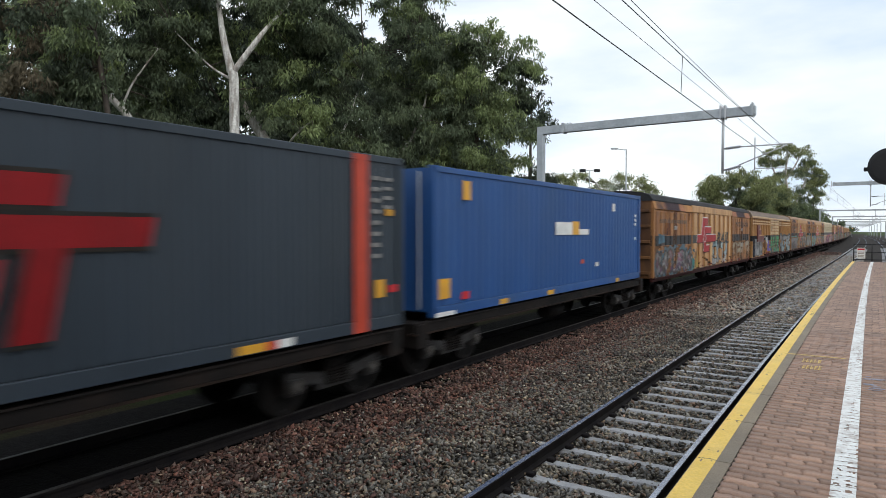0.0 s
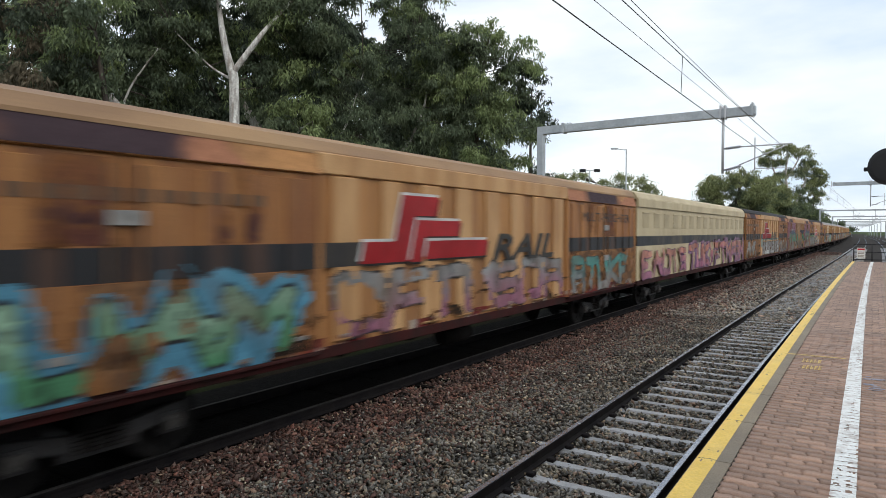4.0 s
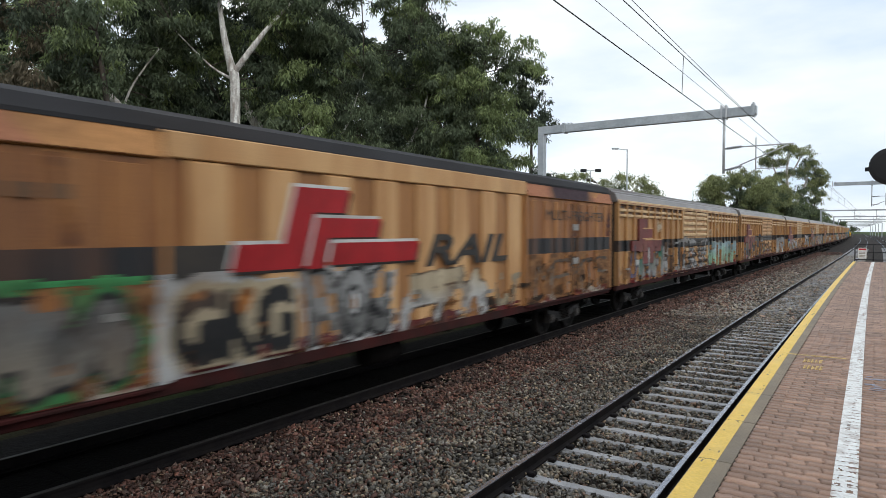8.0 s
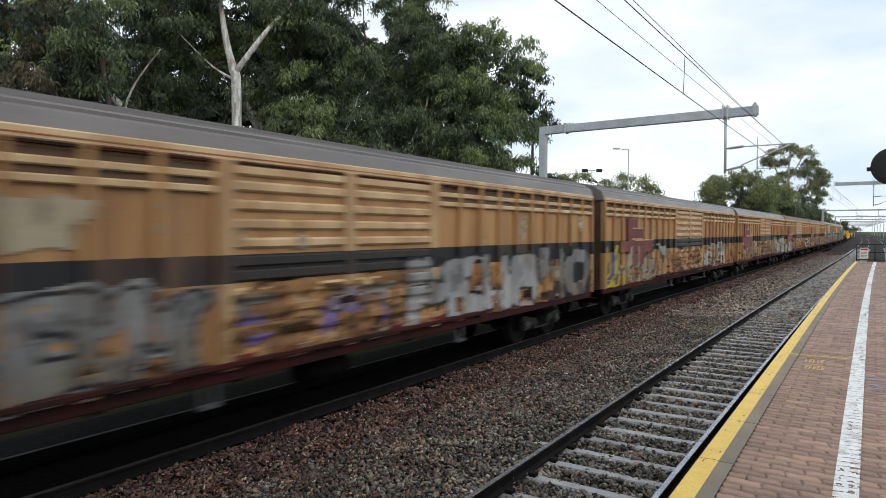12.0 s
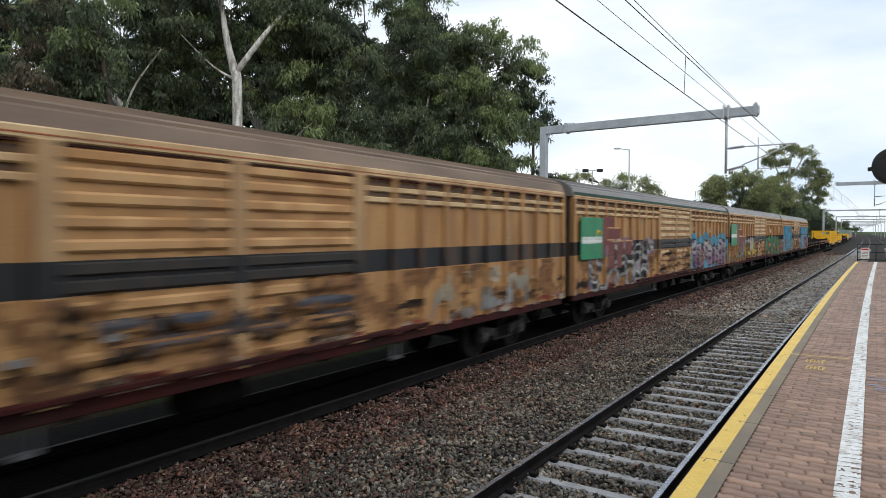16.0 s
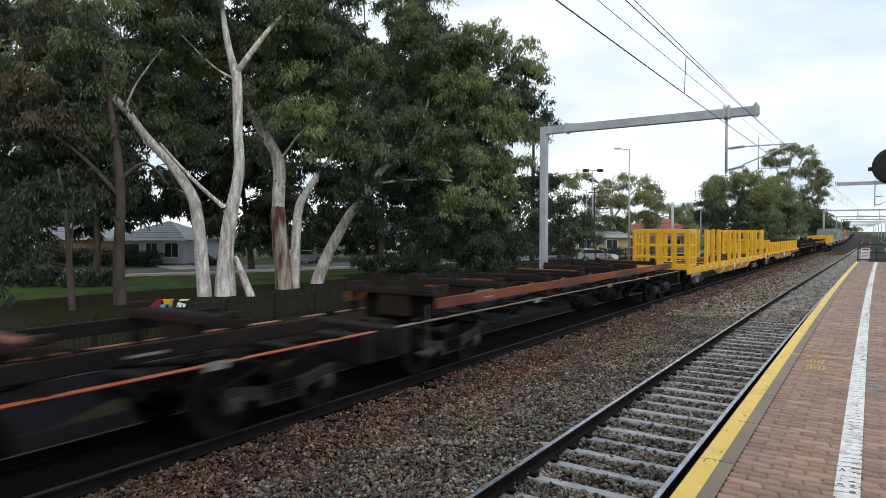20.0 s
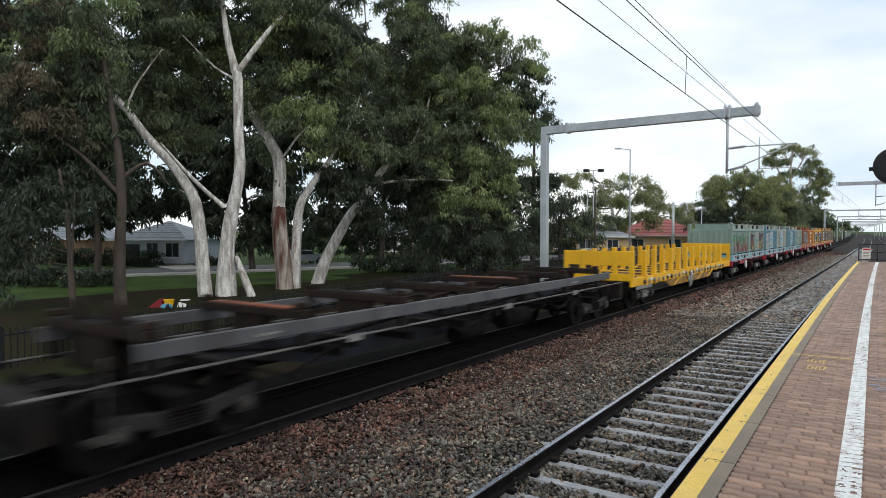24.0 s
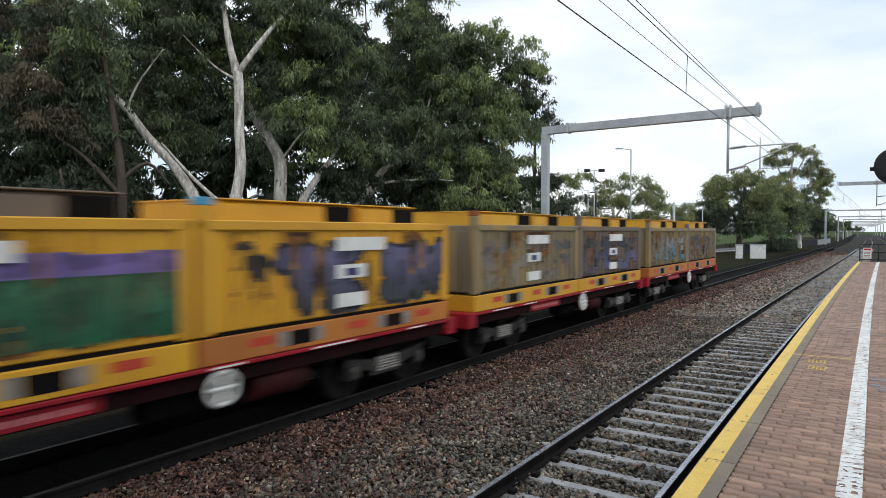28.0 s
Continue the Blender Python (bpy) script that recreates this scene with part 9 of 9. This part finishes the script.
            part("stake_socket", boxes((s * 1.25 - 0.07, s * 1.25 + 0.07, y - 0.17, y + 0.17, 0.88, 1.26), soft=0.012), Y, w)
            if i % 2 == 0:
                part("reflector", boxes((s * 1.285 - 0.006, s * 1.285 + 0.006, y + 0.4, y + 0.8, 1.03, 1.12)), M["white_mark"], w)
    part("silver_strip", boxes((1.285, 1.29, -half + 0.4, -half + 2.3, 0.77, 0.90)), M["bearing"], w, "bare metal strip")
    for y in np.arange(-half + 0.5, half, 0.9):
        part("cross_beam", boxes((-1.2, 1.2, y - 0.06, y + 0.06, 1.06, 1.19), soft=0.01), Y, w)
    for y in np.arange(-half + 0.95, half - 0.5, 1.8):
        part("timber_batten", boxes((-1.1, 1.1, y - 0.08, y + 0.08, 1.15, 1.24), soft=0.012), M["dark_bark"], w, "dark timber batten")
    part("hand_brake_wheel", spun(bmesh.new(), [(0.14, 0), (0.20, 0.01), (0.20, 0.05), (0.14, 0.06)], (1.30, -0.4, 0.88), "X", 16), M["white_mark"], w, "white hand brake wheel")
    for e in bulk:
        y = e * (half - 0.12)
        rows = ((height - 0.20, height), (height - 0.80, height - 0.68), (height - 1.35, height - 1.23)) if tall else ((height - 0.52, height),)
        f = part("bulkhead", boxes((-1.3, 1.3, y - 0.06, y + 0.06, 1.10, 1.36), soft=0.01), Y, w, "yellow end bulkhead frame")
        for z0, z1 in rows:
            part("bulkhead_rail", boxes((-1.3, 1.3, y - 0.055, y + 0.055, z0, z1), soft=0.01), Y, f)
        for x in (-1.22, -0.62, 0.0, 0.62, 1.22):
            part("bulkhead_post", boxes((x - 0.08, x + 0.08, y - 0.066, y + 0.066, 1.3, height - 0.02), soft=0.01), Y, f)
        for s in (-1, 1) if tall else ():
            for yy in (y - e * 0.55, y - e * 1.15):
                part("bulkhead_brace", boxes((s * 1.24 - 0.05, s * 1.24 + 0.05, yy - 0.11, yy + 0.11, 1.0, height), soft=0.01), Y, f)
            for z0, z1 in rows + ((1.25, 1.36),):
                part("bulkhead_rail", boxes((s * 1.24 - 0.045, s * 1.24 + 0.045, min(y, y - e * 1.2), max(y, y - e * 1.2), z0, z1), soft=0.01), Y, f)
    return w


def build_stakes():
    groups = [-7.0 + 5.8 * k + d for k in range(3) for d in (0.0, 1.45, 2.95)]
    join_train(stake_wagon(10.75, 8.2, 2.95, (-1, 1), "yellow stake wagon with tall posts and end frames", groups, True), 493.75)
    join_train(stake_wagon(10.9, 8.4, 2.0, (), "yellow stake wagon with short posts", [-9.4 + 18.8 * i / 15 for i in range(16)], False), 515.8)
    join_train(stake_wagon(8.55, 6.4, 2.16, (-1, 1), "yellow stake wagon with short posts and low end frames", [0.2 + 1.192 * k for k in range(-6, 6)], False), 574.1)


build_stakes()


def plastic_bag():
    """A torn white bag caught on the last stake wagon, which it rides along with."""
    bm = bmesh.new()
    bmesh.ops.create_icosphere(bm, subdivisions=3, radius=0.22)
    for v in bm.verts:
        n = noise.noise(v.co * 7.0)
        v.co = v.co * (1 + 0.55 * n)
        v.co.z *= 1.35
        v.co.x *= 0.4
        v.co.y += 0.25 * v.co.z
    bag = thing("plastic_bag", "torn white plastic bag caught under a yellow wagon", "bag")
    part("film", bm, M["bearing"], bag, "", pose(1.34, 0, 0.72))
    join_train(bag, 573.5)


plastic_bag()


BOX_HALF = 2.84  # half length of a mineral container


def short_container(wall, base, label, cap, flap):
    """A half-height mineral container with a skid base and open-ended lids on top; stands on z = 0."""
    c = thing("mineral_container", label, "container", "mineral containers")
    h, wd, top = BOX_HALF, 1.25, 1.86
    part("skid_base", boxes((-wd, wd, -h, h, 0.0, 0.35), soft=0.012), M[base], c)
    # dark strip puts the shadow line over the base into colour
    part("spacer", boxes((-wd + 0.06, wd - 0.05, -h + 0.04, h - 0.04, 0.35, 0.40)), M["underframe"], c, "dark strip for the shadow gap over the base")
    # black plates carry the dark of the hollow fork pockets
    for y in (-1.1, 1.1):
        part("fork_pocket", boxes((wd - 0.02, wd + 0.004, y - 0.23, y + 0.23, 0.07, 0.28)), M["underframe"], c)
    for y in (-1.85, 0.15, 2.0):
        part("red_label", boxes((wd, wd + 0.005, y - 0.22, y + 0.22, 0.15, 0.27)), M["dark_red"] if base == "sky_base" else M["orange_stripe"], c)
    for y in (-1.45, -0.75, 0.75, 1.45):
        part("white_label", boxes((wd, wd + 0.005, y - 0.10, y + 0.10, 0.08, 0.29)), M["bearing"], c)
    part("tub", boxes((-wd + 0.06, wd - 0.06, -h + 0.06, h - 0.06, 0.40, top), soft=0.012), M[wall], c)
    rib = mesh_of("rib", boxes((0, 0.05, -0.05, 0.05, 0.42, top - 0.12), soft=0.012), M[wall])
    for i in range(19):
        part("rib", rib, None, c, at=pose(wd - 0.07, -h + 0.25 + i * 0.29, 0))
    part("far_side", joined("far_side", [(rib, pose(-wd + 0.07, -h + 0.25 + i * 0.29, 0, 0, 0, 180)) for i in range(19)], M[wall]), None, c, "ribbed side")
    for k in range(7):
        part("end_rib", rib, None, c, at=pose(-0.96 + k * 0.32, -h + 0.07, 0, 0, 0, -90))
    for s in (-1, 1):
        part("top_rail", boxes((min(s * wd, s * (wd - 0.12)), max(s * wd, s * (wd - 0.12)), -h, h, top - 0.12, top + 0.02), soft=0.015), M[wall], c)
        for e in (-1, 1):
            rise = 0.20 if e < 0 else 0.02
            p = part("corner_post", boxes((min(s * wd, s * (wd - 0.16)), max(s * wd, s * (wd - 0.16)), min(e * h, e * (h - 0.2)), max(e * h, e * (h - 0.2)), 0.38, top + rise), soft=0.012), M[wall], c)
            if e < 0:
                part("post_cap", boxes((min(s * wd, s * (wd - 0.18)), max(s * wd, s * (wd - 0.18)), -h, -h + 0.22, top + rise, top + rise + 0.11), soft=0.01), M[cap], p)
    for y0, y1, m in ((-h + 0.55, 0.35, flap), (0.55, h - 0.75, "cream_box" if base == "sky_base" else flap)):
        lid = bmesh.new()
        prism(lid, [(-0.95, top - 0.02), (0.95, top - 0.02), (0.95, top + 0.24), (0.90, top + 0.30), (-0.90, top + 0.30), (-0.95, top + 0.24)], y0, y1)
        piece_lid = part("lid", lid, M[m], c, "raised open-ended lid")
        # black plate stands in for the unlit hollow of the open lid
        part("lid_opening", boxes((0.80, 0.957, y1 - 0.66, y1 - 0.02, top + 0.01, top + 0.27)), M["underframe"], piece_lid, "black plate for the dark lid opening")
        part("lid_edge", boxes((-0.98, 0.98, y0 - 0.02, y1 + 0.02, top + 0.30, top + 0.325), soft=0.008), M[m], piece_lid)
    return c


def mineral_wagon():
    w = thing("container_wagon", "red skeletal container wagon carrying two short containers", "freight wagon", "red container wagons")
    running_gear(w, 5.92, 4.05, M["red_wagon"], (1.055, 1.115), 1.26)
    repaint(w, ("spring",), M["bearing"])
    for s in (-1, 1):
        part("sole_bar", boxes((s * 1.12 - 0.05, s * 1.12 + 0.05, -5.7, 5.7, 0.84, 1.05)), M["dark_maroon"], w, "dark red grimy sole bar")
    for e in (-1, 1):
        part("headstock", boxes((-1.27, 1.27, e * 5.82 - 0.16, e * 5.82 + 0.16, 0.80, 1.12), soft=0.012), M["red_wagon"], w)
    for y0, y1 in ((-4.9, -4.1), (-3.4, -2.8), (0.2, 0.7), (2.0, 2.9), (4.4, 4.9)):
        part("white_stripe", boxes((1.262, 1.267, y0, y1, 1.075, 1.10)), M["white_mark"], w)
    plate = part("plate", boxes((1.175, 1.19, -2.9, -1.2, 0.86, 1.03)), M["red_wagon"], w, "red lettered plate")
    for k in range(7):
        part("lettering_bar", boxes((1.19, 1.193, -2.82 + k * 0.22, -2.66 + k * 0.22, 0.91, 0.98)), M["pink_letters"], plate)
    part("brake_tank", tube(bmesh.new(), (0.95, 1.0, 0.66), (0.95, 2.0, 0.66), 0.22, n=14), M["grimy_red"], w, "dark red air tank")
    return w


def brake_wheel(w, y):
    bm = bmesh.new()
    for k in range(18):
        a0, a1 = k * math.tau / 18, (k + 1) * math.tau / 18
        tube(bm, (1.22, y + 0.22 * math.cos(a0), 0.80 + 0.22 * math.sin(a0)), (1.22, y + 0.22 * math.cos(a1), 0.80 + 0.22 * math.sin(a1)), 0.035, n=6)
    for k in range(3):
        a0 = k * math.tau / 6
        tube(bm, (1.22, y - 0.22 * math.cos(a0), 0.80 - 0.22 * math.sin(a0)), (1.22, y + 0.22 * math.cos(a0), 0.80 + 0.22 * math.sin(a0)), 0.03, n=6)
    part("brake_wheel", bm, M["white_mark"], w, "white spoked hand brake wheel")


# for each wagon: two containers (wall, base, post caps, lids), the brake wheel's place, and the paint on each container
MINERAL = (
    ((("pale_green", "sky_base", "pale_green", "pale_green"), ("pale_green", "sky_base", "cream_box", "cream_box")), -1.15,
     ([P(-2.5, 2.3, 0.5, 1.45, 6, "leaf", "red", line="slate", spots=(("pink", 6, 0.2),), pen=0.16, wear=0.2)], [P(-2.4, -0.9, 0.5, 1.5, 2, "plum", "ochre", halo="ochre", back=0.07, lw=0.06, pen=0.26), P(0.85, 2.65, 0.5, 1.55, 3, "plum", "ochre", halo="sage", back=0.06, lw=0.06, pen=0.27)])),
    ((("pale_blue", "sky_base", "pale_green", "cream_box"), ("cream_box", "sky_base", "pale_green", "cream_box")), 0.3,
     ([P(-2.5, -0.7, 0.5, 1.55, 3, "white", "white", line="ice", halo="white", back=0.10, lw=0.03, wear=0.08, pen=0.25), P(1.2, 2.5, 0.55, 0.85, 3, "iris", line="", pen=0.07)], [])),
    ((("pale_blue", "sky_base", "cream_box", "pale_green"), ("pale_green", "sky_base", "orange_box", "cream_box")), -1.15, ([], [])),
    ((("rust_box", "orange_box", "rust_box", "rust_box"), ("orange_box", "orange_box", "rust_box", "rust_box")), 0.3,
     ([P(-2.0, 2.3, 0.5, 1.5, 4, "silver", "ice", line="slate", halo="white", back=0.13, lw=0.05, pen=0.28, wear=0.03, shine="iris"), P(-2.45, -2.1, 0.5, 1.2, 0, "maroon", "plum", wear=0.2)], [])),
    ((("yellow_box", "yellow_box", "blue_panel", "brown_box"), ("yellow_box", "orange_box", "blue_panel", "yellow_box")), 0.4,
     ([P(-2.5, -0.3, 0.5, 1.6, 4, "grey", "silver", lw=0.06, pen=0.19), P(0.1, 2.68, 0.5, 1.32, 0, "forest", "forest", wear=0.0), P(0.1, 2.68, 1.26, 1.5, 0, "purple", "purple", wear=0.0), P(0.2, 2.6, 0.52, 1.25, 4, "jade", "forest", line="black", lw=0.04, pen=0.2, wear=0.05)],
      [P(-2.4, -1.65, 0.6, 1.6, 2, "black", line="", pen=0.06), P(-1.5, 0.3, 0.5, 1.52, 2, "iris", "slate", lw=0.06, pen=0.27, halo="slate", back=0.04, wear=0.03), P(0.8, 2.65, 0.5, 1.52, 2, "iris", "slate", lw=0.06, pen=0.27, halo="slate", back=0.04, wear=0.03)])),
    ((("dull_box", "yellow_box", "rust_box", "yellow_box"), ("brown_box", "yellow_box", "brown_box", "yellow_box")), 0.4,
     ([P(-2.4, 2.4, 0.5, 1.5, 4, "grey", "putty", line="putty", wear=0.4)], [P(-2.4, 2.4, 0.5, 1.5, 5, "slate", "iris", wear=0.2)])),
    ((("dull_box", "orange_box", "rust_box", "yellow_box"), ("dull_box", "orange_box", "yellow_box", "yellow_box")), 0.4,
     ([P(-2.4, 2.4, 0.5, 1.5, 5, "silver", "sky", wear=0.2)], [P(-2.4, 2.4, 0.5, 1.5, 5, "slate", "grey", wear=0.3)])),
)
WALL_TONE = dict(pale_green=(0.20, 0.27, 0.25), pale_blue=(0.095, 0.205, 0.255), cream_box=(0.32, 0.33, 0.28), orange_box=(0.42, 0.15, 0.028), yellow_box=(0.58, 0.30, 0.02), brown_box=(0.14, 0.105, 0.08), dull_box=(0.24, 0.18, 0.085), rust_box=(0.22, 0.06, 0.017))
SHADE = dict(pale_green="pale green", pale_blue="pale blue", cream_box="grey-cream", orange_box="rusty orange", yellow_box="yellow", brown_box="stained grey-brown", dull_box="weathered dull yellow", rust_box="rust-red")


def tub_wall(Y, Z):
    f = np.abs(((Y + BOX_HALF - 0.25) / 0.29 + 0.5) % 1 - 0.5) * 0.29
    return np.where(f < 0.075, 0.038, -0.004)


def build_minerals():
    proto = None
    for i, (pair, wheel, art) in enumerate(MINERAL):
        if proto is None:
            w = proto = mineral_wagon()
        else:
            w = copy_thing(proto, Matrix())
            for o in [o for o in w.children if o.name.split(".")[0] == "brake_wheel"]:
                bpy.data.objects.remove(o)
        brake_wheel(w, wheel)
        c = 589.15 + 12.43 * i
        join_train(w, c)
        for k, spec in enumerate(pair):
            box = short_container(*spec[:2], f"{SHADE[spec[0]]} ribbed steel mineral container on a red wagon", *spec[2:])
            join_train(box, c - 2.87 + 5.74 * k, 1.125)
            if i >= 3:
                grime(box, 1.2, -2.7, 2.7, 0.46, 1.72, 0.34, 900 + i * 2 + k, tub_wall, ((0.09, 0.040, 0.018), (0.20, 0.09, 0.030), (0.035, 0.025, 0.018)), 0.4, WALL_TONE[spec[0]])
            else:
                grime(box, 1.2, -2.7, 2.7, 0.46, 1.72, 0.10, 900 + i * 2 + k, tub_wall, ((0.10, 0.085, 0.065), (0.20, 0.20, 0.17), (0.13, 0.085, 0.05)), 0.35, WALL_TONE[spec[0]])
            for n, q in enumerate(art[k]):
                spray(box, 1.2, tub_wall, dict(q, z0=q["z0"] + 1.0, z1=q["z1"] + 1.0), 400 + i * 20 + k * 10 + n, 0.0012 * n).location.z = -1.0
            if i in (1, 2) or (i, k) == (0, 1):
                panel = part("notice_panel", boxes((1.20, 1.246, -0.75, 0.75, 0.44, 1.72), soft=0.004), M["pale_green"] if spec[0] == "pale_green" else M["sky_base"], box, "pale notice panel with printed bars")
                for y0, y1, z0, z1, m in ((-0.60, 0.60, 1.52, 1.57, "pink_letters"), (-0.60, 0.60, 1.40, 1.45, "pink_letters"), (-0.28, 0.18, 1.06, 1.18, "navy"), (-0.24, 0.14, 0.96, 1.02, "navy"), (-0.62, 0.0, 0.60, 0.69, "navy"), (0.05, 0.66, 0.62, 0.74, "amber"), (-0.30, 0.20, 0.88, 0.92, "bearing")):
                    part("notice_bar", boxes((1.246, 1.250, y0, y1, z0, z1)), M[m], panel)
                part("side_post", boxes((1.20, 1.252, 0.75, 0.84, 0.42, 1.74), soft=0.008), M["brown_box"], box, "rust-brown upright post")
            if i >= 3 and (i, k) not in ((3, 0), (6, 0), (6, 1)):
                for z in (0.52, 0.98, 1.42):
                    sticker(box, 1.246, -0.35, 0.35 if z < 1.2 else 0.85, z, z + 0.22, M["white_mark"], "white_label")
                sticker(box, 1.2525, -0.15, 0.15, 1.02, 1.14, M["navy"], "label_bar")


build_minerals()


# ---- motion ----
def motions():
    times = [2.0 * i for i in range(15)]
    for ob, u, dz in TRAIN_THINGS:
        walk(ob, [(t, on_line(u - SPEED * t, TRAIN, dz)) for t in times])
    # wheels roll: one turning for the leading and one for the trailing wheelset of every bogie
    step = math.degrees(SPEED / FPS / 0.49)
    leaders = {}
    for w in [o for o in scene.objects if o.name.split(".")[0] == "wheelset"]:
        e = round(w.matrix_basis.translation.y, 1)
        if e not in leaders:
            walk(w, [(k / FPS, pose(0, e, 0.49, (k * step) % 360)) for k in range(28 * FPS + 1)])
            leaders[e] = w
        else:
            w.rotation_mode = "QUATERNION"
            w.animation_data_create()
            w.animation_data.action = leaders[e].animation_data.action
            w.animation_data.action_slot = leaders[e].animation_data.action_slot


motions()
